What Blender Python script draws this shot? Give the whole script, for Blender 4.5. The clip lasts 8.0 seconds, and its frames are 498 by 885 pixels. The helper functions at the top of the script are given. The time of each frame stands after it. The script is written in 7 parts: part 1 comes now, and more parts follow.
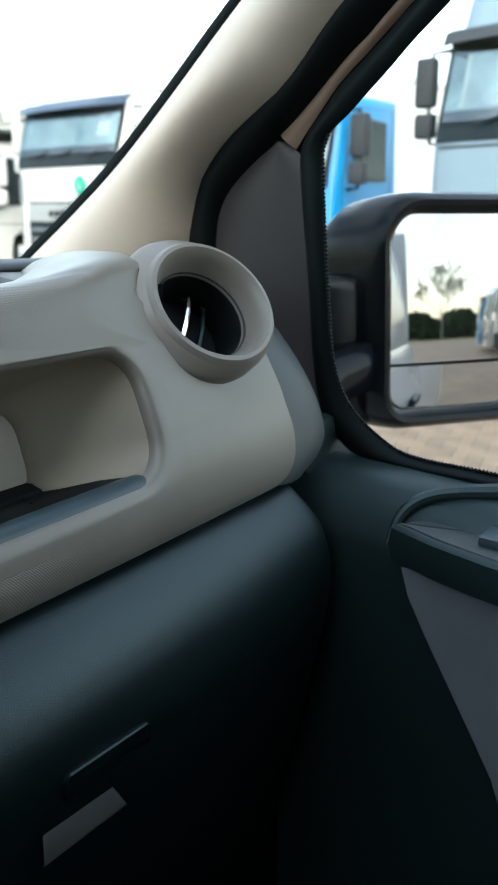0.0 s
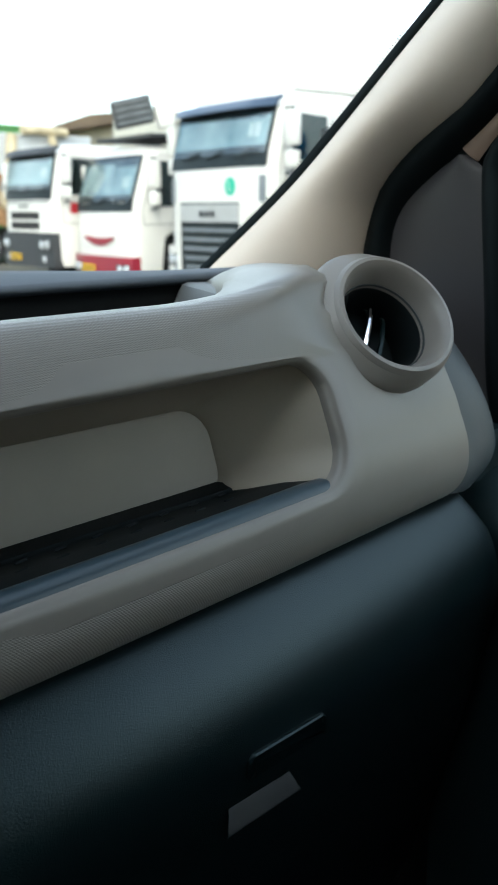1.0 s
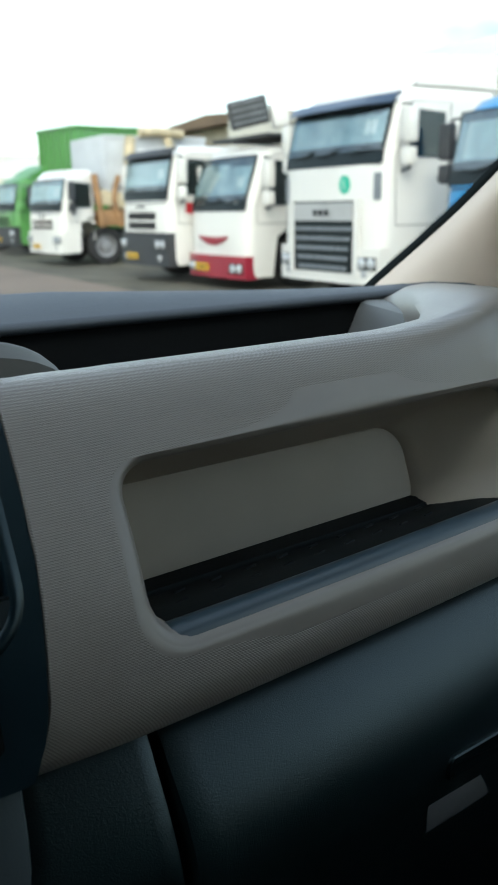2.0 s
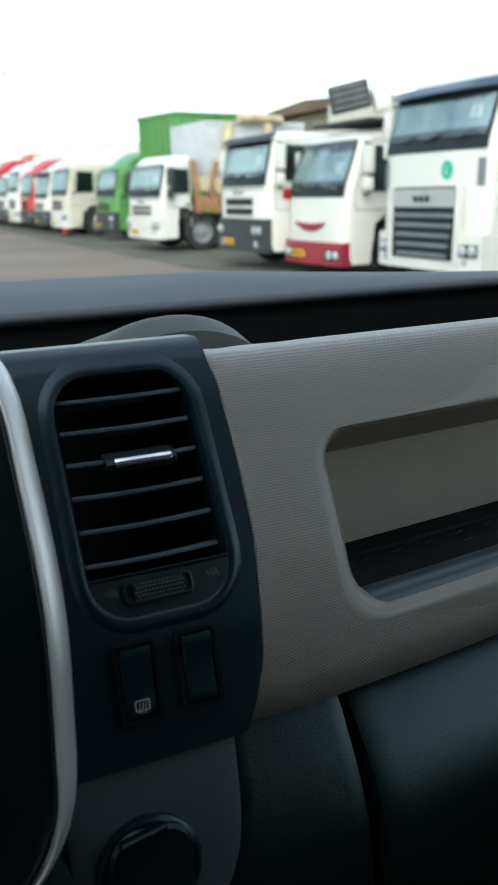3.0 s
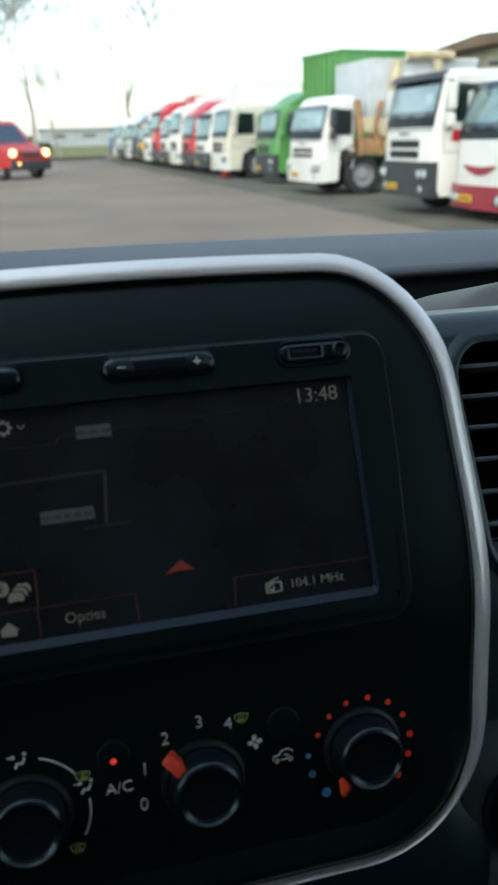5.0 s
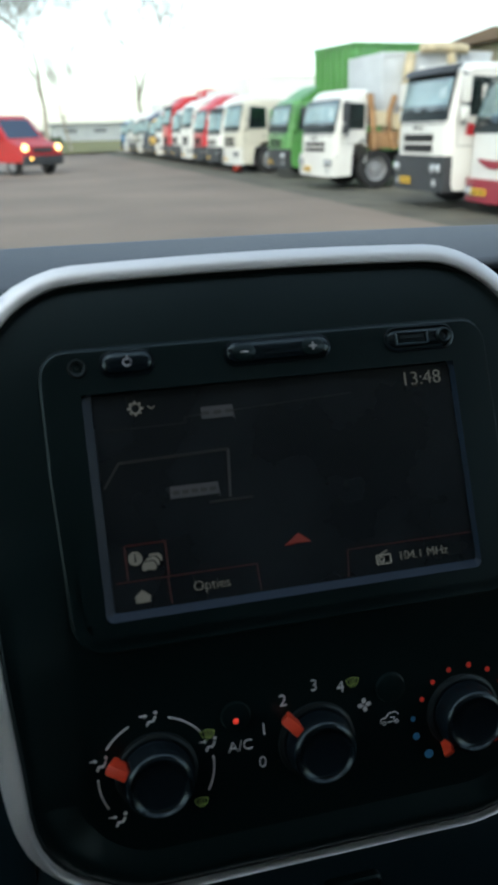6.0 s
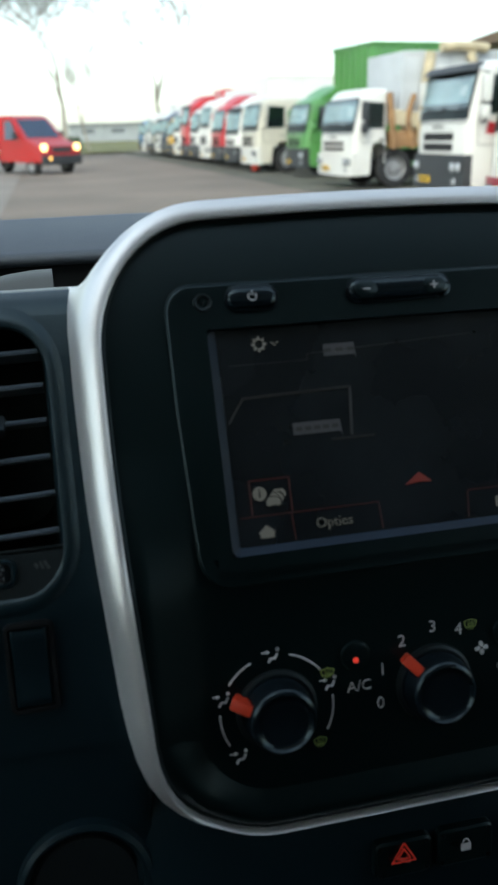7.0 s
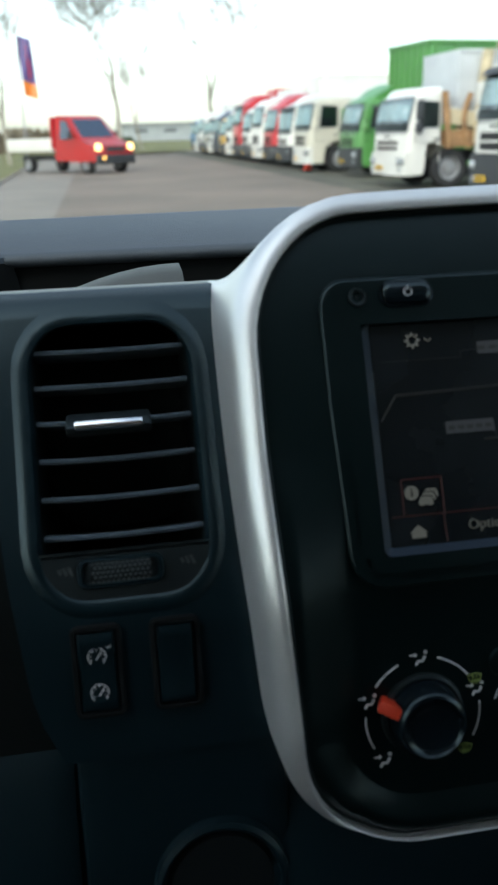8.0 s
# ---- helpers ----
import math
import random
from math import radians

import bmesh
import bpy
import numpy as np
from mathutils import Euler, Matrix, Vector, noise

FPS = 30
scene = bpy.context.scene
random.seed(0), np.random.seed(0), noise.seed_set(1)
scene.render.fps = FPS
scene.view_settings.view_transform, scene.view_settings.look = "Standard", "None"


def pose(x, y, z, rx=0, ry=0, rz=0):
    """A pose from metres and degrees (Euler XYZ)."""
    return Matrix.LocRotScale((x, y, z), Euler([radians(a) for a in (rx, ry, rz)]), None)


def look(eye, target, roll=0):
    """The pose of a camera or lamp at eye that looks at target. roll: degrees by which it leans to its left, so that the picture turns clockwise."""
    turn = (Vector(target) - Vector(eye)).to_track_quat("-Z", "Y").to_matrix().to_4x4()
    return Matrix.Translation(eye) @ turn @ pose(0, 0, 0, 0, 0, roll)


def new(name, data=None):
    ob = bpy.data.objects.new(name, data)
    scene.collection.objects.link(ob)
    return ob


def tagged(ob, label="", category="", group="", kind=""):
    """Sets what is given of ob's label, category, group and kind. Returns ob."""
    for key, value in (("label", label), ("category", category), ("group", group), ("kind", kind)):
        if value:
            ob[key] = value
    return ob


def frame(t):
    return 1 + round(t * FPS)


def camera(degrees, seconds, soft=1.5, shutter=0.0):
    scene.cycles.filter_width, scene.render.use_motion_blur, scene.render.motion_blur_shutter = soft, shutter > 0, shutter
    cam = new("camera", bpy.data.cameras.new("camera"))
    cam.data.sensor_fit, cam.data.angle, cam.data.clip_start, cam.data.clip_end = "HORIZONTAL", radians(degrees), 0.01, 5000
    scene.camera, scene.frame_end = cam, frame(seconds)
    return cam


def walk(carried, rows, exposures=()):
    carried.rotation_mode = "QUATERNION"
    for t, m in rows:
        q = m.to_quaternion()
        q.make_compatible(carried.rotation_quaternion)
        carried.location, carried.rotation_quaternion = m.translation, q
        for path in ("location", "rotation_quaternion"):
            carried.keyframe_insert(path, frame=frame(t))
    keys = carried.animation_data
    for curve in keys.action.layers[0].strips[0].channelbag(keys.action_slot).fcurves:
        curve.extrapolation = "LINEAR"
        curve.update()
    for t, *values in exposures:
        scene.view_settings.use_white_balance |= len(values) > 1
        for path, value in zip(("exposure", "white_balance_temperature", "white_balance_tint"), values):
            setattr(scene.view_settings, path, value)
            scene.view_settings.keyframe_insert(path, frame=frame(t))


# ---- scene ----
cam = camera(33.50, 8.0, 1.1)
PATH = [  # seconds, eye, yaw, pitch, roll
    (0, (0.2397, -0.3213, 1.5233), -48.44, -15.84, 0.13),
    (0.5, (0.2239, -0.3184, 1.5306), -43.21, -15.93, -0.20),
    (1, (0.2011, -0.3176, 1.5352), -38.63, -15.90, -0.46),
    (1.5, (0.1693, -0.3123, 1.5440), -34.61, -15.92, -0.89),
    (2, (0.1302, -0.3055, 1.5574), -31.13, -15.96, -1.26),
    (3.5, (0.0457, -0.2856, 1.5537), -21.59, -17.22, -1.22),
    (4, (0.0151, -0.2756, 1.5534), -18.24, -18.07, -1.32),
    (4.5, (-0.0141, -0.2673, 1.5646), -15.61, -19.39, -1.31),
    (6, (-0.0900, -0.2793, 1.5717), -13.63, -20.48, -1.54),
    (6.5, (-0.1031, -0.2807, 1.5566), -12.94, -20.45, -1.64),
    (7, (-0.1337, -0.2764, 1.5487), -12.51, -20.44, -1.57),
    (7.5, (-0.1595, -0.2717, 1.5440), -11.26, -20.42, -1.49),
    (8, (-0.1727, -0.2646, 1.5470), -9.15, -20.38, -1.62),
]


def eye_pose(eye, yaw, pitch, roll):
    """Camera pose from a place, a heading (to the left of ahead), a tilt and a lean, in degrees."""
    return Matrix.Translation(eye) @ pose(0, 0, 0, 0, 0, yaw) @ pose(0, 0, 0, 90 + pitch) @ pose(0, 0, 0, 0, 0, roll)


EXPOSURES = ((0.0, 1.42, 6500, 0), (1.0, 1.12, 6500, 0), (2.0, 0.80, 6500, 0), (4.0, 0.78, 6500, 0), (8.0, 0.76, 6500, 0))
SKY, SUN = 0.12, 0.4
walk(cam, [(t, eye_pose(*row)) for t, *row in PATH], EXPOSURES)
cam.data.dof.use_dof = True
cam.data.dof.focus_distance, cam.data.dof.aperture_fstop = 0.50, 18.0


# ---- small tools ----
def world_of(ob):
    """The pose in the world of an object and its parents."""
    if ob.parent:
        return world_of(ob.parent) @ ob.matrix_parent_inverse @ ob.matrix_basis
    return ob.matrix_basis.copy()


def shade(mesh, smooth=True, sharp=35):
    for p in mesh.polygons:
        p.use_smooth = smooth
    if smooth:
        mesh.set_sharp_from_angle(angle=radians(sharp))


def mesh_from(bm, name, material, smooth=True, sharp=35, normals=True):
    if normals:
        bmesh.ops.recalc_face_normals(bm, faces=bm.faces[:])
    mesh = bpy.data.meshes.new(name)
    bm.to_mesh(mesh)
    bm.free()
    for m in material if isinstance(material, (list, tuple)) else [material]:
        mesh.materials.append(m)
    shade(mesh, smooth, sharp)
    return mesh


def part(name, bm, material, parent, label="", smooth=True, sharp=35):
    """Links a bmesh, in world coordinates, as one mesh object under a thing or a part."""
    ob = new(name, mesh_from(bm, name, material, smooth, sharp))
    ob.parent = parent
    ob.matrix_parent_inverse = world_of(parent).inverted()
    return tagged(ob, label)


def thing(name, place, label, category, group="", kind=""):
    """An empty at the base of a thing, to hold its parts."""
    ob = new(name)
    ob.empty_display_size = 0.02
    ob.matrix_basis = Matrix.Translation(place) if not isinstance(place, Matrix) else place
    return tagged(ob, label, category, group, kind)


def solid(name, bm, material, label, category, group="", kind="", smooth=True, sharp=35):
    """A thing of one mesh."""
    ob = new(name, mesh_from(bm, name, material, smooth, sharp))
    return tagged(ob, label, category, group, kind)


def loft(loops, cyclic=True, cap0=False, cap1=False, bm=None):
    """Skin over loops of equal length."""
    bm = bm or bmesh.new()
    rings = [[bm.verts.new(p) for p in loop] for loop in loops]
    n = len(rings[0])
    for a, b in zip(rings, rings[1:]):
        for i in range(n if cyclic else n - 1):
            j = (i + 1) % n
            bm.faces.new((a[i], a[j], b[j], b[i]))
    if cap0:
        bm.faces.new(rings[0][::-1])
    if cap1:
        bm.faces.new(rings[-1])
    return bm


def rrect(x0, x1, z0, z1, r, n=8):
    """A rounded rectangle, counter-clockwise from its right lower corner; r may be one radius or four (right lower, right upper, left upper, left lower)."""
    r = r if isinstance(r, (list, tuple)) else (r,) * 4
    out = []
    for k, (cx, cz) in enumerate(((x1 - r[0], z0 + r[0]), (x1 - r[1], z1 - r[1]), (x0 + r[2], z1 - r[2]), (x0 + r[3], z0 + r[3]))):
        for i in range(n + 1):
            a = radians(-90 + 90 * k + 90 * i / n)
            out.append((cx + r[k] * math.cos(a), cz + r[k] * math.sin(a)))
    return out


def dense(loop, step):
    """More points along a closed outline of pairs, no two further apart than step."""
    out = []
    for a, b in zip(loop, loop[1:] + loop[:1]):
        k = max(1, math.ceil(math.dist(a, b) / step))
        out += [(a[0] + (b[0] - a[0]) * i / k, a[1] + (b[1] - a[1]) * i / k) for i in range(k)]
    return out


def grow(loop, by):
    """An outline of pairs moved outwards along its normals."""
    n, out = len(loop), []
    for i, p in enumerate(loop):
        a, b = Vector(loop[i - 1]), Vector(loop[(i + 1) % n])
        d = (b - a).normalized()
        out.append((p[0] + d.y * by, p[1] - d.x * by))
    return out


def box_bm(size, m=None, bevel=0.0, segments=2, bm=None):
    """A box of that size round the origin, its edges rounded, at the pose m."""
    own = bmesh.new()
    bmesh.ops.create_cube(own, size=1, matrix=Matrix.Diagonal((*size, 1)))
    if bevel:
        bmesh.ops.bevel(own, geom=own.edges[:], offset=bevel, segments=segments, affect="EDGES", profile=0.6)
    if m is not None:
        own.transform(m)
    if bm is None:
        return own
    tmp = bpy.data.meshes.new("tmp")
    own.to_mesh(tmp)
    own.free()
    bm.from_mesh(tmp)
    bpy.data.meshes.remove(tmp)
    return bm


def lathe(profile, m=None, n=40, cap0=False, cap1=True):
    """A turned shape: pairs of radius and height about the local z axis."""
    loops = [[Vector((r * math.cos(2 * math.pi * i / n), r * math.sin(2 * math.pi * i / n), h)) for i in range(n)] for r, h in profile]
    bm = loft(loops, True, cap0, cap1)
    if m is not None:
        bm.transform(m)
    return bm


def tube(points, radius, n=8, squash=1.0, bm=None):
    """A round bar along points."""
    pts = [Vector(p) for p in points]
    loops, side = [], None
    for i, p in enumerate(pts):
        d = (pts[min(i + 1, len(pts) - 1)] - pts[max(i - 1, 0)]).normalized()
        ref = side if side is not None else (Vector((0, 0, 1)) if abs(d.z) < 0.9 else Vector((1, 0, 0)))
        u = (ref - d * ref.dot(d)).normalized()
        side, v = u, d.cross(u)
        r = radius[i] if isinstance(radius, (list, tuple)) else radius
        loops.append([p + r * (math.cos(2 * math.pi * k / n) * u + squash * math.sin(2 * math.pi * k / n) * v) for k in range(n)])
    return loft(loops, True, True, True, bm)


def bezier(c, n=16):
    out = []
    for i in range(n + 1):
        s = i / n
        out.append(sum((Vector(p) * w for p, w in zip(c, ((1 - s) ** 3, 3 * s * (1 - s) ** 2, 3 * s * s * (1 - s), s**3))), Vector((0, 0, 0))))
    return out


def curved(pts, n):
    """n places along a smooth line through the given ones."""
    pts = [Vector(p) for p in pts]
    ext = [pts[0] * 2 - pts[1]] + pts + [pts[-1] * 2 - pts[-2]]
    fine = []
    for a, b, c, d in zip(ext, ext[1:], ext[2:], ext[3:]):
        for k in range(12):
            t = k / 12
            fine.append(0.5 * (2 * b + (c - a) * t + (2 * a - 5 * b + 4 * c - d) * t * t + (3 * b - a - 3 * c + d) * t ** 3))
    return along(fine + [pts[-1]], n)


def along(points, n):
    """n + 1 places evenly spread along a line through points, rounded off by Catmull-Rom."""
    pts = [Vector(p) for p in points]
    fine = []
    for i in range(len(pts) - 1):
        p0, p1, p2, p3 = pts[max(i - 1, 0)], pts[i], pts[i + 1], pts[min(i + 2, len(pts) - 1)]
        for k in range(12):
            s = k / 12
            fine.append(0.5 * (2 * p1 + (p2 - p0) * s + (2 * p0 - 5 * p1 + 4 * p2 - p3) * s * s + (3 * p1 - p0 - 3 * p2 + p3) * s**3))
    fine.append(pts[-1])
    run = np.r_[0, np.cumsum([(b - a).length for a, b in zip(fine, fine[1:])])]
    want = np.linspace(0, run[-1], n + 1)
    cols = [np.interp(want, run, [p[k] for p in fine]) for k in range(3)]
    return [Vector(p) for p in zip(*cols)]


def writing(text, size, m, thick=0.0002):
    """Letters as a bmesh, centred, lying in the local xy plane at the pose m."""
    cu = bpy.data.curves.new("letters", "FONT")
    cu.offset = -0.012 * size
    cu.body, cu.size, cu.align_x, cu.align_y, cu.extrude, cu.resolution_u = text, size, "CENTER", "CENTER", thick, 3
    ob = new("letters", cu)
    mesh = bpy.data.meshes.new_from_object(ob.evaluated_get(bpy.context.evaluated_depsgraph_get()))
    bpy.data.objects.remove(ob)
    bpy.data.curves.remove(cu)
    bm = bmesh.new()
    bm.from_mesh(mesh)
    bpy.data.meshes.remove(mesh)
    bm.transform(m)
    return bm


def plate(outline, m, thick, bm=None, inset=0.0):
    """A flat piece with an outline of pairs in the local xy plane, its face raised by thick."""
    loops = [[m @ Vector((x, y, 0)) for x, y in outline], [m @ Vector((x, y, thick)) for x, y in (grow(outline, -inset) if inset else outline)]]
    return loft(loops, True, True, True, bm)


# ---- world and sun ----
world = bpy.data.worlds.new("sky")
scene.world = world
world.use_nodes = True
wn = world.node_tree.nodes
sky = wn.new("ShaderNodeTexSky")
sky.sky_type, sky.sun_disc = "NISHITA", False
sky.sun_elevation, sky.sun_rotation = radians(38), radians(214)
sky.air_density, sky.dust_density, sky.ozone_density = 1.0, 1.5, 1.0
pale = wn.new("ShaderNodeHueSaturation")  # thin high cloud
pale.inputs["Saturation"].default_value = 1.0
world.node_tree.links.new(sky.outputs[0], pale.inputs["Color"])
cloud = wn.new("ShaderNodeHueSaturation")  # broken white cloud all over the dome
cloud.inputs["Saturation"].default_value, cloud.inputs["Value"].default_value = 0.49, 1.75
world.node_tree.links.new(sky.outputs[0], cloud.inputs["Color"])
dome_way, squash, billow, cover, heaven, height, overcast, split = (wn.new(k) for k in ("ShaderNodeTexCoord", "ShaderNodeMapping", "ShaderNodeTexNoise", "ShaderNodeMapRange", "ShaderNodeMixRGB", "ShaderNodeMapRange", "ShaderNodeVectorMath", "ShaderNodeSeparateXYZ"))
# cloud is about three times as bright overhead as at the horizon
height.inputs["To Min"].default_value, height.inputs["To Max"].default_value = 1.0, 2.3
overcast.operation = "SCALE"
squash.inputs["Scale"].default_value, squash.inputs["Location"].default_value = (1.0, 1.0, 2.2), (3.1, 1.7, 0.4)
billow.inputs["Scale"].default_value, billow.inputs["Detail"].default_value, billow.inputs["Roughness"].default_value = 2.6, 7, 0.55
cover.inputs["From Min"].default_value, cover.inputs["From Max"].default_value = 0.34, 0.60
for a, b in ((dome_way.outputs["Generated"], squash.inputs["Vector"]), (squash.outputs[0], billow.inputs["Vector"]), (billow.outputs["Fac"], cover.inputs["Value"]), (cover.outputs["Result"], heaven.inputs[0]), (pale.outputs[0], heaven.inputs[1]), (dome_way.outputs["Generated"], split.inputs[0]), (split.outputs["Z"], height.inputs["Value"]), (cloud.outputs[0], overcast.inputs[0]), (height.outputs["Result"], overcast.inputs["Scale"]), (overcast.outputs[0], heaven.inputs[2]), (heaven.outputs[0], wn["Background"].inputs[0])):
    world.node_tree.links.new(a, b)
wn["Background"].inputs[1].default_value = SKY
sun = new("sun", bpy.data.lights.new("sun", "SUN"))
sun.data.energy, sun.data.angle, sun.data.color = SUN, radians(10), (1.0, 0.96, 0.9)
az, el = radians(214), radians(38)
sun.matrix_basis = look((0, 0, 30), Vector((0, 0, 30)) - Vector((math.sin(az) * math.cos(el), math.cos(az) * math.cos(el), math.sin(el))))


# ---- materials ----
def material(name, color, rough=0.5, metal=0.0, grain=0.0, grain_scale=200.0, vary=0.0, vary_scale=8.0, bump=0.0, coat=0.0, spec=0.5, rib=0.0, rib_pitch=0.0012, per_object=0.0, fade=None, gloss_tint=None):
    """A surface with two scales of variation: wide stains (vary) and fine relief (grain, and rib for moulded lines)."""
    m = bpy.data.materials.new(name)
    m.use_nodes = True
    nt = m.node_tree
    b = nt.nodes["Principled BSDF"]
    b.inputs["Base Color"].default_value = (*color, 1)
    b.inputs["Roughness"].default_value = rough
    b.inputs["Metallic"].default_value = metal
    b.inputs["Coat Weight"].default_value = coat
    b.inputs["Coat Roughness"].default_value = 0.06
    b.inputs["Specular IOR Level"].default_value = spec
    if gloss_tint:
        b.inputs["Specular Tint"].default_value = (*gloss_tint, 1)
    tc = nt.nodes.new("ShaderNodeTexCoord")
    link = nt.links.new
    if vary:
        no = nt.nodes.new("ShaderNodeTexNoise")
        no.inputs["Scale"].default_value, no.inputs["Detail"].default_value = vary_scale, 6
        link(tc.outputs["Object"], no.inputs["Vector"])
        ramp = nt.nodes.new("ShaderNodeMapRange")
        ramp.inputs["From Min"].default_value, ramp.inputs["From Max"].default_value = 0.3, 0.7
        ramp.inputs["To Min"].default_value, ramp.inputs["To Max"].default_value = 1 - vary, 1 + vary
        link(no.outputs["Fac"], ramp.inputs["Value"])
        mul = nt.nodes.new("ShaderNodeVectorMath")
        mul.operation = "SCALE"
        mul.inputs[0].default_value = color
        last = ramp.outputs["Result"]
        if per_object:
            info = nt.nodes.new("ShaderNodeObjectInfo")
            r2 = nt.nodes.new("ShaderNodeMapRange")
            r2.inputs["To Min"].default_value, r2.inputs["To Max"].default_value = 1 - per_object, 1 + per_object
            link(info.outputs["Random"], r2.inputs["Value"])
            both = nt.nodes.new("ShaderNodeMath")
            both.operation = "MULTIPLY"
            link(last, both.inputs[0])
            link(r2.outputs["Result"], both.inputs[1])
            last = both.outputs[0]
        link(last, mul.inputs["Scale"])
        link(mul.outputs[0], b.inputs["Base Color"])
        rr = nt.nodes.new("ShaderNodeMapRange")
        rr.inputs["To Min"].default_value, rr.inputs["To Max"].default_value = max(rough - 0.08, 0.02), min(rough + 0.08, 1)
        link(no.outputs["Fac"], rr.inputs["Value"])
        link(rr.outputs["Result"], b.inputs["Roughness"])
    height = None
    if grain:
        vo = nt.nodes.new("ShaderNodeTexVoronoi")
        vo.inputs["Scale"].default_value = grain_scale
        wob = nt.nodes.new("ShaderNodeTexNoise")
        wob.inputs["Scale"].default_value = grain_scale * 0.7
        mixv = nt.nodes.new("ShaderNodeMix")
        mixv.data_type = "VECTOR"
        mixv.inputs["Factor"].default_value = 0.012 * 200 / grain_scale
        link(tc.outputs["Object"], wob.inputs["Vector"])
        link(tc.outputs["Object"], mixv.inputs[4])
        link(wob.outputs["Color"], mixv.inputs[5])
        link(mixv.outputs[1], vo.inputs["Vector"])
        bp = nt.nodes.new("ShaderNodeBump")
        bp.inputs["Strength"].default_value, bp.inputs["Distance"].default_value = grain, 0.3 / grain_scale
        link(vo.outputs["Distance"], bp.inputs["Height"])
        height = bp
    if rib:
        wv = nt.nodes.new("ShaderNodeTexWave")
        wv.bands_direction, wv.wave_profile = "Z", "SIN"
        wv.inputs["Scale"].default_value = 0.314 / rib_pitch
        wv.inputs["Distortion"].default_value = 0.0
        link(tc.outputs["Object"], wv.inputs["Vector"])
        br = nt.nodes.new("ShaderNodeBump")
        br.inputs["Strength"].default_value, br.inputs["Distance"].default_value = rib, 0.0005
        cross = nt.nodes.new("ShaderNodeTexWave")
        cross.bands_direction, cross.inputs["Scale"].default_value = "DIAGONAL", 0.314 / (rib_pitch * 0.8)
        link(tc.outputs["Object"], cross.inputs["Vector"])
        both2 = nt.nodes.new("ShaderNodeMath")
        both2.operation, both2.inputs[2].default_value = "MULTIPLY_ADD", 0.0
        link(cross.outputs["Fac"], both2.inputs[0])
        both2.inputs[1].default_value = 0.55
        link(wv.outputs["Fac"], both2.inputs[2])
        lines = both2.outputs[0]
        if fade:  # the moulded lines die out along x
            apart, dim, less = (nt.nodes.new(k) for k in ("ShaderNodeSeparateXYZ", "ShaderNodeMapRange", "ShaderNodeMath"))
            dim.inputs["From Min"].default_value, dim.inputs["From Max"].default_value = fade
            dim.inputs["To Min"].default_value, dim.inputs["To Max"].default_value = 1.0, 0.06
            less.operation = "MULTIPLY"
            link(tc.outputs["Object"], apart.inputs[0])
            link(apart.outputs["X"], dim.inputs["Value"])
            link(lines, less.inputs[0])
            link(dim.outputs["Result"], less.inputs[1])
            lines = less.outputs[0]
        link(lines, br.inputs["Height"])
        if height:
            link(height.outputs[0], br.inputs["Normal"])
        height = br
    if bump:
        nb = nt.nodes.new("ShaderNodeTexNoise")
        nb.inputs["Scale"].default_value, nb.inputs["Detail"].default_value = grain_scale, 4
        link(tc.outputs["Object"], nb.inputs["Vector"])
        bb = nt.nodes.new("ShaderNodeBump")
        bb.inputs["Strength"].default_value, bb.inputs["Distance"].default_value = bump, 0.3 / grain_scale
        link(nb.outputs["Fac"], bb.inputs["Height"])
        if height:
            link(height.outputs[0], bb.inputs["Normal"])
        height = bb
    if height:
        link(height.outputs[0], b.inputs["Normal"])
    return m


def glowing(name, color, strength, base=(0.02, 0.02, 0.02)):
    m = material(name, base, 0.4)
    b = m.node_tree.nodes["Principled BSDF"]
    b.inputs["Emission Color"].default_value = (*color, 1)
    b.inputs["Emission Strength"].default_value = strength
    return m


def pane_glass(name, tint=(1, 1, 1), rough=0.0, gloss=0.05):
    """Thin clear glass: straight through, with a little mirror gloss."""
    m = bpy.data.materials.new(name)
    m.use_nodes = True
    nt = m.node_tree
    nt.nodes.remove(nt.nodes["Principled BSDF"])
    tr, gl, mx = (nt.nodes.new(k) for k in ("ShaderNodeBsdfTransparent", "ShaderNodeBsdfGlossy", "ShaderNodeMixShader"))
    tr.inputs[0].default_value = (*tint, 1)
    gl.inputs["Roughness"].default_value = rough
    mx.inputs[0].default_value = gloss
    nt.links.new(tr.outputs[0], mx.inputs[1])
    nt.links.new(gl.outputs[0], mx.inputs[2])
    nt.links.new(mx.outputs[0], nt.nodes["Material Output"].inputs[0])
    return m


TEAL = (0.74, 0.94, 1.0)  # cool cast of the light, put into the gloss colour of black parts
BEIGE = material("beige_ribbed_plastic", (0.206, 0.188, 0.163), 0.33, vary=0.05, vary_scale=18, rib=0.42, rib_pitch=0.0012, fade=(0.40, 0.54))
BEIGE_PLAIN = material("beige_smooth_plastic", (0.210, 0.190, 0.168), 0.36, vary=0.06, vary_scale=14, bump=0.1, grain_scale=1500)
POCKET = material("taupe_pocket_plastic", (0.300, 0.262, 0.210), 0.55, vary=0.1, vary_scale=9, bump=0.1, grain_scale=1200)
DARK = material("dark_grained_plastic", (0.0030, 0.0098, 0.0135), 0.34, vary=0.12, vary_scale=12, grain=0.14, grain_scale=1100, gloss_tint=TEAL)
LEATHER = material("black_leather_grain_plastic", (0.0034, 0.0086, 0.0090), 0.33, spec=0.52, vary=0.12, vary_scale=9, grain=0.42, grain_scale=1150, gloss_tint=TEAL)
DECK = material("dark_grey_dash_top", (0.046, 0.056, 0.068), 0.55, vary=0.1, vary_scale=10, grain=0.3, grain_scale=700)
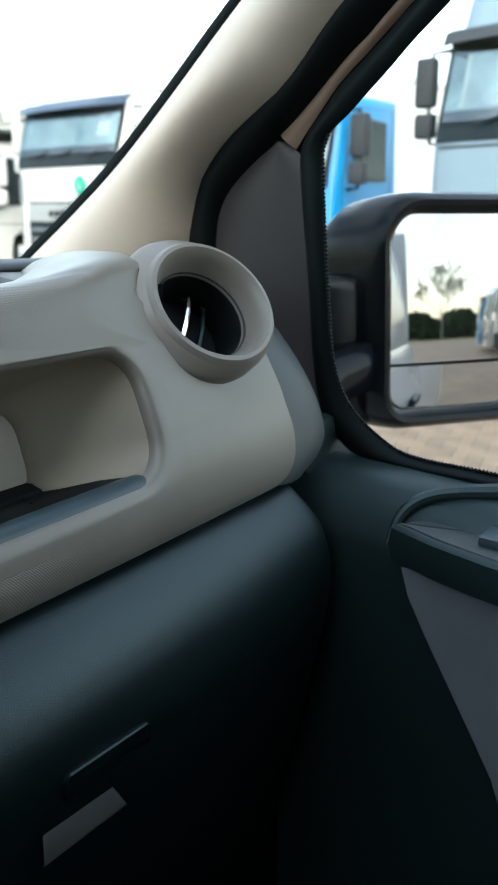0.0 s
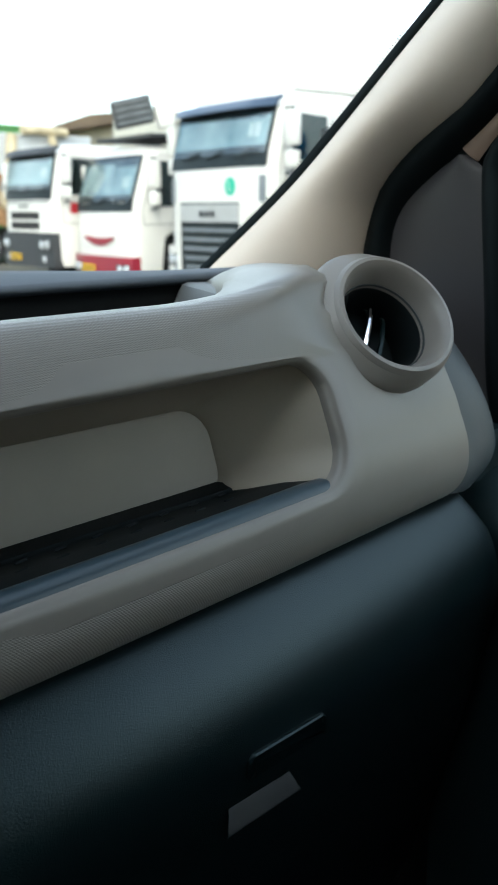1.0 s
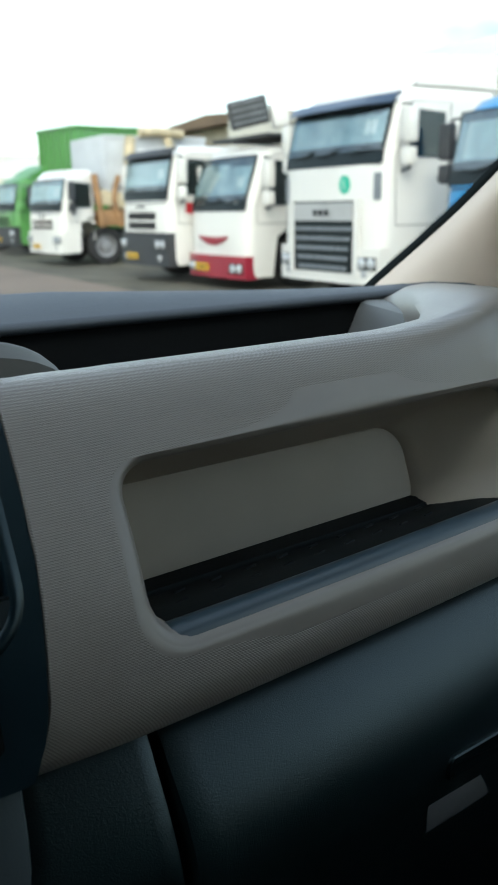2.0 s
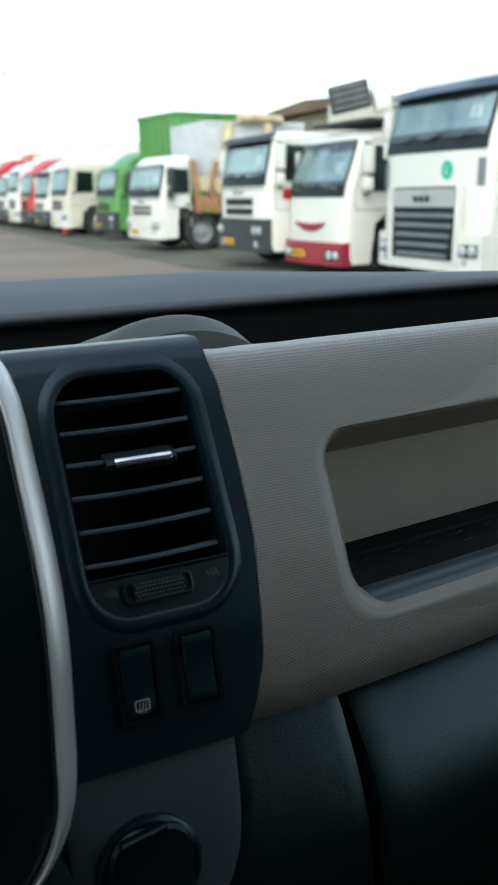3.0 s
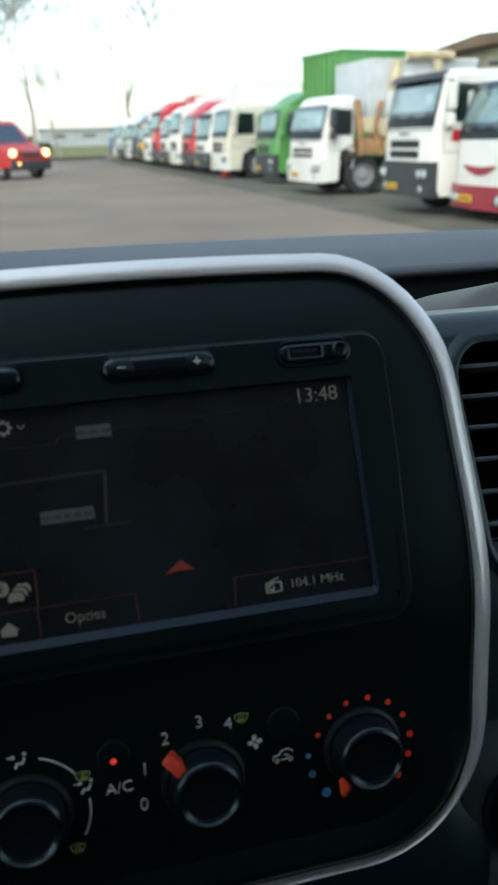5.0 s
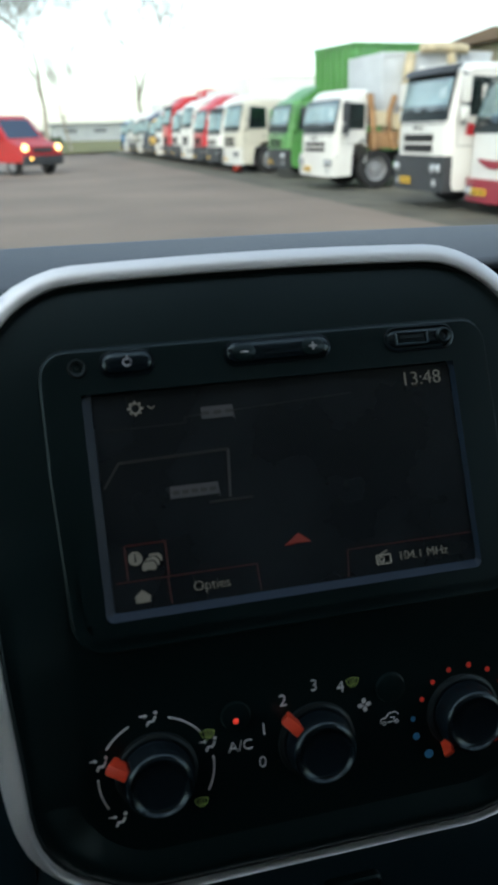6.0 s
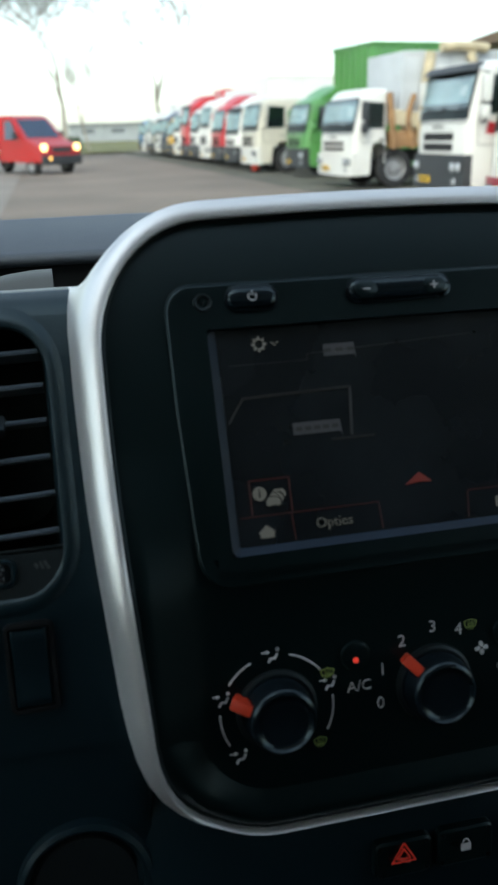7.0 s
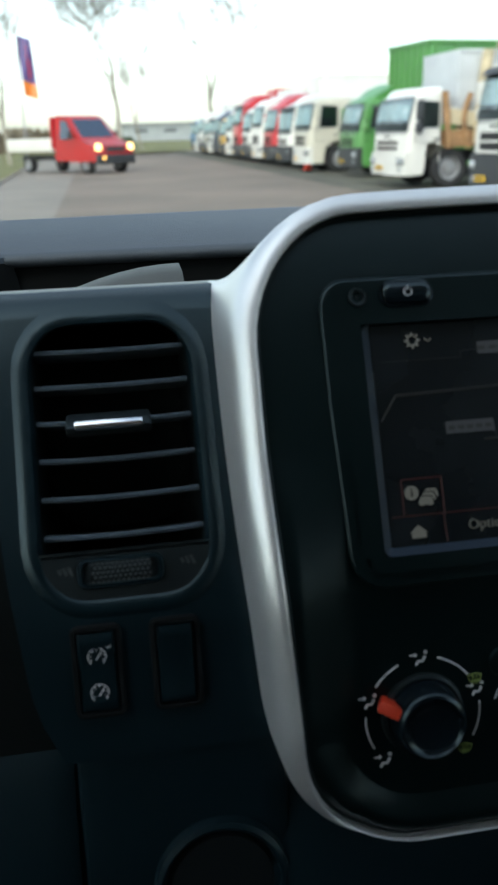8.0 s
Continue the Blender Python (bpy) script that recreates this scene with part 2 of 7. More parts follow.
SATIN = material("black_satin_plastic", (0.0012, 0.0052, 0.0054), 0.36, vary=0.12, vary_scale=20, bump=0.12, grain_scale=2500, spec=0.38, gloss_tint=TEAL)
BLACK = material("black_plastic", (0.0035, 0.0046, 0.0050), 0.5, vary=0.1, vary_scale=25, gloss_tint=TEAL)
# bluish highlights of the slat edges are put into this paler colour
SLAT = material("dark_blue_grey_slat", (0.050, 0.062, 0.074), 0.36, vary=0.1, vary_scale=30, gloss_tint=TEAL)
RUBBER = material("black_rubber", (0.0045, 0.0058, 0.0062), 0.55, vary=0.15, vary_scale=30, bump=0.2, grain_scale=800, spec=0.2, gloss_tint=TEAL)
# near black: shade inside the deep tray is put into the colour
TRAY = material("near_black_recess", (0.004, 0.005, 0.0055), 0.85, vary=0.15, vary_scale=30, spec=0.15)
# same plastic as the left panel, its brighter light put into the colour
LOWER = material("lit_lower_trim", (0.050, 0.062, 0.066), 0.45, vary=0.1, vary_scale=12, grain=0.2, grain_scale=900, gloss_tint=TEAL)
# the blue stands in for daylight reflected by the chamfer
BEVEL = material("blue_black_screen_bevel", (0.005, 0.014, 0.028), 0.42, spec=0.3, vary=0.1, vary_scale=30)
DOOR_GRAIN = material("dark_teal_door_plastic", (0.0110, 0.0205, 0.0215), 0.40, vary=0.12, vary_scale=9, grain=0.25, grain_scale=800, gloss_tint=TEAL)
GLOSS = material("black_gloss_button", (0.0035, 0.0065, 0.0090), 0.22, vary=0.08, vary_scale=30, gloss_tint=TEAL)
MAT_BLUE = material("blue_grey_rubber", (0.028, 0.048, 0.060), 0.36, vary=0.1, vary_scale=15, bump=0.1, grain_scale=900)
SILVER = material("satin_silver_trim", (0.73, 0.725, 0.72), 0.43, metal=0.74, vary=0.02, vary_scale=6)
CHROME = material("chrome", (0.8, 0.8, 0.82), 0.08, metal=1.0)
PILLAR = material("cream_pillar_plastic", (0.66, 0.565, 0.475), 0.6, vary=0.05, vary_scale=9, grain=0.15, grain_scale=900)
TAN = material("tan_trim", (0.22, 0.145, 0.105), 0.6, vary=0.08, vary_scale=12)
GREY_TRIM = material("mid_grey_plastic", (0.042, 0.050, 0.053), 0.5, vary=0.08, vary_scale=12, grain=0.2, grain_scale=900)
HOOD = material("grey_hood_plastic", (0.066, 0.066, 0.058), 0.55, spec=0.3, vary=0.08, vary_scale=14, grain=0.1, grain_scale=900)
TRAY_PALE = material("pale_grey_moulding", (0.10, 0.102, 0.097), 0.5, vary=0.08, vary_scale=14, bump=0.1, grain_scale=1200)
# unseen overhead, kept pale to bounce light down onto the dashboard
HEADLINER = material("pale_headliner", (0.72, 0.70, 0.66), 0.9, vary=0.06, vary_scale=6, bump=0.3, grain_scale=400)
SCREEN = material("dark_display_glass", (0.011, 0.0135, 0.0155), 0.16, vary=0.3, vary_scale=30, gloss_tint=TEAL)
# printed marks, given a faint glow though they are no lamps
MARK = glowing("white_markings", (0.9, 0.92, 0.95), 0.012, (0.42, 0.42, 0.44))
LIT = glowing("display_characters", (0.85, 0.86, 0.8), 0.042)
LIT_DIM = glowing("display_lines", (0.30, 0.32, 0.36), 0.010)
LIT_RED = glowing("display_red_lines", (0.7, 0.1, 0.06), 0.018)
# red print, brightened by a faint added glow as well
RED_DOT = glowing("red_markings", (1.0, 0.07, 0.04), 0.035, (0.5, 0.03, 0.02))
RED_LED = glowing("red_led", (1.0, 0.06, 0.04), 0.35)
BLUE_DOT = material("blue_markings", (0.05, 0.2, 0.4), 0.5)
GREEN_MARK = material("yellow_green_markings", (0.20, 0.26, 0.06), 0.5)
ORANGE = material("orange_pointer", (0.55, 0.045, 0.018), 0.45, vary=0.1, vary_scale=60)
GLASS = pane_glass("windscreen_glass", (0.97, 0.99, 0.98), 0.0, 0.02)
MIRROR = material("mirror_silver", (0.38, 0.38, 0.385), 0.0, metal=1.0)


# ---- shapes of the dashboard ----
FACE_Z, FACE_Y = (1.05, 1.252, 1.318, 1.355, 1.40, 1.489, 1.56), (-0.045, -0.026, -0.018, -0.0088, -0.0018, 0.0402, 0.086)
VENT_Z, VENT_Y = (1.10, 1.25, 1.30, 1.342, 1.372, 1.404, 1.465, 1.50), (-0.03, -0.02, -0.008, 0.004, 0.013, 0.028, 0.066, 0.09)
PANEL_Z = (1.3145, 1.3128, 1.3135, 1.318, 1.327, 1.342, 1.372, 1.404, 1.4435, 1.465, 1.4735, 1.478, 1.4795, 1.4788, 1.474, 1.45)
PANEL_Y = (0.030, 0.020, 0.0155, 0.011, 0.0078, 0.0070, 0.0130, 0.0280, 0.0525, 0.066, 0.0745, 0.082, 0.092, 0.104, 0.112, 0.114)


def face_y(z):
    return float(np.interp(z + np.linspace(-0.024, 0.024, 13), FACE_Z, FACE_Y).mean())


def vent_y(z):
    return float(np.interp(z, VENT_Z, VENT_Y))


def sweep(x):
    """How far the dashboard bends away to the front of the van towards its side."""
    return 0.034 * min(max((abs(x) - 0.25) / 0.32, 0.0), 2.0) ** 1.2


def taper(z):
    return float(np.interp(z, (1.38, 1.438, 1.468, 1.49), (1, 0.85, 0.5, 0.2)))


def panel_y(x, z):
    return vent_y(z) + sweep(x) * taper(z)


def facing(x, z, surf, lift=0.0):
    """A pose on the dashboard: local x to the right, y up along the face, z out towards the seats."""
    dz = 0.004
    up = Vector((0, surf(z + dz) - surf(z - dz), 2 * dz)).normalized()
    right = Vector((1, 0, 0))
    out = right.cross(up)
    m = Matrix((right, up, out)).transposed().to_4x4()
    m.translation = Vector((x, surf(z), z)) + out * lift
    return m


# ---- dashboard: passenger panel with its pocket ----
dashboard = thing("dashboard", (0.3, 0.2, 1.2), "beige and black moulded van dashboard with an open storage pocket", "dashboard")


def profile_at(p):
    i = p * (len(PANEL_Z) - 1) + np.linspace(-0.55, 0.55, 7)
    k = np.arange(len(PANEL_Z))
    return float(np.interp(i, k, PANEL_Z).mean()), float(np.interp(i, k, PANEL_Y).mean())


def profile_of(z):
    """Where on the panel's profile its front stands at a height."""
    return float(np.interp(z, PANEL_Z[3:12], np.arange(3, 12))) / (len(PANEL_Z) - 1)


def panel_left(z):
    return float(np.interp(z, (1.313, 1.329, 1.338, 1.350, 1.367, 1.386, 1.409, 1.437, 1.467, 1.485), (0.2030, 0.2083, 0.2139, 0.2170, 0.2190, 0.2218, 0.2240, 0.2250, 0.2244, 0.2222)))


def panel_right(z):
    return float(np.interp(z, (1.3128, 1.3145, 1.318, 1.323, 1.330, 1.338, 1.3471, 1.358, 1.3689, 1.3906, 1.4106, 1.447, 1.4795), (0.690, 0.704, 0.713, 0.7195, 0.7245, 0.7272, 0.7285, 0.7285, 0.7265, 0.7228, 0.7178, 0.711, 0.700)))


RING_C = Vector((0.6622, 0.0908, 1.4560))
RING_N = Vector((-0.080, -0.806, 0.586)).normalized()


def seat_ring(place):
    """Sinks the panel under the round vent, so that its ring stands proud all round."""
    off = place - RING_C
    high = off.dot(RING_N)
    flat = RING_N.to_track_quat("Z", "Y").to_matrix().transposed() @ off
    away = math.hypot(flat.x / 0.985, flat.y / 0.925)
    flush = min(max(0.25 - off.normalized().x * 1.3, 0), 1) * min(max((off.z + 0.03) / 0.06, 0), 1)  # flush with the ring beside the tray
    over = high - (max(0.0, away - 0.056 - 0.005 * flush) * 0.30 - 0.001 + 0.0042 * flush)
    if over > 0 and away < 0.12:
        place = place - RING_N * over * (1.0 if away < 0.075 else (0.12 - away) / 0.045)
    return place - RING_N * 0.07 * min(max((0.0505 - away) / 0.004, 0), 1)


def tray_end(x):
    """How far back the panel's top runs before it drops into the open tray."""
    return float(np.interp(x, (0.500, 0.535, 0.556, 0.573, 0.580, 0.596, 0.614, 0.622, 0.67), (0.112, 0.113, 0.125, 0.148, 0.17, 0.22, 0.282, 0.30, 0.43)))


def panel_place(u, p, push=0.0):
    z, y = profile_at(p)
    zx = min(z if p * (len(PANEL_Z) - 1) <= 11.5 else 1.4795, 1.4795)
    x = panel_left(zx) + u * (panel_right(zx) - panel_left(zx))
    lift = 0.012 * min(max((x - 0.5) / 0.1, 0), 1) * min(max((z - 1.46) / 0.02, 0), 1)
    swell = min(max((x - 0.54) / 0.09, 0), 1)
    lift += 0.009 * swell * swell * (3 - 2 * swell) * min(max((z - 1.45) / 0.03, 0), 1)
    lift *= 1 - 0.9 * min(max((x - 0.662) / 0.03, 0), 1)
    i = p * (len(PANEL_Z) - 1)
    if i > 12 and x > 0.5:
        end, f = tray_end(x), min((i - 12) / 2.2, 1.0)
        front = 0.092 + sweep(x) * 0.35
        y = front + max(end - front, 0.02) * f - sweep(x) * taper(1.4795)
        wide = max(0.0, x - 0.60) * float(np.interp(front + (end - front) * f, (0.09, 0.16, 0.24, 0.32), (0.0, 0.15, 0.45, 0.62)))
        z = 1.4795 + float(np.interp(y, (0.09, 0.20, 0.28, 0.40), (0.0, -0.003, -0.010, -0.018))) - 0.045 * max(0.0, (i - 14.2) / 0.8)
        x += wide
        return seat_ring(Vector((x, y + sweep(x - wide) * taper(1.4795), z + lift - 1.5 * max(0.0, x - 0.70) ** 1.5 * (y < 0.26))))
    return seat_ring(Vector((x, y + sweep(x) * taper(z) + push, z + lift)))


hole = dense(rrect(0.267, 0.583, 1.3545, 1.4435, (0.03, 0.032, 0.022, 0.026), 8), 0.0035)
hole_up = []
for x, z in hole:
    hole_up.append(((x - panel_left(z)) / (panel_right(z) - panel_left(z)), profile_of(z)))
mid = (0.4, 0.5)
rim = []
for u, p in hole_up:
    du, dp = u - mid[0], p - mid[1]
    k = min(((1 - mid[0]) if du > 0 else mid[0]) / max(abs(du), 1e-6), 0.5 / max(abs(dp), 1e-6))
    rim.append((mid[0] + du * k, mid[1] + dp * k))
STEPS = 44
loops = []
for s in range(STEPS + 1):
    f = (s / STEPS) ** 1.25
    loops.append([panel_place(u + (v - u) * f, p + (q - p) * f) for (u, p), (v, q) in zip(hole_up, rim)])
# the edge turns in, and on the left tucks under the dark panel
for _ in range(4):  # even out the top beside the round vent
    old = [list(row) for row in loops]
    for s in range(2, STEPS):
        for k, v in enumerate(old[s]):
            if v.x > 0.56 and v.z > 1.466:
                loops[s][k] = v * 0.4 + (old[s - 1][k] + old[s + 1][k] + old[s][k - 1] + old[s][(k + 1) % len(old[s])]) * 0.15
lip = [Vector(v) for v in loops[0]]
for row in loops[:16]:
    for k, v in enumerate(row):
        away = (v - lip[k]).length
        if away < 0.007:
            row[k] = v + Vector((0, 0.0010 * (1 - away / 0.007) ** 2, 0))
flat_end = loops[-1]
for dx, dy in ((-0.0007, 0.0008), (-0.0011, 0.0024), (-0.0090, 0.0060)):
    loops.append([v + Vector((dx if r[0] < 0.03 else 0.0, dy, 0)) for v, r in zip(flat_end, rim)])
inner = [[v + Vector((x - hx, dy, z - hz)) for v, (x, z), (hx, hz) in zip(loops[0], grow(hole, -g), hole)] for g, dy in ((0.0008, 0.0003), (0.0024, 0.0013), (0.0040, 0.0032), (0.0050, 0.0060), (0.0055, 0.0105))]
panel = part("passenger_panel", loft(loops[7:]), BEIGE, dashboard, "beige panel with fine moulded lines")
part("opening_edge", loft(inner[::-1] + loops[:8]), BEIGE_PLAIN, panel, "smooth rounded edge of the opening")

# the pocket behind the opening
start = inner[-1]
back = []
for x, z in dense(rrect(0.267, 0.583, 1.3545, 1.4435, (0.03, 0.032, 0.022, 0.026), 8), 0.0035):
    fx = (x - 0.267) / 0.316
    fz = (z - 1.3545) / 0.089
    bx, bz = 0.275 + fx * 0.247, 1.344 + fz * 0.060
    back.append(Vector((bx, 0.106 + 0.4 * (bz - 1.346) + 0.016 * (fx - 0.6), bz)))
walls = []
for f, r in ((0, 0), (0.3, 0.24), (0.6, 0.55), (0.85, 0.86), (0.95, 0.975), (1.0, 1.0)):
    walls.append([a.lerp(b, f) + (Vector((b.x - a.x, 0, b.z - a.z)) * (r - f)) for a, b in zip(start, back)])
tips = [p + (Vector((0.40, p.y, 1.376)) - p) * 0.06 for p in back]
pocket = part("storage_pocket", loft(walls + [tips], cap1=True), POCKET, dashboard, "taupe lined open pocket")
mat_loops = []
for f in np.linspace(0, 1, 24):
    x = 0.272 + f * 0.300
    y0 = panel_y(x, 1.3575) + 0.004
    low = 0.004 * max(0.0, (f - 0.94) / 0.06) ** 2
    row = [Vector((x, y0 - 0.001, 1.3535))]
    for a in np.linspace(200, -10, 11):
        row.append(Vector((x, y0 + 0.0095 + 0.0095 * math.cos(radians(a)), 1.3555 + 0.0085 * math.sin(radians(max(a, 0) if a < 180 else a)) * (a > 0) - low)))
    row.append(Vector((x - 0.002, y0 + 0.021, 1.3490)))
    mat_loops.append(row)
part("pocket_lip", loft(mat_loops, cyclic=False), MAT_BLUE, pocket, "blue-grey rounded rubber lip", sharp=60)
floor_loops = []
for f in np.linspace(0, 1, 24):
    x = 0.272 + f * 0.292
    xb = 0.276 + f * 0.243
    y0 = panel_y(x, 1.3575) + 0.022
    yb = 0.1055 + 0.016 * (f - 0.6)
    zb = 1.3475 + 0.003 * f
    floor_loops.append([Vector((x, y0 - 0.006, 1.3618)), Vector((x * 0.7 + xb * 0.3, y0 + 0.3 * (yb - y0), 1.3578)), Vector((xb * 0.75 + x * 0.25, yb - 0.016, zb + 0.0020)), Vector((xb, yb - 0.014, zb + 0.0024)), Vector((xb, yb - 0.0125, zb + 0.0038)), Vector((xb, yb - 0.006, zb + 0.0042)), Vector((xb + 0.004, yb + 0.006, zb + 0.0042))])
part("pocket_mat", loft(floor_loops, cyclic=False), RUBBER, pocket, "black ribbed rubber mat with a raised back edge")
studs = bmesh.new()
for i in range(9):
    f = 0.12 + 0.09 * i
    x = 0.272 + f * 0.27
    for j in range(2):
        y0 = panel_y(x, 1.3575) + 0.026
        box_bm((0.009, 0.0025, 0.0014), pose(x + 0.006 * j, y0 + 0.016 + 0.016 * j, 1.3572 - 0.0022 * j, 0, 0, 18), 0.0006, 1, studs)
part("mat_stud", studs, RUBBER, pocket)

# ---- dashboard: round side vent ----
ring_m = Matrix.Translation((0.6622, 0.0908, 1.4560)) @ RING_N.to_track_quat("Z", "Y").to_matrix().to_4x4() @ Matrix.Diagonal((0.985, 0.925, 1, 1))
round_vent = thing("round_air_vent", ring_m, "beige round air vent with a dark swivelling core", "air vent")
part("vent_ring", lathe(((0.0566, -0.030), (0.0564, -0.004), (0.0555, 0.0005), (0.0536, 0.0050), (0.0510, 0.0080), (0.0480, 0.0086), (0.0455, 0.0060), (0.0430, 0.0005), (0.0412, -0.006), (0.0392, -0.011), (0.0376, -0.0150)), ring_m, 64, cap1=False), BEIGE_PLAIN, round_vent, "smooth beige flared ring")
flank = []
for shift, r, h in ((0.0, 0.0530, 0.0052), (0.0008, 0.0548, 0.0034), (0.0026, 0.0568, 0.0008), (0.0046, 0.0588, -0.0018), (0.0062, 0.0604, -0.0040), (0.0070, 0.0612, -0.0062), (0.0074, 0.0615, -0.014)):
    flank.append([ring_m @ Vector((r * math.cos(2 * math.pi * i / 64) - 0.9 * shift, r * math.sin(2 * math.pi * i / 64) + 0.42 * shift, h)) for i in range(64)])
part("vent_flank", loft(flank), BEIGE_PLAIN, round_vent, "smooth beige flank of the vent ring")
part("vent_rim", lathe(((0.0392, -0.0125), (0.0389, -0.0112), (0.0382, -0.0110), (0.0378, -0.0126)), ring_m, 56, cap1=False), GREY_TRIM, round_vent)
core = part("vent_core", lathe(((0.0384, -0.0135), (0.0378, -0.0150), (0.0368, -0.021), (0.0364, -0.050)), ring_m, 48), BLACK, round_vent, "black vent core")
for off, wide, tip in ((-0.008, 0.026, 0.002), (0.010, 0.030, -0.006)):
    flap = bmesh.new()
    fl = []
    for i in range(13):
        a = radians(-70 + 140 * i / 12)
        fl.append([ring_m @ Matrix.Rotation(radians(-33), 4, "Z") @ Vector((off + q, wide * math.sin(a), -0.040 + (0.018 + tip) * math.cos(a) ** 0.7 + e)) for q, e in ((-0.0022, 0), (-0.0014, 0.0016), (0.0014, 0.0016), (0.0022, 0))])
    part("vent_flap", loft(fl, cyclic=False), SATIN, core)
grip = [ring_m @ Matrix.Rotation(radians(-33), 4, "Z") @ Vector((-0.008, y, -0.019 - 6 * y * y)) for y in np.linspace(-0.019, 0.019, 9)]
part("vent_grip", tube(grip, 0.0023, 8), CHROME, core, "chrome grip bar")

# ---- dashboard: dark panels beside the console, with vents and switches ----
def vent_panel(sg):
    """The dark panel with an upright vent on one side of the console; sg: 1 to the right, -1 to the left."""
    outer = []
    hole = dense(rrect(0.1395, 0.2115, 1.3785, 1.4800, (0.022, 0.02, 0.02, 0.022), 6), 0.005)
    mid = (0.1755, 1.41)
    for x, z in hole:
        dx, dz = x - mid[0], z - mid[1]
        right = panel_left(mid[1]) - 0.0015
        k = min((right - mid[0]) / dx if dx > 1e-5 else 1e9, (0.124 - mid[0]) / dx if dx < -1e-5 else 1e9, (1.4803 - mid[1]) / dz if dz > 1e-5 else 1e9, (1.322 - mid[1]) / dz if dz < -1e-5 else 1e9)
        ox, oz = mid[0] + dx * k, mid[1] + dz * k
        if ox > 0.2:
            ox += (panel_left(oz) - 0.0015 - right) * (ox - 0.2) / (right - 0.2)
        outer.append((ox, oz))
    for cx, cz in ((0.124, 1.4803), (0.124, 1.322), (panel_left(1.4803) - 0.0015, 1.4803), (panel_left(1.322) - 0.0030, 1.3225)):
        near = min(range(len(outer)), key=lambda k: (outer[k][0] - cx) ** 2 + (outer[k][1] - cz) ** 2)
        outer[near] = (cx, cz)
    loops = []
    for s in range(11):
        f = s / 10
        loops.append([Vector((sg * (a[0] + (b[0] - a[0]) * f), vent_y(a[1] + (b[1] - a[1]) * f) + 0.001, a[1] + (b[1] - a[1]) * f)) for a, b in zip(hole, outer)])
    for dy, dz, keep in ((0.004, 0.004, 0), (0.012, 0.0075, 0), (0.030, 0.006, 0), (0.045, -0.004, 0)):
        last = []
        for b in outer:
            top = min(max((b[1] - 1.44) / 0.0395, 0), 1)
            low = min(max((1.335 - b[1]) / 0.013, 0), 1)
            x = b[0]
            last.append(Vector((sg * x, vent_y(b[1]) + 0.001 + dy * (1 if top > 0.9 or low > 0.9 else 0.9), b[1] + dz * top * (top > 0.9) - 0.3 * dz * low)))
        loops.append(last)
    cavity = [[Vector((sg * x, vent_y(z) + dy, z)) for x, z in grow(hole, -g)] for g, dy in ((0.001, 0.003), (0.0015, 0.010))]
    part("vent_panel", loft(cavity[::-1] + loops), DARK, dashboard, "black fine-grained panel")
    vent = thing("dash_air_vent", (sg * 0.1755, vent_y(1.43), 1.3805), "black upright air vent with slats and chrome tab", "air vent", "dash vents")
    frame_loops = []
    for g, dy in ((0.0040, 0.0014), (0.0022, 0.0003), (0.0006, -0.0005), (-0.0012, -0.0008), (-0.0030, -0.0001), (-0.0041, 0.0022), (-0.0046, 0.007)):
        frame_loops.append([Vector((sg * x, vent_y(z) + dy, z)) for x, z in grow(hole, g)])
    part("vent_frame", loft(frame_loops), DARK, vent, "rounded dark frame")
    well = [[Vector((sg * x, vent_y(z) + dy + 0.0, z)) for x, z in grow(hole, -0.0046)] for dy in (0.004, 0.03, 0.062)]
    part("vent_well", loft(well, cap1=True), BLACK, vent)
    for i, z in enumerate((1.4655, 1.4530, 1.4403, 1.4274, 1.4144, 1.4014)):
        x0, x1 = 0.1452 - 0.0002 * i, 0.2062
        sl = []
        for f in np.linspace(0, 1, 9):
            x = x0 + (x1 - x0) * f
            c = Vector((sg * x, vent_y(z) + 0.0050 - 0.002 * math.sin(math.pi * f), z))
            sl.append([c + Vector((0, dy, dz)) for dy, dz in ((0.0, 0.0002), (0.0004, 0.0012), (0.0016, 0.0016), (0.022, -0.0075), (0.022, -0.0090), (0.0016, -0.0010))])
        slat = part("slat", loft(sl, True, True, True), SLAT, vent)
        if i == 2:
            tc = Vector((sg * 0.178, vent_y(z) + 0.002, z + 0.001))
            part("slat_tab", box_bm((0.034, 0.012, 0.0050), Matrix.Translation(tc + Vector((0, 0.002, -0.001))) @ pose(0, 0, 0, 12), 0.002, 2), BLACK, slat)
            part("tab_trim", box_bm((0.0270, 0.0030, 0.0034), Matrix.Translation(tc + Vector((0, -0.0042, 0.0006))) @ pose(0, 0, 0, -42), 0.0012, 2), CHROME, slat, "chrome tab")
    zl = 1.3925
    pm = facing(0, zl, vent_y, -0.001)
    foot = dense(rrect(-0.0335, 0.0335, -0.0115, 0.0072, (0.018, 0.002, 0.002, 0.018), 6), 0.004)
    pm.translation.x = sg * 0.1755
    low = part("vent_foot", plate(foot, pm, 0.001), BLACK, vent)
    seat = dense(rrect(-0.0150, 0.0150, -0.0042, 0.0042, 0.0025, 4), 0.004)
    sm = pm @ Matrix.Translation((-0.0025, -0.0015, 0.001))
    wl = [[sm @ Vector((x, y, h)) for x, y in grow(seat, g)] for g, h in ((0.0016, 0), (0.0012, 0.0014), (0.0, 0.0016), (-0.0006, 0.0))]
    part("wheel_seat", loft(wl), DARK, low)
    part("thumb_wheel", tube([sm @ Vector((x, 0, -0.0046)) for x in np.linspace(-0.0115, 0.0115, 12)], 0.0068, 14), RUBBER, low, "knurled thumb wheel")
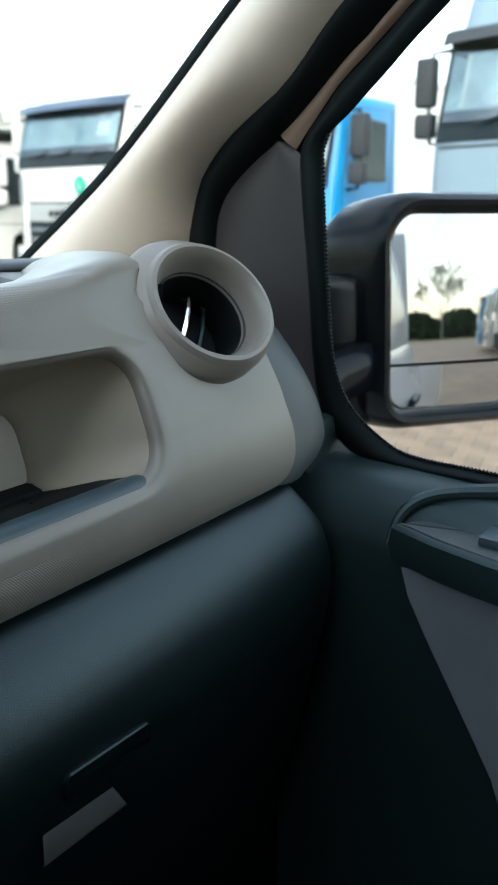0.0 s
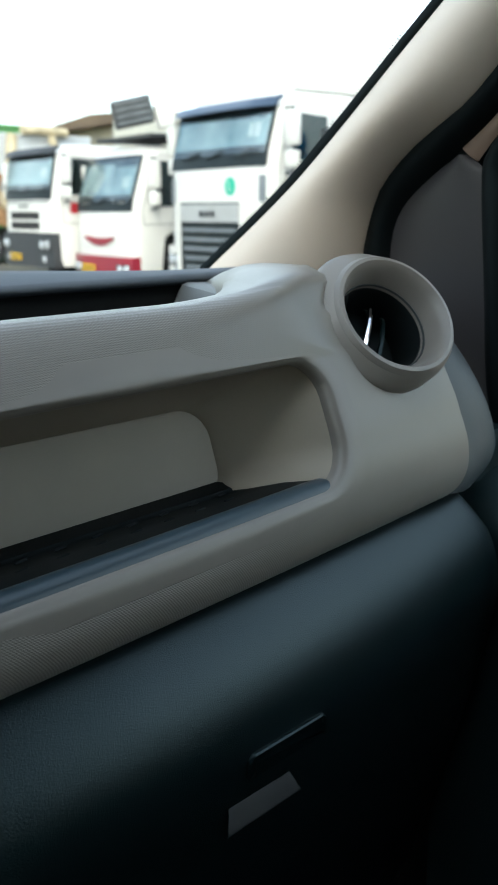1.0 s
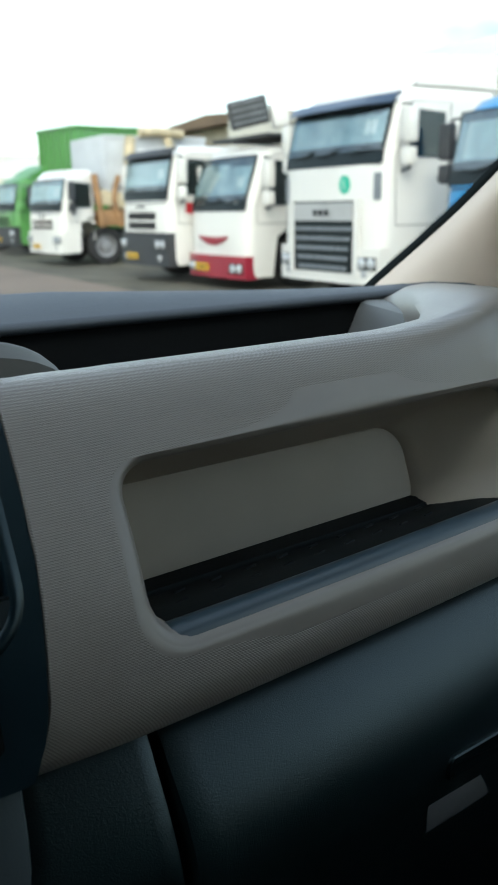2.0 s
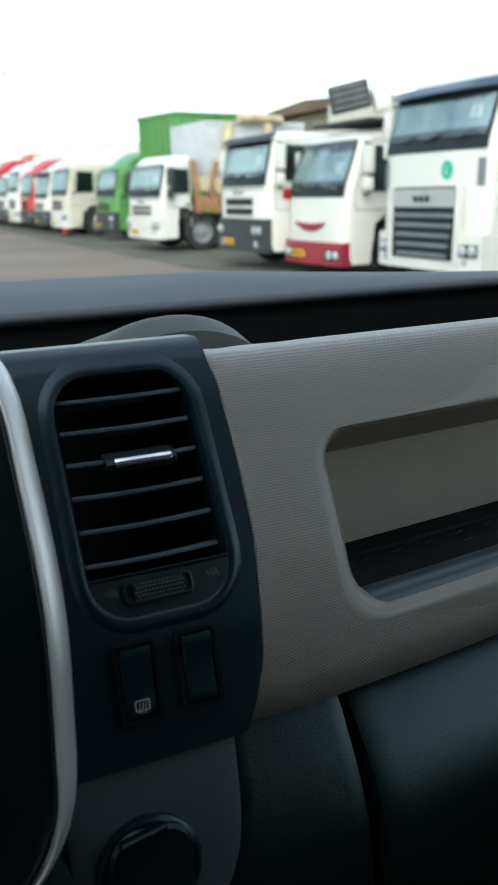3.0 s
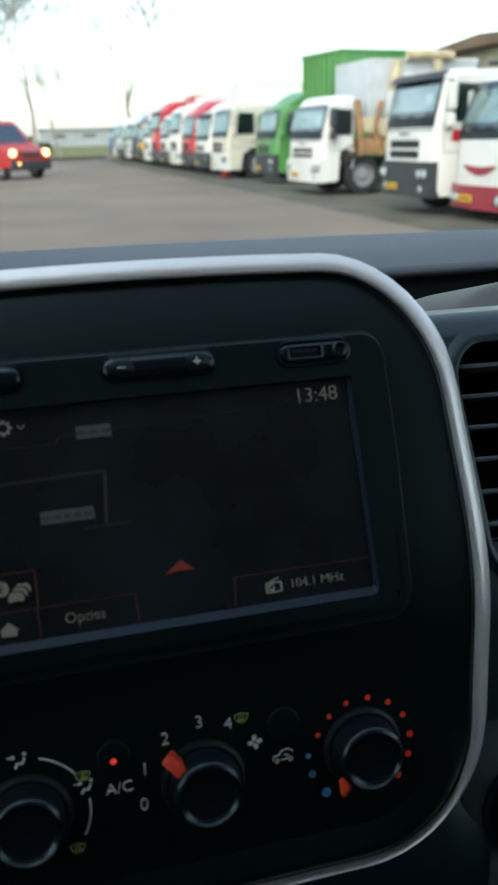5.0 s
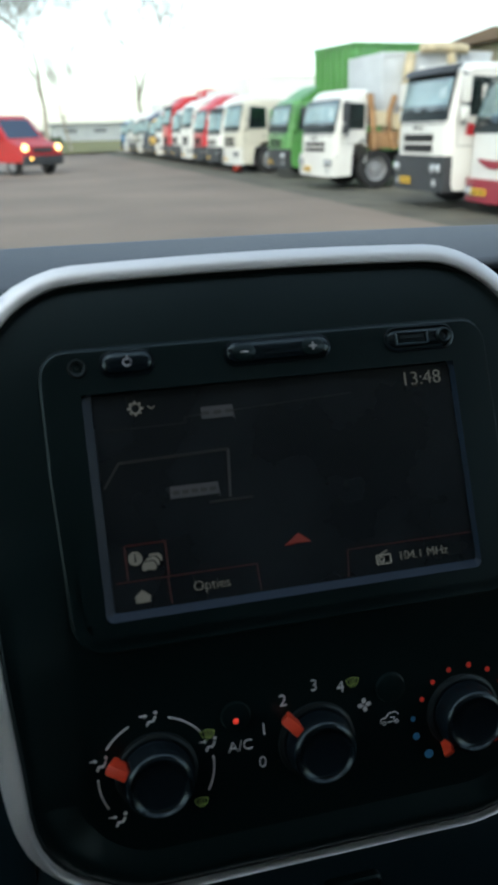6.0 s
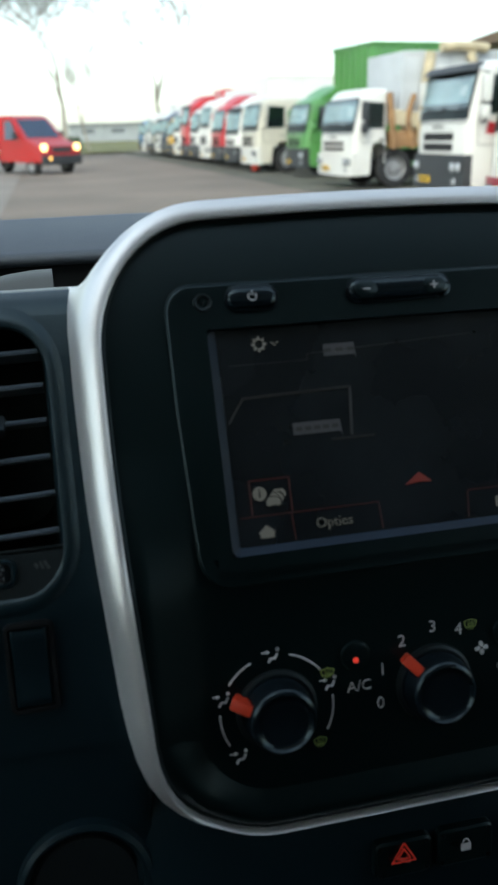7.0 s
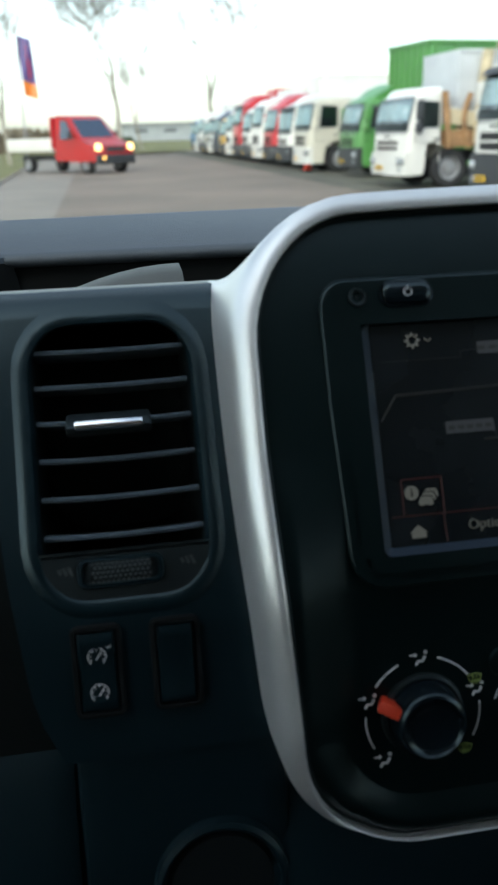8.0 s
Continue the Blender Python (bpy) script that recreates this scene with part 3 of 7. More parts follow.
    kn = bmesh.new()
    for i in range(12):
        for j in range(5):
            a = radians(-30 + 15 * j)
            box_bm((0.0012, 0.0010, 0.0006), sm @ Matrix.Translation((-0.0105 + i * 0.0019 + 0.0009 * (j % 2), 0.0068 * math.sin(a), -0.0046 + 0.0068 * math.cos(a))), 0, 1, kn)
    part("knurl", kn, GREY_TRIM, low)
    for x in (-0.0235, 0.0235):
        mark = bmesh.new()
        for k in range(3):
            box_bm((0.0012, 0.0022 + 0.0008 * k, 0.0002), pm @ Matrix.Translation((x - 0.002 + 0.002 * k, 0, 0.0011)) @ pose(0, 0, 0, 0, 0, 25), 0, 1, mark)
        part("flow_mark", mark, GREY_TRIM, low)
    return vent


for sg in (1, -1):
    vent_panel(sg)


def rocker(x, face_label, marks):
    """A rocker switch in the dark panel, its top edge at a fixed height."""
    z0 = 1.3415
    sw = thing("rocker_switch", (x, vent_y(1.356), z0), face_label, "switch", "dash switches")
    m = facing(x, 1.3565, vent_y, 0.0012)
    out = dense(rrect(-0.0085, 0.0085, -0.0170, 0.0168, 0.002, 4), 0.004)
    part("switch_bezel", loft([[m @ Vector((a, b, h)) for a, b in grow(out, g)] for g, h in ((0.0012, -0.002), (0.0008, 0.0003), (-0.0008, 0.0004), (-0.0014, -0.003))], cap1=True), TRAY, sw)
    def rise(y):
        return 0.0006 + 0.0026 * (max(0.0, y + 0.004) / 0.0192) ** 1.6 + 0.0006 * max(0.0, -y - 0.004) / 0.011

    rows = []
    for y in np.linspace(-0.0152, 0.0152, 15):
        e = 0.0012 if abs(y) > 0.0151 else 0.0
        rows.append([m @ Vector((q, y, (rise(y) if k else -0.002) - drop - e)) for q, k, drop in ((-0.0068, 0, 0), (-0.0068, 1, 0.0010), (-0.0062, 1, 0.0002), (-0.003, 1, 0.0), (0.003, 1, 0.0), (0.0062, 1, 0.0002), (0.0068, 1, 0.0010), (0.0068, 0, 0))])
    key = part("rocker", loft(rows, False), DARK, sw)
    for kind, y in marks:
        mm = m @ Matrix.Translation((0, y, rise(y) + 0.0004))
        bm = bmesh.new()
        if kind == "defrost":
            for sx in (-0.0030, 0.0030):
                box_bm((0.00034, 0.0042, 0.0002), mm @ Matrix.Translation((sx, 0, 0)), 0, 1, bm)
            for sy in (-0.0021, 0.0021):
                box_bm((0.0064, 0.00034, 0.0002), mm @ Matrix.Translation((0, sy, 0)), 0, 1, bm)
            for sx in (-0.0014, 0.0, 0.0014):
                tube([mm @ Vector((sx + 0.0003 * math.sin(5 * k), -0.0034 + 0.0011 * k, 0)) for k in range(5)], 0.00015, 4, 1, bm)
        else:
            ring = [mm @ Vector((0.0034 * math.cos(radians(a)), 0.0034 * math.sin(radians(a)), 0)) for a in range(-50, 231, 20)]
            tube(ring, 0.0002, 4, 1, bm)
            for a in range(-30, 211, 40):
                c, s = math.cos(radians(a)), math.sin(radians(a))
                tube([mm @ Vector((0.0022 * c, 0.0022 * s, 0)), mm @ Vector((0.0030 * c, 0.0030 * s, 0))], 0.0002, 4, 1, bm)
            tube([mm @ Vector((-0.0004, -0.0012, 0)), mm @ Vector((0.0016, 0.0014, 0))], 0.0003, 4, 1, bm)
            if kind == "dial_plus":
                tube([mm @ Vector((0.0044 + 0.0010 * math.cos(radians(a)), 0.0040 + 0.0010 * math.sin(radians(a)), 0)) for a in range(0, 361, 45)], 0.00025, 4, 1, bm)
        part("symbol", bm, MARK, key, "white printed symbol")
    return sw


rocker(0.1572, "black rocker switch with rear-window heating symbol", (("defrost", -0.0095),))
rocker(0.1850, "blank black rocker switch", ())
rocker(-0.1895, "black rocker switch with two dial symbols", (("dial_plus", 0.0065), ("dial", -0.0078)))
rocker(-0.1595, "blank black rocker switch", ())


# ---- centre console ----
console = thing("centre_console", (0, 0.05, 1.05), "black centre console face framed by satin silver trim", "console")


def console_outline(g=0.0):
    out = []
    for x, z in grow(dense(rrect(-0.1205, 0.1205, 1.2835, 1.5150, (0.05, 0.046, 0.042, 0.05), 10), 0.005), g):
        near = z + np.linspace(-0.03, 0.03, 13)
        if x > 0:
            k = float(np.interp(near, (1.29, 1.33, 1.373, 1.410, 1.453, 1.50), (0.94, 0.960, 0.987, 1.000, 0.978, 0.964)).mean())
        else:
            k = float(np.interp(near, (1.29, 1.33, 1.35, 1.388, 1.428, 1.467, 1.50), (0.955, 0.960, 0.972, 0.995, 1.011, 1.006, 1.0)).mean())
        out.append((x * k, z + 0.0035 * (1 - (x / 0.125) ** 2) * (z > 1.45)))
    return out


def rim_y(x, z):
    """The console's face with its lower left rim standing proud of the heater panel."""
    proud = min(max((-x - 0.094) / 0.020, 0), 1) * float(np.interp(z, (1.29, 1.34, 1.39, 1.435), (0.6, 1.0, 0.75, 0)))
    return face_y(z) - 0.010 * proud


def flat_loop(outline, dy):
    return [Vector((x, rim_y(x, z) + dy, z)) for x, z in outline]


def face_cut(x, z):
    """From a place on the console's edge inwards, where the radio's opening begins."""
    dx, dz = x, z - 1.4415
    k = min(0.0905 / max(abs(dx), 1e-6), 0.0510 / max(abs(dz), 1e-6))
    return dx * k, 1.4415 + dz * k


rim_o = console_outline(0.0005)
fas = []
for f in np.linspace(0, 1, 31):
    fas.append([Vector((x + (q[0] - x) * f, rim_y(x + (q[0] - x) * f, z + (q[1] - z) * f), z + (q[1] - z) * f)) for (x, z), q in ((p, face_cut(*p)) for p in rim_o)])
part("fascia", loft(fas), SATIN, console, "satin black fascia")
band = []
for g, dy in ((0.0, 0.001), (0.0001, -0.0026), (0.0004, -0.0036), (0.0011, -0.0040), (0.0022, -0.0038), (0.0040, -0.0029), (0.0058, -0.0014), (0.0074, 0.0006), (0.0087, 0.0034), (0.0096, 0.0075), (0.0102, 0.013), (0.0108, 0.022), (0.0115, 0.038), (0.0120, 0.060)):
    row = []
    for (x, z), (xi, zi) in zip(console_outline(g), console_outline(0.0)):
        k = float(np.interp(zi, (1.284, 1.292, 1.315, 1.34, 1.50), (0.25, 0.45, 0.85, 1.03, 1.0)))
        x, z = xi + (x - xi) * k, zi + (z - zi) * k
        fall = min(max((zi - 1.485) / 0.03, 0), 1)
        row.append(Vector((x, rim_y(xi, zi) + dy, z - 0.75 * max(dy - 0.001, 0) * fall)))
    band.append(row)
lip_rows = []
for g, rise in ((-0.0012, 0.0), (-0.0045, 0.0036), (-0.0075, 0.0046), (-0.0105, 0.0040), (-0.0145, 0.0016), (-0.0185, -0.0006)):
    lip_rows.append([Vector((x, rim_y(x, z) - rise * float(np.interp(z, (1.25, 1.305, 1.335), (1, 1, 0))) + (0.0004 if z > 1.33 else 0), z)) for x, z in console_outline(g)])
part("heater_surround", loft(lip_rows), SATIN, console, "raised dished rim round the heater controls")
part("silver_trim", loft(band), SILVER, console, "satin silver surround")
groove = [flat_loop(console_outline(g), dy) for g, dy in ((-0.0016, 0.0002), (-0.0008, -0.0006), (0.0, -0.0002))]
part("trim_gap", loft(groove), BLACK, console)

# lower part of the console, below the silver trim
low = []
for z in np.linspace(1.30, 0.95, 12):
    y = face_y(z) + 0.004 + (0.02 if z > 1.285 else 0)
    low.append([Vector((x, y + 0.35 * max(0, abs(x) - 0.115) ** 1.0, z)) for x in np.linspace(-0.13, 0.13, 24)])
part("lower_face", loft(low, cyclic=False), DARK, console)
keys = thing("button_strip", (0, face_y(1.255), 1.245), "black button strip with hazard triangle and lock symbol", "switch")
km = facing(0, 1.255, face_y, -0.002)
for x, w in ((-0.015, 0.026), (0.014, 0.026)):
    o = dense(rrect(x - w / 2, x + w / 2, -0.009, 0.009, 0.003, 4), 0.004)
    part("push_button", loft([[km @ Vector((a, b, h)) for a, b in grow(o, g)] for g, h in ((0, -0.002), (0, 0.0016), (-0.001, 0.0024), (-0.006, 0.0020))], cap1=True), SATIN, keys)
tri = bmesh.new()
for r in (0.0062, 0.0034):
    p = [km @ Vector((-0.015 + r * math.cos(radians(a)), r * math.sin(radians(a)) + 0.002, 0.0028)) for a in (90, 210, 330, 90)]
    for a, b in zip(p, p[1:]):
        tube([a, b], 0.0004, 4, 1, tri)
part("hazard_symbol", tri, RED_DOT, keys, "red warning triangle")
lock = bmesh.new()
box_bm((0.0046, 0.0036, 0.0004), km @ Matrix.Translation((0.014, -0.0005, 0.0026)), 0, 1, lock)
tube([km @ Vector((0.014 + 0.0015 * math.cos(radians(a)), 0.0014 + 0.0022 * math.sin(radians(a)), 0.0026)) for a in range(0, 181, 30)], 0.0003, 4, 1, lock)
part("lock_symbol", lock, MARK, keys, "white padlock symbol")

# ---- navigation radio ----
radio = thing("navigation_radio", (0, 0.0, 1.39), "black navigation radio showing a dark map screen", "car radio")


def screen_y(z):
    return (z - 1.40) * 0.4607 - 0.0004


bez = dense(rrect(-0.0955, 0.0930, 1.388, 1.4942, (0.012, 0.010, 0.010, 0.012), 6), 0.006)
bl = []
for g, dy in ((0.0004, 0.0012), (0.0, -0.0003), (-0.0006, -0.0008), (-0.0052, -0.0008)):
    bl.append([Vector((x * (1 - 0.022 * max(0, 1.45 - z) / 0.05), screen_y(z) + dy - 0.001, z)) for x, z in grow(bez, g)])
hole_s = dense(rrect(-0.0804, 0.0768, 1.3984, 1.4784, 0.003, 6), 0.006)
hole_in_s = dense(rrect(-0.0768, 0.0758, 1.3999, 1.4776, 0.001, 6), 0.006)
part("radio_face", loft(bl, cap1=False), SATIN, radio, sharp=25)
def face_piece(x0, x1, z0, z1, dy, bm):
    loops = []
    for z in np.linspace(z0, z1, 6):
        loops.append([Vector((x, screen_y(z) + dy, z)) for x in np.linspace(x0, x1, 6)])
    return loft(loops, cyclic=False, bm=bm)


E0 = -0.0018
for x0, x1, z0, z1 in ((-0.0905, 0.0880, 1.4784, 1.4902), (-0.0905, -0.0804, 1.3984, 1.4784), (0.0768, 0.0880, 1.3984, 1.4784), (-0.0860, 0.0840, 1.3900, 1.3984)):
    part("front_bar", face_piece(x0, x1, z0, z1, E0, bmesh.new()), SATIN, radio, smooth=False)
fr = []
for f, dy in ((0.0, E0 - 0.0002), (0.10, E0 + 0.0002), (0.85, 0.0006), (1.0, 0.0012)):
    fr.append([Vector((a + (c - a) * f, screen_y(b + (d - b) * f) + dy, b + (d - b) * f)) for a, b, c, d in ((*hole_s[k], *hole_in_s[k * len(hole_in_s) // len(hole_s)]) for k in range(len(hole_s)))])
part("screen_edge", loft(fr), BEVEL, radio, "bevelled screen edge")
sc = bmesh.new()
face_piece(-0.0765, 0.0755, 1.3998, 1.4770, 0.0013, sc)
display = part("display", sc, SCREEN, radio, "dark glossy map display")


def on_screen(x, z, lift=0.0003):
    m = facing(x, z, screen_y, 0)
    m.translation += Vector((0, 0.0013, 0)) + m.to_3x3().col[2] * lift
    return m


def stroke(pts, w, mat, name, parent=display, label=""):
    bm = bmesh.new()
    for a, b in zip(pts, pts[1:]):
        a3, b3 = on_screen(*a).translation, on_screen(*b).translation
        tube([a3, b3], w / 2, 4, 0.3, bm)
    return part(name, bm, mat, parent, label)


part("clock_digits", writing("13:48", 0.0084, on_screen(0.0622, 1.4718)), LIT, display, "white clock digits")
part("frequency_text", writing("104.1 MHz", 0.0051, on_screen(0.0523, 1.4052)), LIT, display, "white radio frequency")
part("options_text", writing("Opties", 0.0056, on_screen(-0.0380, 1.4052)), LIT, display, "white menu word")
stroke([(0.0185, 1.4005), (0.0195, 1.4105), (0.0750, 1.4105)], 0.0004, LIT_RED, "red_outline")
stroke([(-0.0755, 1.4102), (-0.055, 1.4102), (-0.019, 1.4102), (-0.0185, 1.4005)], 0.0004, LIT_RED, "red_outline")
stroke([(-0.055, 1.4102), (-0.0545, 1.4005)], 0.0004, LIT_RED, "red_outline")
stroke([(-0.0705, 1.4107), (-0.0705, 1.4228), (-0.0545, 1.4228), (-0.0545, 1.4107)], 0.0005, LIT_RED, "red_outline")
icon = bmesh.new()
plate([(-0.0028, -0.0018), (0.0028, -0.0018), (0.0028, 0.0002), (0.0036, 0.0002), (0.0, 0.0032), (-0.0036, 0.0002), (-0.0028, 0.0002)], on_screen(-0.0655, 1.4040), 0.0002, icon)
part("home_symbol", icon, LIT, display)
icon, gaps = bmesh.new(), bmesh.new()
lm = on_screen(-0.0668, 1.4180)
plate([(0.0028 * math.cos(a), 0.0028 * math.sin(a)) for a in np.linspace(0, 6.0, 18)], lm, 0.0002, icon)
box_bm((0.0007, 0.0022, 0.0002), lm @ Matrix.Translation((0, -0.0004, 0.0003)), 0, 1, gaps)
box_bm((0.0007, 0.0006, 0.0002), lm @ Matrix.Translation((0, 0.0015, 0.0003)), 0, 1, gaps)
car = [(-0.0028, -0.0016), (-0.0022, -0.0016), (-0.0022, -0.0020), (-0.0014, -0.0020), (-0.0014, -0.0016), (0.0014, -0.0016), (0.0014, -0.0020), (0.0022, -0.0020), (0.0022, -0.0016), (0.0028, -0.0016), (0.0028, 0.0002), (0.0018, 0.0016), (-0.0018, 0.0016), (-0.0028, 0.0002)]
for k in range(3):
    c = (-0.0592 - 0.0013 * k, 1.4176 - 0.0013 * k)
    plate([(a * 1.22, b * 1.25) for a, b in car], on_screen(*c, 0.0003 + 0.0004 * k), 0.0001, gaps)
    plate(car, on_screen(*c, 0.0005 + 0.0004 * k), 0.0001, icon)
part("symbol_gap", gaps, SCREEN, display)
part("traffic_symbol", icon, LIT, display, "white traffic symbol")
icon = bmesh.new()
gm = on_screen(-0.0600, 1.4710)
tube([gm @ Vector((0.0020 * math.cos(a), 0.0020 * math.sin(a), 0)) for a in np.linspace(0, 2 * math.pi, 13)], 0.0004, 4, 1, icon)
for k in range(8):
    a = k * math.pi / 4
    tube([gm @ Vector((0.0024 * math.cos(a), 0.0024 * math.sin(a), 0)), gm @ Vector((0.0031 * math.cos(a), 0.0031 * math.sin(a), 0))], 0.0005, 4, 1, icon)
tube([gm @ Vector((0.0050 + q, r, 0)) for q, r in ((0, 0.0006), (0.0014, -0.0008), (0.0028, 0.0006))], 0.0003, 4, 1, icon)
part("gear_symbol", icon, LIT, display)
icon = bmesh.new()
rm = on_screen(0.0346, 1.4052)
for a, b in (((-0.003, -0.002), (0.003, -0.002)), ((0.003, -0.002), (0.003, 0.0016)), ((0.003, 0.0016), (-0.003, 0.0016)), ((-0.003, 0.0016), (-0.003, -0.002)), ((-0.002, 0.0016), (0.002, 0.0034))):
    tube([rm @ Vector((*a, 0)), rm @ Vector((*b, 0))], 0.0004, 4, 1, icon)
tube([rm @ Vector((-0.001 + 0.0011 * math.cos(a), -0.0002 + 0.0011 * math.sin(a), 0)) for a in np.linspace(0, 6.3, 9)], 0.0004, 4, 1, icon)
part("radio_symbol", icon, LIT, display)
arrow = bmesh.new()
plate([(-0.0060, -0.0016), (0.0, -0.0009), (0.0056, -0.0012), (0.0006, 0.0030)], on_screen(-0.001, 1.4165), 0.0002, arrow)
part("position_arrow", arrow, glowing("red_arrow", (0.8, 0.08, 0.05), 0.05), display, "red position arrow")
stroke([(-0.0755, 1.4435), (-0.0690, 1.4520), (-0.0250, 1.4530), (-0.0265, 1.4355)], 0.0012, LIT_DIM, "map_road")
stroke([(-0.035, 1.4345), (-0.017, 1.4345)], 0.0010, LIT_DIM, "map_road")
stroke([(-0.073, 1.4640), (-0.041, 1.4640), (-0.041, 1.4662), (0.03, 1.4690)], 0.0003, LIT_DIM, "map_line")
tag_mat = glowing("map_tag", (0.30, 0.32, 0.36), 0.02, (0.05, 0.05, 0.055))
for x, z, w in ((-0.0405, 1.4393, 0.0195), (-0.0275, 1.4668, 0.013)):
    tg = part("map_tag", plate([(-w / 2, -0.0022), (w / 2, -0.0022), (w / 2 + 0.0005, -0.0040), (w / 2, 0.0026), (-w / 2, 0.0026)], on_screen(x, z, 0.0002), 0.0001), tag_mat, display)
    bars = bmesh.new()
    k = 5 if w > 0.015 else 3
    for i in range(k):
        box_bm((w / k * 0.7, 0.0016, 0.0001), on_screen(x - w * 0.38 + w * 0.76 * i / (k - 1), z, 0.0004), 0, 1, bars)
    part("tag_bar", bars, LIT_DIM, tg)

# buttons and sockets along the top of the radio
BZ = 1.4878


def pill(name, x, w, h, parent, mat=GLOSS, rise=0.0016, label=""):
    m = facing(x, BZ, screen_y, 0.0018)
    o = dense(rrect(-w / 2, w / 2, -h / 2, h / 2, h * 0.48, 6), 0.003)
    loops = [[m @ Vector((a, b, q)) for a, b in grow(o, g)] for g, q in ((0.0014, -0.001), (0.0011, 0.0006), (0.0002, 0.0008), (0.0, 0.0002), (-0.0003, rise), (-0.0012, rise + 0.0006), (-0.003, rise + 0.0008))]
    return part(name, loft(loops, cap1=True), mat, parent, label), m


power, pm = pill("power_button", -0.0615, 0.0195, 0.0082, radio, label="black oval power button")
sym = bmesh.new()
tube([pm @ Vector((0.0016 * math.sin(a), 0.0016 * math.cos(a), 0.0028)) for a in np.linspace(0.6, 5.7, 10)], 0.00026, 4, 1, sym)
tube([pm @ Vector((0, 0.0006, 0.0028)), pm @ Vector((0, 0.0024, 0.0028))], 0.00026, 4, 1, sym)
part("power_symbol", sym, MARK, power)
volume, vm = pill("volume_rocker", 0.0, 0.0430, 0.0082, radio, label="black volume rocker")
for x, txt in ((-0.0145, "minus"), (0.0145, "plus")):
    sy = bmesh.new()
    box_bm((0.0032, 0.0006, 0.0002), vm @ Matrix.Translation((x, 0, 0.0027)), 0, 1, sy)
    if txt == "plus":
        box_bm((0.0006, 0.0032, 0.0002), vm @ Matrix.Translation((x, 0, 0.0027)), 0, 1, sy)
    part("volume_mark", sy, MARK, volume)
    part("rocker_bump", plate(dense(rrect(x - 0.0055, x + 0.0055, -0.0033, 0.0033, 0.0032, 5), 0.003), vm @ Matrix.Translation((0, 0, 0.0020)), 0.0005, inset=0.001), SATIN, volume)
sock, um = pill("socket_plate", 0.0625, 0.0295, 0.0088, radio, GLOSS, -0.0004, "usb and audio sockets")
usb = bmesh.new()
for a, b, c, e in ((0, 0.0024, 0.0140, 0.0006), (0, -0.0024, 0.0140, 0.0006), (-0.007, 0, 0.0006, 0.0052), (0.007, 0, 0.0006, 0.0052)):
    box_bm((c, e, 0.0016), um @ Matrix.Translation((-0.0035 + a, b, 0.0008)), 0.0002, 1, usb)
part("usb_port", usb, MAT_BLUE, sock)
part("usb_tongue", box_bm((0.011, 0.0016, 0.001), um @ Matrix.Translation((-0.0035, 0.0008, 0.0002))), BLACK, sock)
part("audio_jack", lathe(((0.0034, 0), (0.0034, 0.0014), (0.0027, 0.0019), (0.0019, 0.0012), (0.0017, -0.001), (0.0008, -0.001), (0.0006, 0.0002)), um @ Matrix.Translation((0.0112, 0, 0))), SATIN, sock)
mm = facing(-0.0808, BZ - 0.0005, screen_y, 0.0018)
part("release_hole", lathe(((0.0036, 0), (0.0032, 0.0008), (0.0024, 0.0006), (0.0020, -0.0006), (0.0007, -0.0006), (0.0005, 0.0004)), mm), BLACK, radio)

# ---- heater controls ----
heater = thing("heater_control", (0, face_y(1.335), 1.30), "black heater panel with three dark rotary knobs", "heater control")


def knob(x, z, point_deg, wide=0.0046):
    m = facing(x, z, face_y, 0.0004)
    base = part("knob_collar", lathe(((0.0168, -0.001), (0.0164, 0.0010), (0.0152, 0.0016), (0.0140, 0.0010)), m, 56), BLACK, heater)
    body = part("knob", lathe(((0.0146, -0.001), (0.0142, 0.003), (0.0138, 0.0085), (0.0132, 0.0108), (0.0122, 0.0120), (0.0112, 0.0122), (0.0106, 0.0114), (0.009, 0.0108), (0.004, 0.0105)), m, 56), GLOSS, heater, "dark rotary knob")
    part("knob_ring", lathe(((0.0136, 0.0098), (0.0134, 0.0112), (0.0126, 0.0122), (0.0117, 0.0126), (0.0112, 0.0120)), m, 56, cap1=False), GLOSS, body, "satin black ring")
    a = radians(point_deg)
    pmx = m @ Matrix.Rotation(a, 4, "Z")
    part("pointer", box_bm((wide, 0.0088 if wide > 0.004 else 0.0050, 0.0095), pmx @ Matrix.Translation((0, 0.0158, 0.0042)) @ pose(0, 0, 0, -22), 0.0009, 2), ORANGE, body, "orange pointer")
    return m


KZ = 1.3345
ml = knob(-0.0670, KZ, 66)
mc = knob(0.0, KZ, 44)
mr = knob(0.0664, KZ + 0.0005, 141, 0.0022)


def polar(m, deg, r, h=0.0006):
    return m @ Matrix.Translation((-r * math.sin(radians(deg)), r * math.cos(radians(deg)), h))


for deg, txt in ((101, "0"), (67, "1"), (34, "2"), (0, "3"), (-33, "4")):
    part("fan_digit", writing(txt, 0.0072, polar(mc, deg, 0.0243) if txt != "4" else polar(mc, -28, 0.0243)), MARK, heater, "white fan speed digit")
part("air_con_text", writing("A/C", 0.0064, facing(-0.0325, 1.3385, face_y, 0.0008)), MARK, heater)
acb = part("air_con_button", lathe(((0.0062, 0), (0.0058, 0.0012), (0.0048, 0.0016), (0.002, 0.0014)), facing(-0.0335, 1.3515, face_y, 0.0004), 28), SATIN, heater)
part("red_led", lathe(((0.0012, 0), (0.0010, 0.0006), (0.0004, 0.0008)), facing(-0.0338, 1.3500, face_y, 0.002), 14), RED_LED, acb, "small lit red lamp")
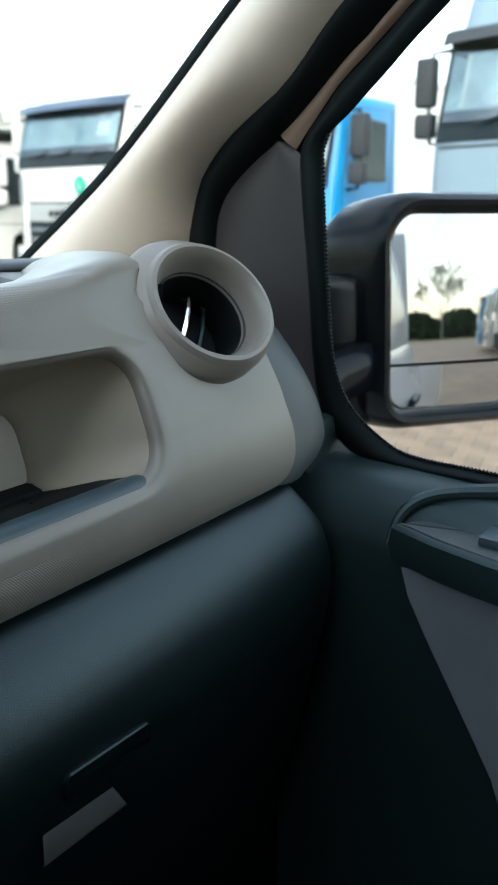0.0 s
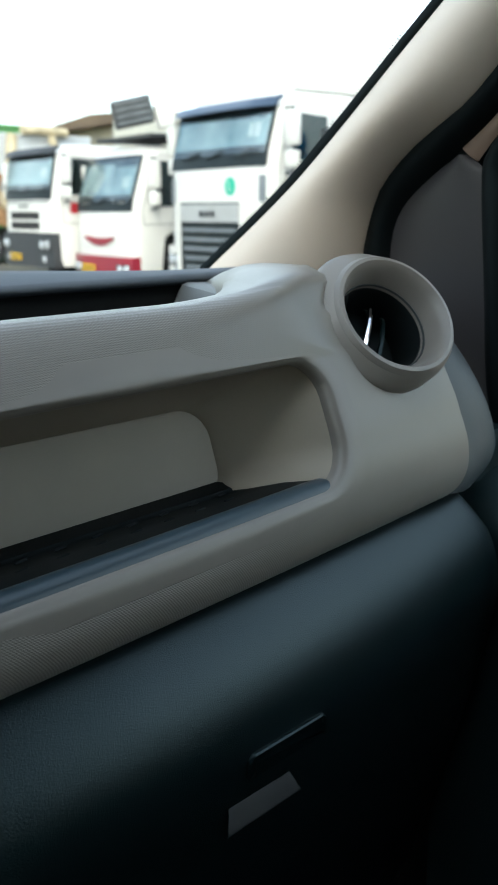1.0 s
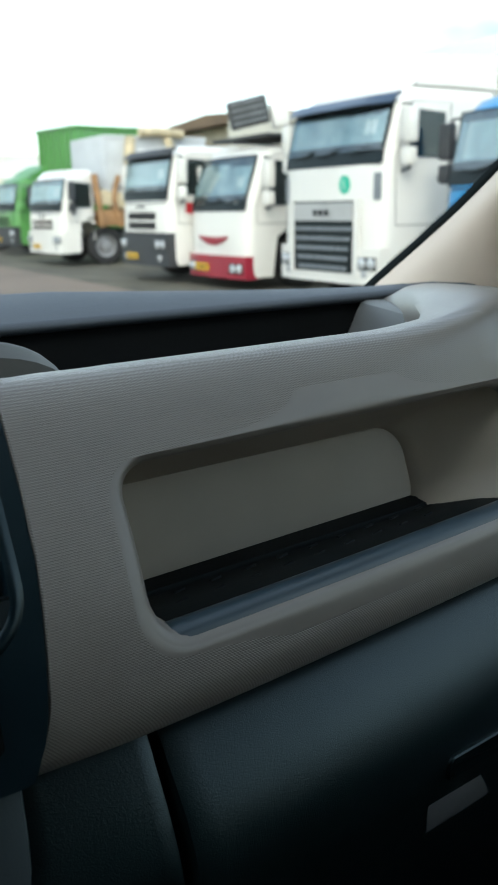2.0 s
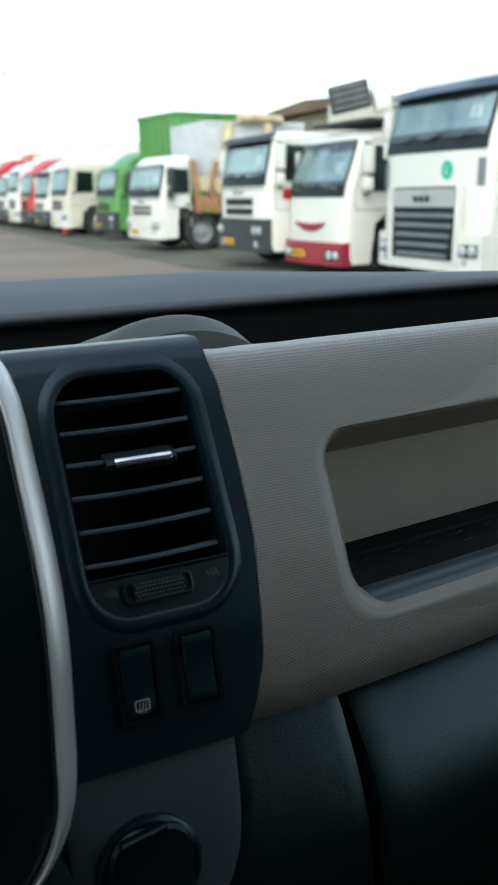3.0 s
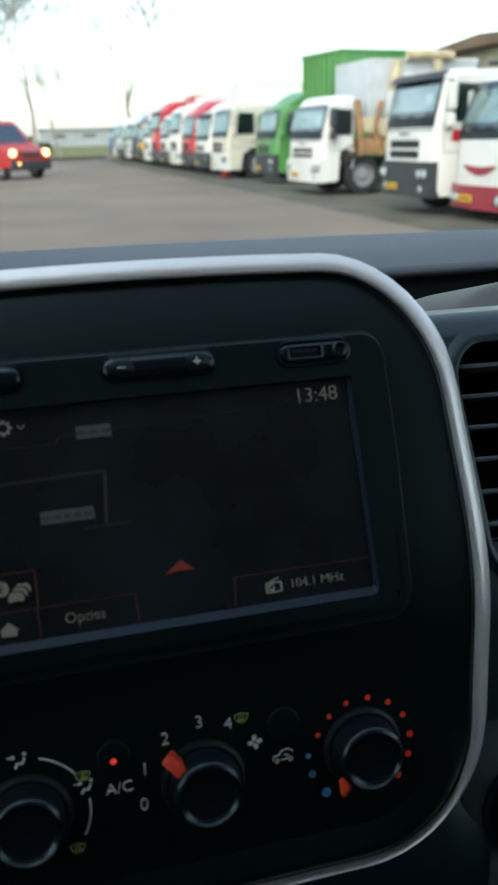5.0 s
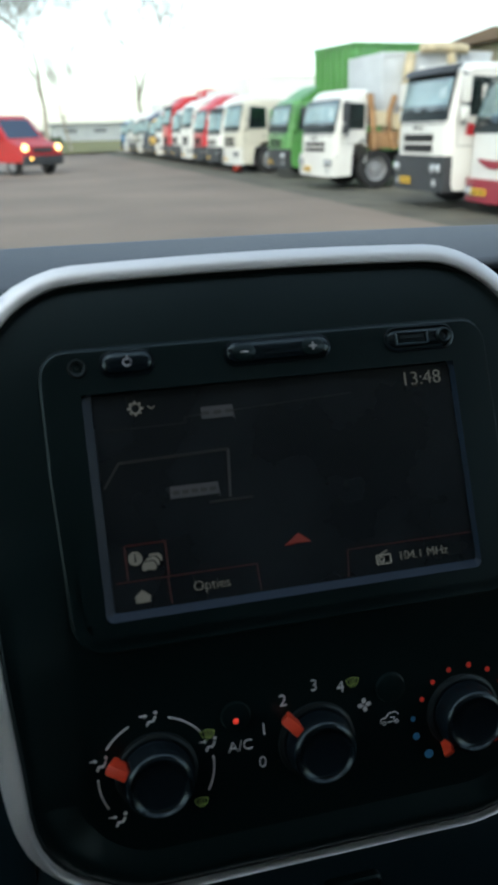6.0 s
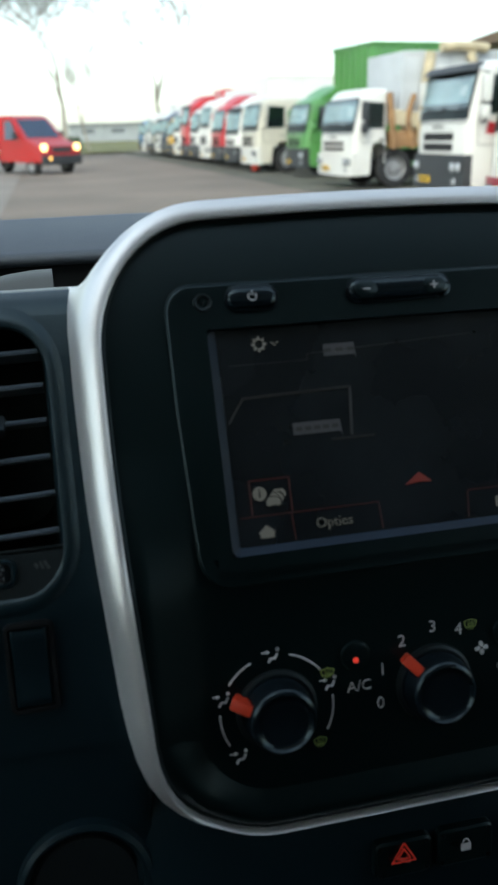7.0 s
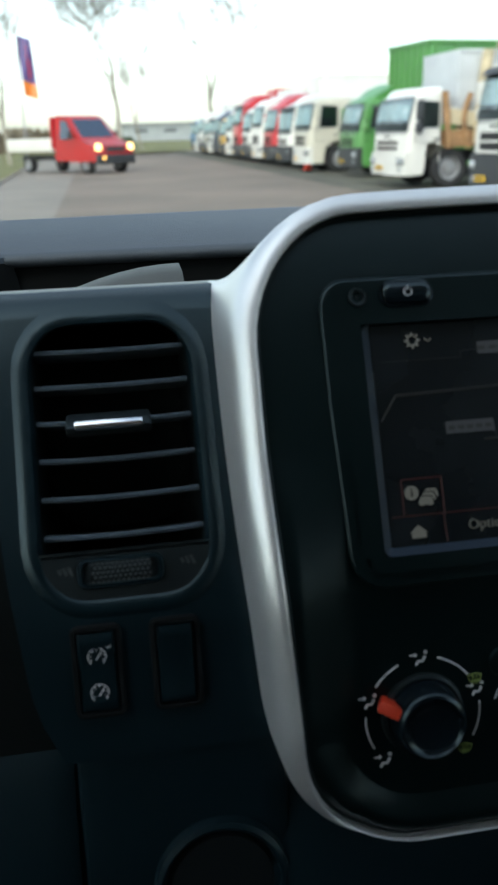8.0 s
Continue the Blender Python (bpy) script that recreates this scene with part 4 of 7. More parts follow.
part("recirculation_button", lathe(((0.0066, 0), (0.0062, 0.0012), (0.0052, 0.0016), (0.002, 0.0014)), facing(0.0335, 1.3515, face_y, 0.0004), 28), SATIN, heater)
fan = bmesh.new()
for k in range(4):
    fm = facing(0.0215, 1.3460, face_y, 0.0008) @ Matrix.Rotation(k * math.pi / 2 + 0.5, 4, "Z")
    plate([(0.0002, 0.0003), (0.0014, 0.0008), (0.0018, 0.0026), (0.0002, 0.0028), (-0.0004, 0.0014)], fm, 0.0001, fan)
part("fan_symbol", fan, MARK, heater)
carm = facing(0.0325, 1.3380, face_y, 0.0008)
car = bmesh.new()
tube([carm @ Vector((x, y, 0)) for x, y in ((-0.0042, -0.0014), (-0.0040, 0.0002), (-0.0018, 0.0006), (-0.0004, 0.0024), (0.0026, 0.0026), (0.0040, 0.0014))], 0.00028, 4, 1, car)
tube([carm @ Vector((x, y, 0)) for x, y in ((-0.0010, -0.0016), (0.0014, -0.0016), (0.0022, 0.0002), (0.0004, 0.0004))], 0.00028, 4, 1, car)
for q in (-0.0026, 0.0030):
    tube([carm @ Vector((q + 0.0008 * math.cos(a), -0.0018 + 0.0008 * math.sin(a), 0)) for a in np.linspace(0, 6.28, 8)], 0.00025, 4, 1, car)
part("car_symbol", car, MARK, heater)


def screen_mark(m, mat):
    """The little curved window with rising lines for window heating."""
    bm = bmesh.new()
    pts = [(-0.0028, 0.0016), (0, 0.0024), (0.0028, 0.0016), (0.0020, -0.0008), (-0.0020, -0.0008), (-0.0028, 0.0016)]
    for a, b in zip(pts, pts[1:]):
        tube([m @ Vector((*a, 0)), m @ Vector((*b, 0))], 0.00022, 4, 1, bm)
    for q in (-0.0010, 0.0, 0.0010):
        tube([m @ Vector((q + 0.0003 * (k % 2), -0.0020 + 0.0012 * k, 0)) for k in range(4)], 0.0002, 4, 1, bm)
    return part("window_symbol", bm, mat, heater)


screen_mark(facing(0.0168, 1.3565, face_y, 0.0008), GREEN_MARK)


def seat_mark(m, kind):
    """The small seated-passenger air symbol, drawn as a bent stroke, a dot and an arrow."""
    bm = bmesh.new()
    tube([m @ Vector((x, y, 0)) for x, y in ((0.0022, 0.0004), (0.0012, -0.0016), (-0.0006, -0.0014), (-0.0014, -0.0030))], 0.0005, 5, 1, bm)
    plate([(0.0024 + 0.0008 * math.cos(a), 0.0020 + 0.0008 * math.sin(a)) for a in np.linspace(0, 5.6, 9)], m, 0.0001, bm)
    tube([m @ Vector((-0.0040, 0.0012, 0)), m @ Vector((-0.0018, 0.0012, 0))], 0.0003, 4, 1, bm)
    plate([(-0.0022, 0.0022), (-0.0008, 0.0012), (-0.0022, 0.0002)], m, 0.0001, bm)
    return part("airflow_symbol", bm, MARK, heater)


for deg in (2, 69, 135, -70):
    seat_mark(polar(ml, deg, 0.0232), 0)
screen_mark(facing(-0.0456, 1.3458, face_y, 0.0008), GREEN_MARK)
screen_mark(polar(ml, -135, 0.0236), GREEN_MARK)
for a0, a1 in ((24, 54), (-16, -53), (86, 119), (-84, -120)):
    arc = [polar(ml, a, 0.0231).translation for a in np.linspace(a0, a1, 12)]
    part("scale_arc", tube(arc, 0.0004, 5), MARK, heater)
for k, deg in enumerate((65, 41, 17, -9, -35, -60, -86, -110, -137)):
    r = (0.0010, 0.00105, 0.0011, 0.0012, 0.0012, 0.0013, 0.0014, 0.0014, 0.0017)[k]
    part("red_dot", lathe(((r, 0), (r, 0.0002), (r * 0.3, 0.00025)), polar(mr, deg, 0.0209), 16), RED_DOT, heater)
for k, deg in enumerate((88, 108, 134)):
    r = (0.0011, 0.0016, 0.0020)[k]
    part("blue_dot", lathe(((r, 0), (r, 0.0002), (r * 0.3, 0.00025)), polar(mr, deg, 0.0235), 16), BLUE_DOT, heater)

# ---- lower dashboard: socket panel, pads and glovebox ----
GLOVE_Z = (1.3115, 1.308, 1.300, 1.285, 1.265, 1.245, 1.22, 1.18, 1.10, 0.95, 0.80)
GLOVE_Y = (0.060, 0.034, 0.024, 0.010, -0.003, -0.010, -0.012, -0.006, 0.012, 0.05, 0.09)


def glove_y(x, z):
    some = [np.interp(-q, [-w for w in GLOVE_Z], GLOVE_Y) for q in (z - 0.010, z - 0.006, z - 0.003, z, z + 0.003, z + 0.006, z + 0.010)] if z < 1.295 else [np.interp(-z, [-w for w in GLOVE_Z], GLOVE_Y)]
    return float(sum(some) / len(some)) + sweep(x)


def skin(x0, x1, zs, surf, nx=30, fold0=None, fold1=None, dip=0.03):
    """A moulded front that turns back at its two sides."""
    loops = []
    for z in zs:
        a, b = (x0(z) if callable(x0) else x0), (x1(z) if callable(x1) else x1)
        row = [Vector((a + 0.001, surf(a, z) + dip, z)), Vector((a, surf(a, z) + 0.006, z)), Vector((a + 0.0015, surf(a, z) + 0.0015, z))]
        row += [Vector((x, surf(x, z), z)) for x in np.linspace(a + 0.005, b - 0.005, nx)]
        row += [Vector((b - 0.0015, surf(b, z) + 0.0015, z)), Vector((b, surf(b, z) + 0.006, z)), Vector((b - 0.001, surf(b, z) + dip, z))]
        loops.append(row)
    return loft(loops, cyclic=False)


fine_z = sorted({*GLOVE_Z, *np.linspace(1.3, 1.2, 26), *np.linspace(1.2, 0.8, 12)}, reverse=True)
glovebox = thing("glovebox", (0.5, 0.1, 0.9), "black leather-grained glovebox lid with a pull handle", "glovebox")
lid = part("glovebox_lid", skin(lambda z: 0.2735 + 0.05 * max(0.0, 1.29 - z), lambda z: 0.742 + 0.022 * min(1, max(0, (1.3115 - z) / 0.04)) ** 0.7, fine_z, glove_y, 40), LEATHER, glovebox)


def glove_face(x, z, lift=0.0):
    up = Vector((0, glove_y(x, z + 0.004) - glove_y(x, z - 0.004), 0.008)).normalized()
    right = Vector((0.008, glove_y(x + 0.004, z) - glove_y(x - 0.004, z), 0)).normalized()
    out = right.cross(up).normalized()
    m = Matrix((right, out.cross(right), out)).transposed().to_4x4()
    m.translation = Vector((x, glove_y(x, z), z)) + out * lift
    return m


hm = glove_face(0.4945, 1.2165, 0.0)
pull = dense([(x, y + 0.0045 * (1 - (x / 0.036) ** 2) * (y > 0) - 0.05 * x) for x, y in rrect(-0.036, 0.036, -0.010, 0.006, (0.003, 0.005, 0.005, 0.003), 6)], 0.006)
part("handle", loft([[hm @ Vector((a, b, h)) for a, b in grow(pull, g)] for g, h in ((0.0, -0.004), (0.0, 0.0014), (-0.0010, 0.0024), (-0.005, 0.0026))], cap1=True), SATIN, glovebox, "black lift handle")
scoop = []
for f in np.linspace(0, 1, 14):
    lo, hi = Vector((0.4445 + 0.0675 * f, 1.1740 - 0.0050 * f)), Vector((0.4465 + 0.0485 * f, 1.2025 - 0.0040 * f))
    row = []
    for q, h in ((0, 0.0028), (0.1, 0.0034), (0.5, 0.0012), (0.9, -0.0012), (1, -0.0030)):
        p = lo.lerp(hi, q)
        row.append(glove_face(p.x, p.y, h).translation)
    scoop.append(row)
# light falling on the recess floor is put into its pale colour
part("recess_floor", loft(scoop, cyclic=False), TRAY_PALE, glovebox, "smooth grey recess floor")

def socket_edge(z):
    """The seam between the socket panel and the pad beside it."""
    return float(np.interp(z, (1.16, 1.21, 1.23, 1.2464, 1.259, 1.274, 1.2905, 1.32), (0.125, 0.150, 0.169, 0.1827, 0.1909, 0.1972, 0.1990, 0.2000)))


part("knee_pad", skin(lambda z: socket_edge(z) + 0.0018, lambda z: 0.2690 + 0.05 * max(0.0, 1.29 - z), [z for z in fine_z if z < 1.31], lambda x, z: glove_y(x, z) * 0.6 + vent_y(z) * 0.4 + 0.008, 12), LEATHER, dashboard, "black leather-grained pad")
soc_z = [1.328, 1.325, *np.linspace(1.32, 1.16, 14)]
part("socket_panel", skin(0.118, socket_edge, soc_z, lambda x, z: vent_y(z) + 0.003 + (0.02 if z > 1.326 else 0), 10), LOWER, dashboard, "dark grey lower panel")
# less light falls on this side, so the darker colour stands in
part("socket_panel", skin(-0.2015, -0.118, soc_z, lambda x, z: vent_y(z) + 0.003 + (0.02 if z > 1.326 else 0), 10), DARK, dashboard)
part("column_pad", skin(-0.30, -0.203, [z for z in fine_z if z < 1.31], lambda x, z: glove_y(x, z) * 0.6 + vent_y(z) * 0.4 + 0.008, 12), DARK, dashboard)
power_socket = thing("power_socket", (0.151, vent_y(1.278), 1.258), "black power socket with a hinged flap", "power socket")
sm = facing(0.1515, 1.278, vent_y, 0.002 - 0.004)
part("socket_rim", lathe(((0.0240, -0.002), (0.0235, 0.0010), (0.0215, 0.0022), (0.0195, 0.0012)), sm, 48), DARK, power_socket)
flap = dense([(a * 0.0188, (b * 0.0198)) for a, b in rrect(-1, 1, -1, 1.02, (0.99, 0.66, 0.66, 0.99), 10)], 0.003)
lidp = part("socket_flap", loft([[sm @ Matrix.Rotation(radians(-6), 4, "Z") @ Vector((a, b, h + 0.004 * max(0, -b) / 0.02)) for a, b in grow(flap, g)] for g, h in ((0, 0), (0, 0.0045), (-0.0016, 0.0064), (-0.006, 0.0068))], cap1=True), SATIN, power_socket, "black flap")
part("flap_grip", box_bm((0.0215, 0.0085, 0.006), sm @ Matrix.Rotation(radians(8), 4, "Z") @ Matrix.Translation((0, 0.0165, 0.007)), 0.0022, 3), SATIN, lidp)
dial = thing("round_socket", (-0.148, vent_y(1.262), 1.245), "dark round blank socket ring", "socket")
dm = facing(-0.148, 1.266, vent_y, -0.001)
part("socket_rim", lathe(((0.0275, -0.002), (0.0270, 0.0022), (0.0250, 0.0032), (0.0235, 0.0022), (0.0225, -0.001)), dm, 48), DARK, dial)
part("socket_cap", lathe(((0.0215, -0.001), (0.0205, 0.0012), (0.010, 0.0016)), dm, 48), BLACK, dial)

# ---- top of the dashboard ----
def ridge(x):
    f = min(max((abs(x) - 0.35) / 0.33, 0), 1)
    return 0.41 - 0.05 * f - 0.03 * (abs(x) / 0.35) ** 2 * (1 - f), 1.492 - 0.016 * f


xs = np.linspace(-0.80, 0.80, 65)
deck = []
for x in xs:
    ry, rz = ridge(x)
    deck.append([Vector((x, 0.303, 1.4690)), Vector((x, 0.2975, 1.4708)), Vector((x, 0.2955, 1.4738)), Vector((x, 0.2968, 1.4768)), Vector((x, 0.3025, 1.4787)), Vector((x, 0.5 * (0.30 + ry), 0.5 * (1.4785 + rz) + 0.002)), Vector((x, ry - 0.006, rz - 0.0005)), Vector((x, ry, rz)), Vector((x, ry + 0.03, rz - 0.004)), Vector((x, ry + 0.12, rz - 0.02)), Vector((x, ry + 0.30, rz - 0.06))])
part("top_deck", loft(deck, cyclic=False), DECK, dashboard, "dark grey top deck under the windscreen", sharp=80)
tray = bmesh.new()
for a, b in ((-0.84, 0.64),):
    loops = []
    for x in np.linspace(a, b, 40):
        loops.append([Vector((x, 0.1135, 1.472)), Vector((x, 0.1175, 1.455)), Vector((x, 0.121, 1.442)), Vector((x, 0.128, 1.432)), Vector((x, 0.285, 1.425)), Vector((x, 0.301, 1.435)), Vector((x, 0.305, 1.4755))])
    loft(loops, cyclic=False, bm=tray)
part("top_tray", tray, TRAY, dashboard, "black open tray")


tray_left = []
for f in np.linspace(0, 1, 12):
    y, x = 0.299 - 0.175 * f, -0.236 - 0.085 * f ** 0.6
    tray_left.append([Vector((x - 0.08, y, 1.4800)), Vector((x - 0.006, y, 1.4795)), Vector((x, y, 1.4770)), Vector((x + 0.001, y, 1.4735))])
end_lip = part("tray_end", loft(tray_left, cyclic=False), DECK, dashboard, "rounded dark grey end of the tray")
part("end_wall", loft([[row[-1], row[-1] + Vector((0.003, 0, -0.012)), row[-1] + Vector((0.006, 0, -0.043))] for row in tray_left], cyclic=False), TRAY, end_lip)
tray_end_wall = []
for f in np.linspace(0, 1, 9):
    y = 0.125 + 0.172 * f
    x = 0.556 + 0.062 * f ** 0.8
    tray_end_wall.append([Vector((x - 0.016, y, 1.440)), Vector((x - 0.004, y, 1.4640)), Vector((x, y, 1.4695)), Vector((x + 0.006, y, 1.4715)), Vector((x + 0.05, y, 1.4700))])
part("tray_end", loft(tray_end_wall, cyclic=False), TRAY_PALE, dashboard, "pale grey end of the tray")
part("tray_end_slot", box_bm((0.0012, 0.0016, 0.026), pose(0.5720, 0.150, 1.4615, 0, 20, 30), 0, 1), BLACK, dashboard)
dome = []
for i in range(17):
    a = math.pi * i / 16
    x, h = 0.2325 - 0.054 * math.cos(a), math.sin(a) ** 0.7
    dome.append([Vector((x, 0.118, 1.440)), Vector((x, 0.135, 1.440 + 0.0432 * h)), Vector((x, 0.150, 1.440 + 0.0485 * h)), Vector((x, 0.156, 1.440 + 0.0497 * h)), Vector((x, 0.165, 1.440 + 0.0482 * h)), Vector((x, 0.235, 1.440 + 0.030 * h)), Vector((x, 0.25, 1.432))])
part("tray_hood", loft(dome, cyclic=False), HOOD, dashboard, "grey rounded hood in the tray")
dome = []
for i in range(13):
    a = math.pi * 0.5 * i / 12
    x, h = -0.262 + 0.125 * i / 12, math.sin(max(a, 0.05)) ** 0.8
    dome.append([Vector((x, 0.120, 1.430)), Vector((x, 0.135, 1.430 + 0.048 * h)), Vector((x, 0.150, 1.430 + 0.0545 * h)), Vector((x, 0.170, 1.430 + 0.056 * h)), Vector((x, 0.235, 1.430 + 0.034 * h)), Vector((x, 0.25, 1.428))])
dome.append([Vector((-0.137, p.y, min(p.z, 1.428))) for p in dome[-1]])
part("tray_hood", loft(dome, cyclic=False), HOOD, dashboard)
body = bmesh.new()
box_bm((1.60, 0.50, 0.60), pose(0, 0.40, 1.09), 0.01, 1, body)
part("dash_body", body, BLACK, dashboard)
top_cap = []
for x in np.linspace(-0.122, 0.122, 24):
    k = (abs(x) / 0.122)
    zz = 1.506 - 0.030 * max(0, (k - 0.62) / 0.38) ** 2.2
    top_cap.append([Vector((x, 0.052, zz - 0.004)), Vector((x, 0.066, zz - 0.001)), Vector((x, 0.085, zz - 0.006)), Vector((x, 0.12, zz - 0.03)), Vector((x, 0.16, 1.44))])
part("console_back", loft(top_cap, cyclic=False), DECK, console)
cap = []
for c_in, c_out in zip(curved(((0.706, 0.110, 1.452), (0.7155, 0.094, 1.415), (0.7225, 0.081, 1.385), (0.7280, 0.070, 1.350), (0.718, 0.064, 1.331), (0.690, 0.060, 1.320)), 40), curved(((0.770, 0.165, 1.462), (0.783, 0.130, 1.425), (0.798, 0.108, 1.385), (0.808, 0.098, 1.350), (0.806, 0.094, 1.325), (0.770, 0.09, 1.305)), 40)):
    m3 = c_in.lerp(c_out, 0.5)
    cap.append([c_in + Vector((-0.004, 0.03, 0)), c_in + Vector((0.0, 0.004, 0)), c_in.lerp(m3, 0.5) + Vector((0, -0.003, 0)), m3 + Vector((0, -0.007, 0)), m3.lerp(c_out, 0.6) + Vector((0, -0.005, 0)), c_out, c_out + Vector((0.006, 0.03, 0))])
part("end_cap", loft(cap, cyclic=False), GREY_TRIM, dashboard, "grey end cap beside the door")


# ---- the van's body round the cab ----
FRIT = along(((0.715, 0.425, 1.452), (0.728, 0.397, 1.479), (0.746, 0.353, 1.518), (0.763, 0.306, 1.561), (0.773, 0.252, 1.610), (0.780, 0.200, 1.657), (0.782, 0.140, 1.705), (0.775, 0.02, 1.795), (0.755, -0.13, 1.885), (0.735, -0.29, 1.955)), 46)
POST = along(((0.835, 0.290, 1.40), (0.828, 0.282, 1.445), (0.817, 0.2690, 1.4908), (0.812, 0.2545, 1.5274), (0.805, 0.2364, 1.552), (0.800, 0.2033, 1.5793), (0.795, 0.1662, 1.5995), (0.790, 0.132, 1.6166), (0.785, 0.1005, 1.6405), (0.780, 0.0764, 1.6599), (0.775, 0.0, 1.715), (0.765, -0.12, 1.79), (0.755, -0.26, 1.865), (0.745, -0.42, 1.925)), 46)


def strips(a, b, bulge, n=10, lean=0.5):
    rows = []
    for p, q in zip(a, b):
        mid = p.lerp(q, lean) + bulge
        rows.append([(1 - s) ** 2 * p + 2 * s * (1 - s) * mid + s * s * q for s in map(float, np.linspace(0, 1, n))])
    return rows


pillar = thing("windscreen_pillar", (0.78, 0.3, 1.45), "cream plastic windscreen pillar with black rubber edge", "pillar", kind="structure")
part("pillar_trim", loft(strips(FRIT, POST, Vector((-0.058, -0.052, 0.016)), 20, 0.40), cyclic=False), PILLAR, pillar)
part("black_edge", loft([[p + Vector((0.008, -0.004, -0.004)), p + Vector((0.002, -0.003, 0.000)), p + Vector((-0.0015, 0.0005, 0.0018)), p + Vector((-0.0025, 0.003, 0.0034)), p + Vector((-0.0025, 0.0060, 0.0052))] for p in FRIT], cyclic=False), RUBBER, pillar, "black printed edge of the glass")
dots = bmesh.new()
for i, p in enumerate(along(FRIT[3:30], 150)):
    bmesh.ops.create_circle(dots, cap_ends=True, radius=0.0011, segments=6, matrix=Matrix.Translation(p + Vector((-0.0036, 0.0066, 0.0060))) @ pose(0, 0, 0, 48))
part("edge_dot", dots, RUBBER, pillar)
SEAL = along(((0.835, 0.250, 1.40), (0.831, 0.244, 1.455), (0.827, 0.241, 1.496), (0.823, 0.225, 1.532), (0.820, 0.188, 1.561), (0.817, 0.1555, 1.5826), (0.813, 0.1324, 1.5965), (0.809, 0.1042, 1.6174), (0.805, 0.0778, 1.6366), (0.801, 0.0554, 1.649), (0.797, 0.0322, 1.6656), (0.790, -0.08, 1.745), (0.780, -0.27, 1.845)), 46)
part("door_seal", loft(strips(POST, SEAL, Vector((-0.014, -0.006, 0.0)), 8), cyclic=False), RUBBER, pillar, "black rubber door seal")

left_pillar = thing("windscreen_pillar", (-0.78, 0.3, 1.45), "cream plastic windscreen pillar with black rubber edge", "pillar", kind="structure")
mirror_x = lambda rows: [[Vector((-p.x, p.y, p.z)) for p in row] for row in rows]
part("pillar_trim", loft(mirror_x(strips(FRIT, POST, Vector((-0.058, -0.052, 0.016)), 20, 0.40)), cyclic=False), PILLAR, left_pillar)

door = thing("van_door", (0.86, -0.3, 0.7), "dark grey van door panel with black window frame", "door", kind="structure")


def side_x(z):
    return 0.845 - 0.12 * (z - 1.35)


tanl = along(((0.817, 0.1554, 1.5826), (0.813, 0.1324, 1.5965), (0.809, 0.1042, 1.6174), (0.805, 0.0778, 1.6366), (0.801, 0.0554, 1.649), (0.797, 0.0322, 1.6656), (0.790, -0.08, 1.744), (0.780, -0.26, 1.842)), 30)
tanr = along(((0.8195, 0.140, 1.5707), (0.8161, 0.1286, 1.5812), (0.8127, 0.1091, 1.5992), (0.8092, 0.0906, 1.6162), (0.8058, 0.0629, 1.6351), (0.8024, 0.0372, 1.6525), (0.799, 0.0196, 1.6642), (0.792, -0.10, 1.742), (0.782, -0.28, 1.835)), 30)
part("frame_trim", loft(strips(tanl, tanr, Vector((-0.006, 0, 0)), 6), cyclic=False), TAN, door, "tan frame trim")
glass_edge = along(((0.788, -0.30, 1.818), (0.796, -0.10, 1.722), (0.800, 0.007, 1.6483), (0.804, 0.0366, 1.6263), (0.808, 0.0606, 1.6095), (0.812, 0.0809, 1.5951), (0.816, 0.1025, 1.582), (0.820, 0.112, 1.5718), (0.821, 0.113, 1.552), (0.826, 0.1135, 1.509), (0.833, 0.113, 1.451), (0.840, 0.110, 1.391), (0.845, 0.094, 1.351), (0.848, 0.058, 1.324), (0.849, 0.024, 1.315), (0.849, -0.06, 1.316), (0.849, -0.30, 1.316)), 80)
outer_edge = along(((0.784, -0.285, 1.834), (0.793, -0.10, 1.741), (0.7995, 0.0190, 1.6640), (0.8030, 0.0365, 1.6520), (0.8064, 0.0623, 1.6345), (0.8098, 0.0900, 1.6156), (0.8133, 0.1085, 1.5985), (0.8167, 0.1280, 1.5806), (0.820, 0.137, 1.559), (0.824, 0.134, 1.509), (0.832, 0.133, 1.451), (0.838, 0.132, 1.391), (0.842, 0.124, 1.340), (0.846, 0.085, 1.306), (0.846, 0.024, 1.303), (0.846, -0.06, 1.304), (0.846, -0.30, 1.304)), 80)
part("window_seal", loft(strips(outer_edge, glass_edge, Vector((-0.012, 0, 0)), 8), cyclic=False), RUBBER, door, "black window seal")
teeth = bmesh.new()
for p in along(glass_edge[34:], 190):
    box_bm((0.003, 0.0022, 0.0022), Matrix.Translation(p + Vector((-0.001, -0.0012, 0.0008))) @ pose(0, 0, 0, 45, 30, 0), 0, 1, teeth)
part("seal_flock", teeth, RUBBER, door, smooth=False)
sail_l = along(((0.800, 0.215, 1.36), (0.822, 0.236, 1.43), (0.825, 0.240, 1.496), (0.821, 0.224, 1.532), (0.818, 0.187, 1.561), (0.816, 0.156, 1.577)), 20)
sail_r = along(((0.842, 0.118, 1.330), (0.841, 0.1185, 1.40), (0.836, 0.1195, 1.451), (0.829, 0.1205, 1.509), (0.823, 0.128, 1.557), (0.8165, 0.150, 1.5765)), 20)
part("mirror_sail", loft(strips(sail_l, sail_r, Vector((-0.018, -0.004, 0)), 10), cyclic=False), material("taupe_grey_cover", (0.040, 0.036, 0.037), 0.42, vary=0.1, vary_scale=10, grain=0.15, grain_scale=900), door, "dark taupe triangular corner cover")

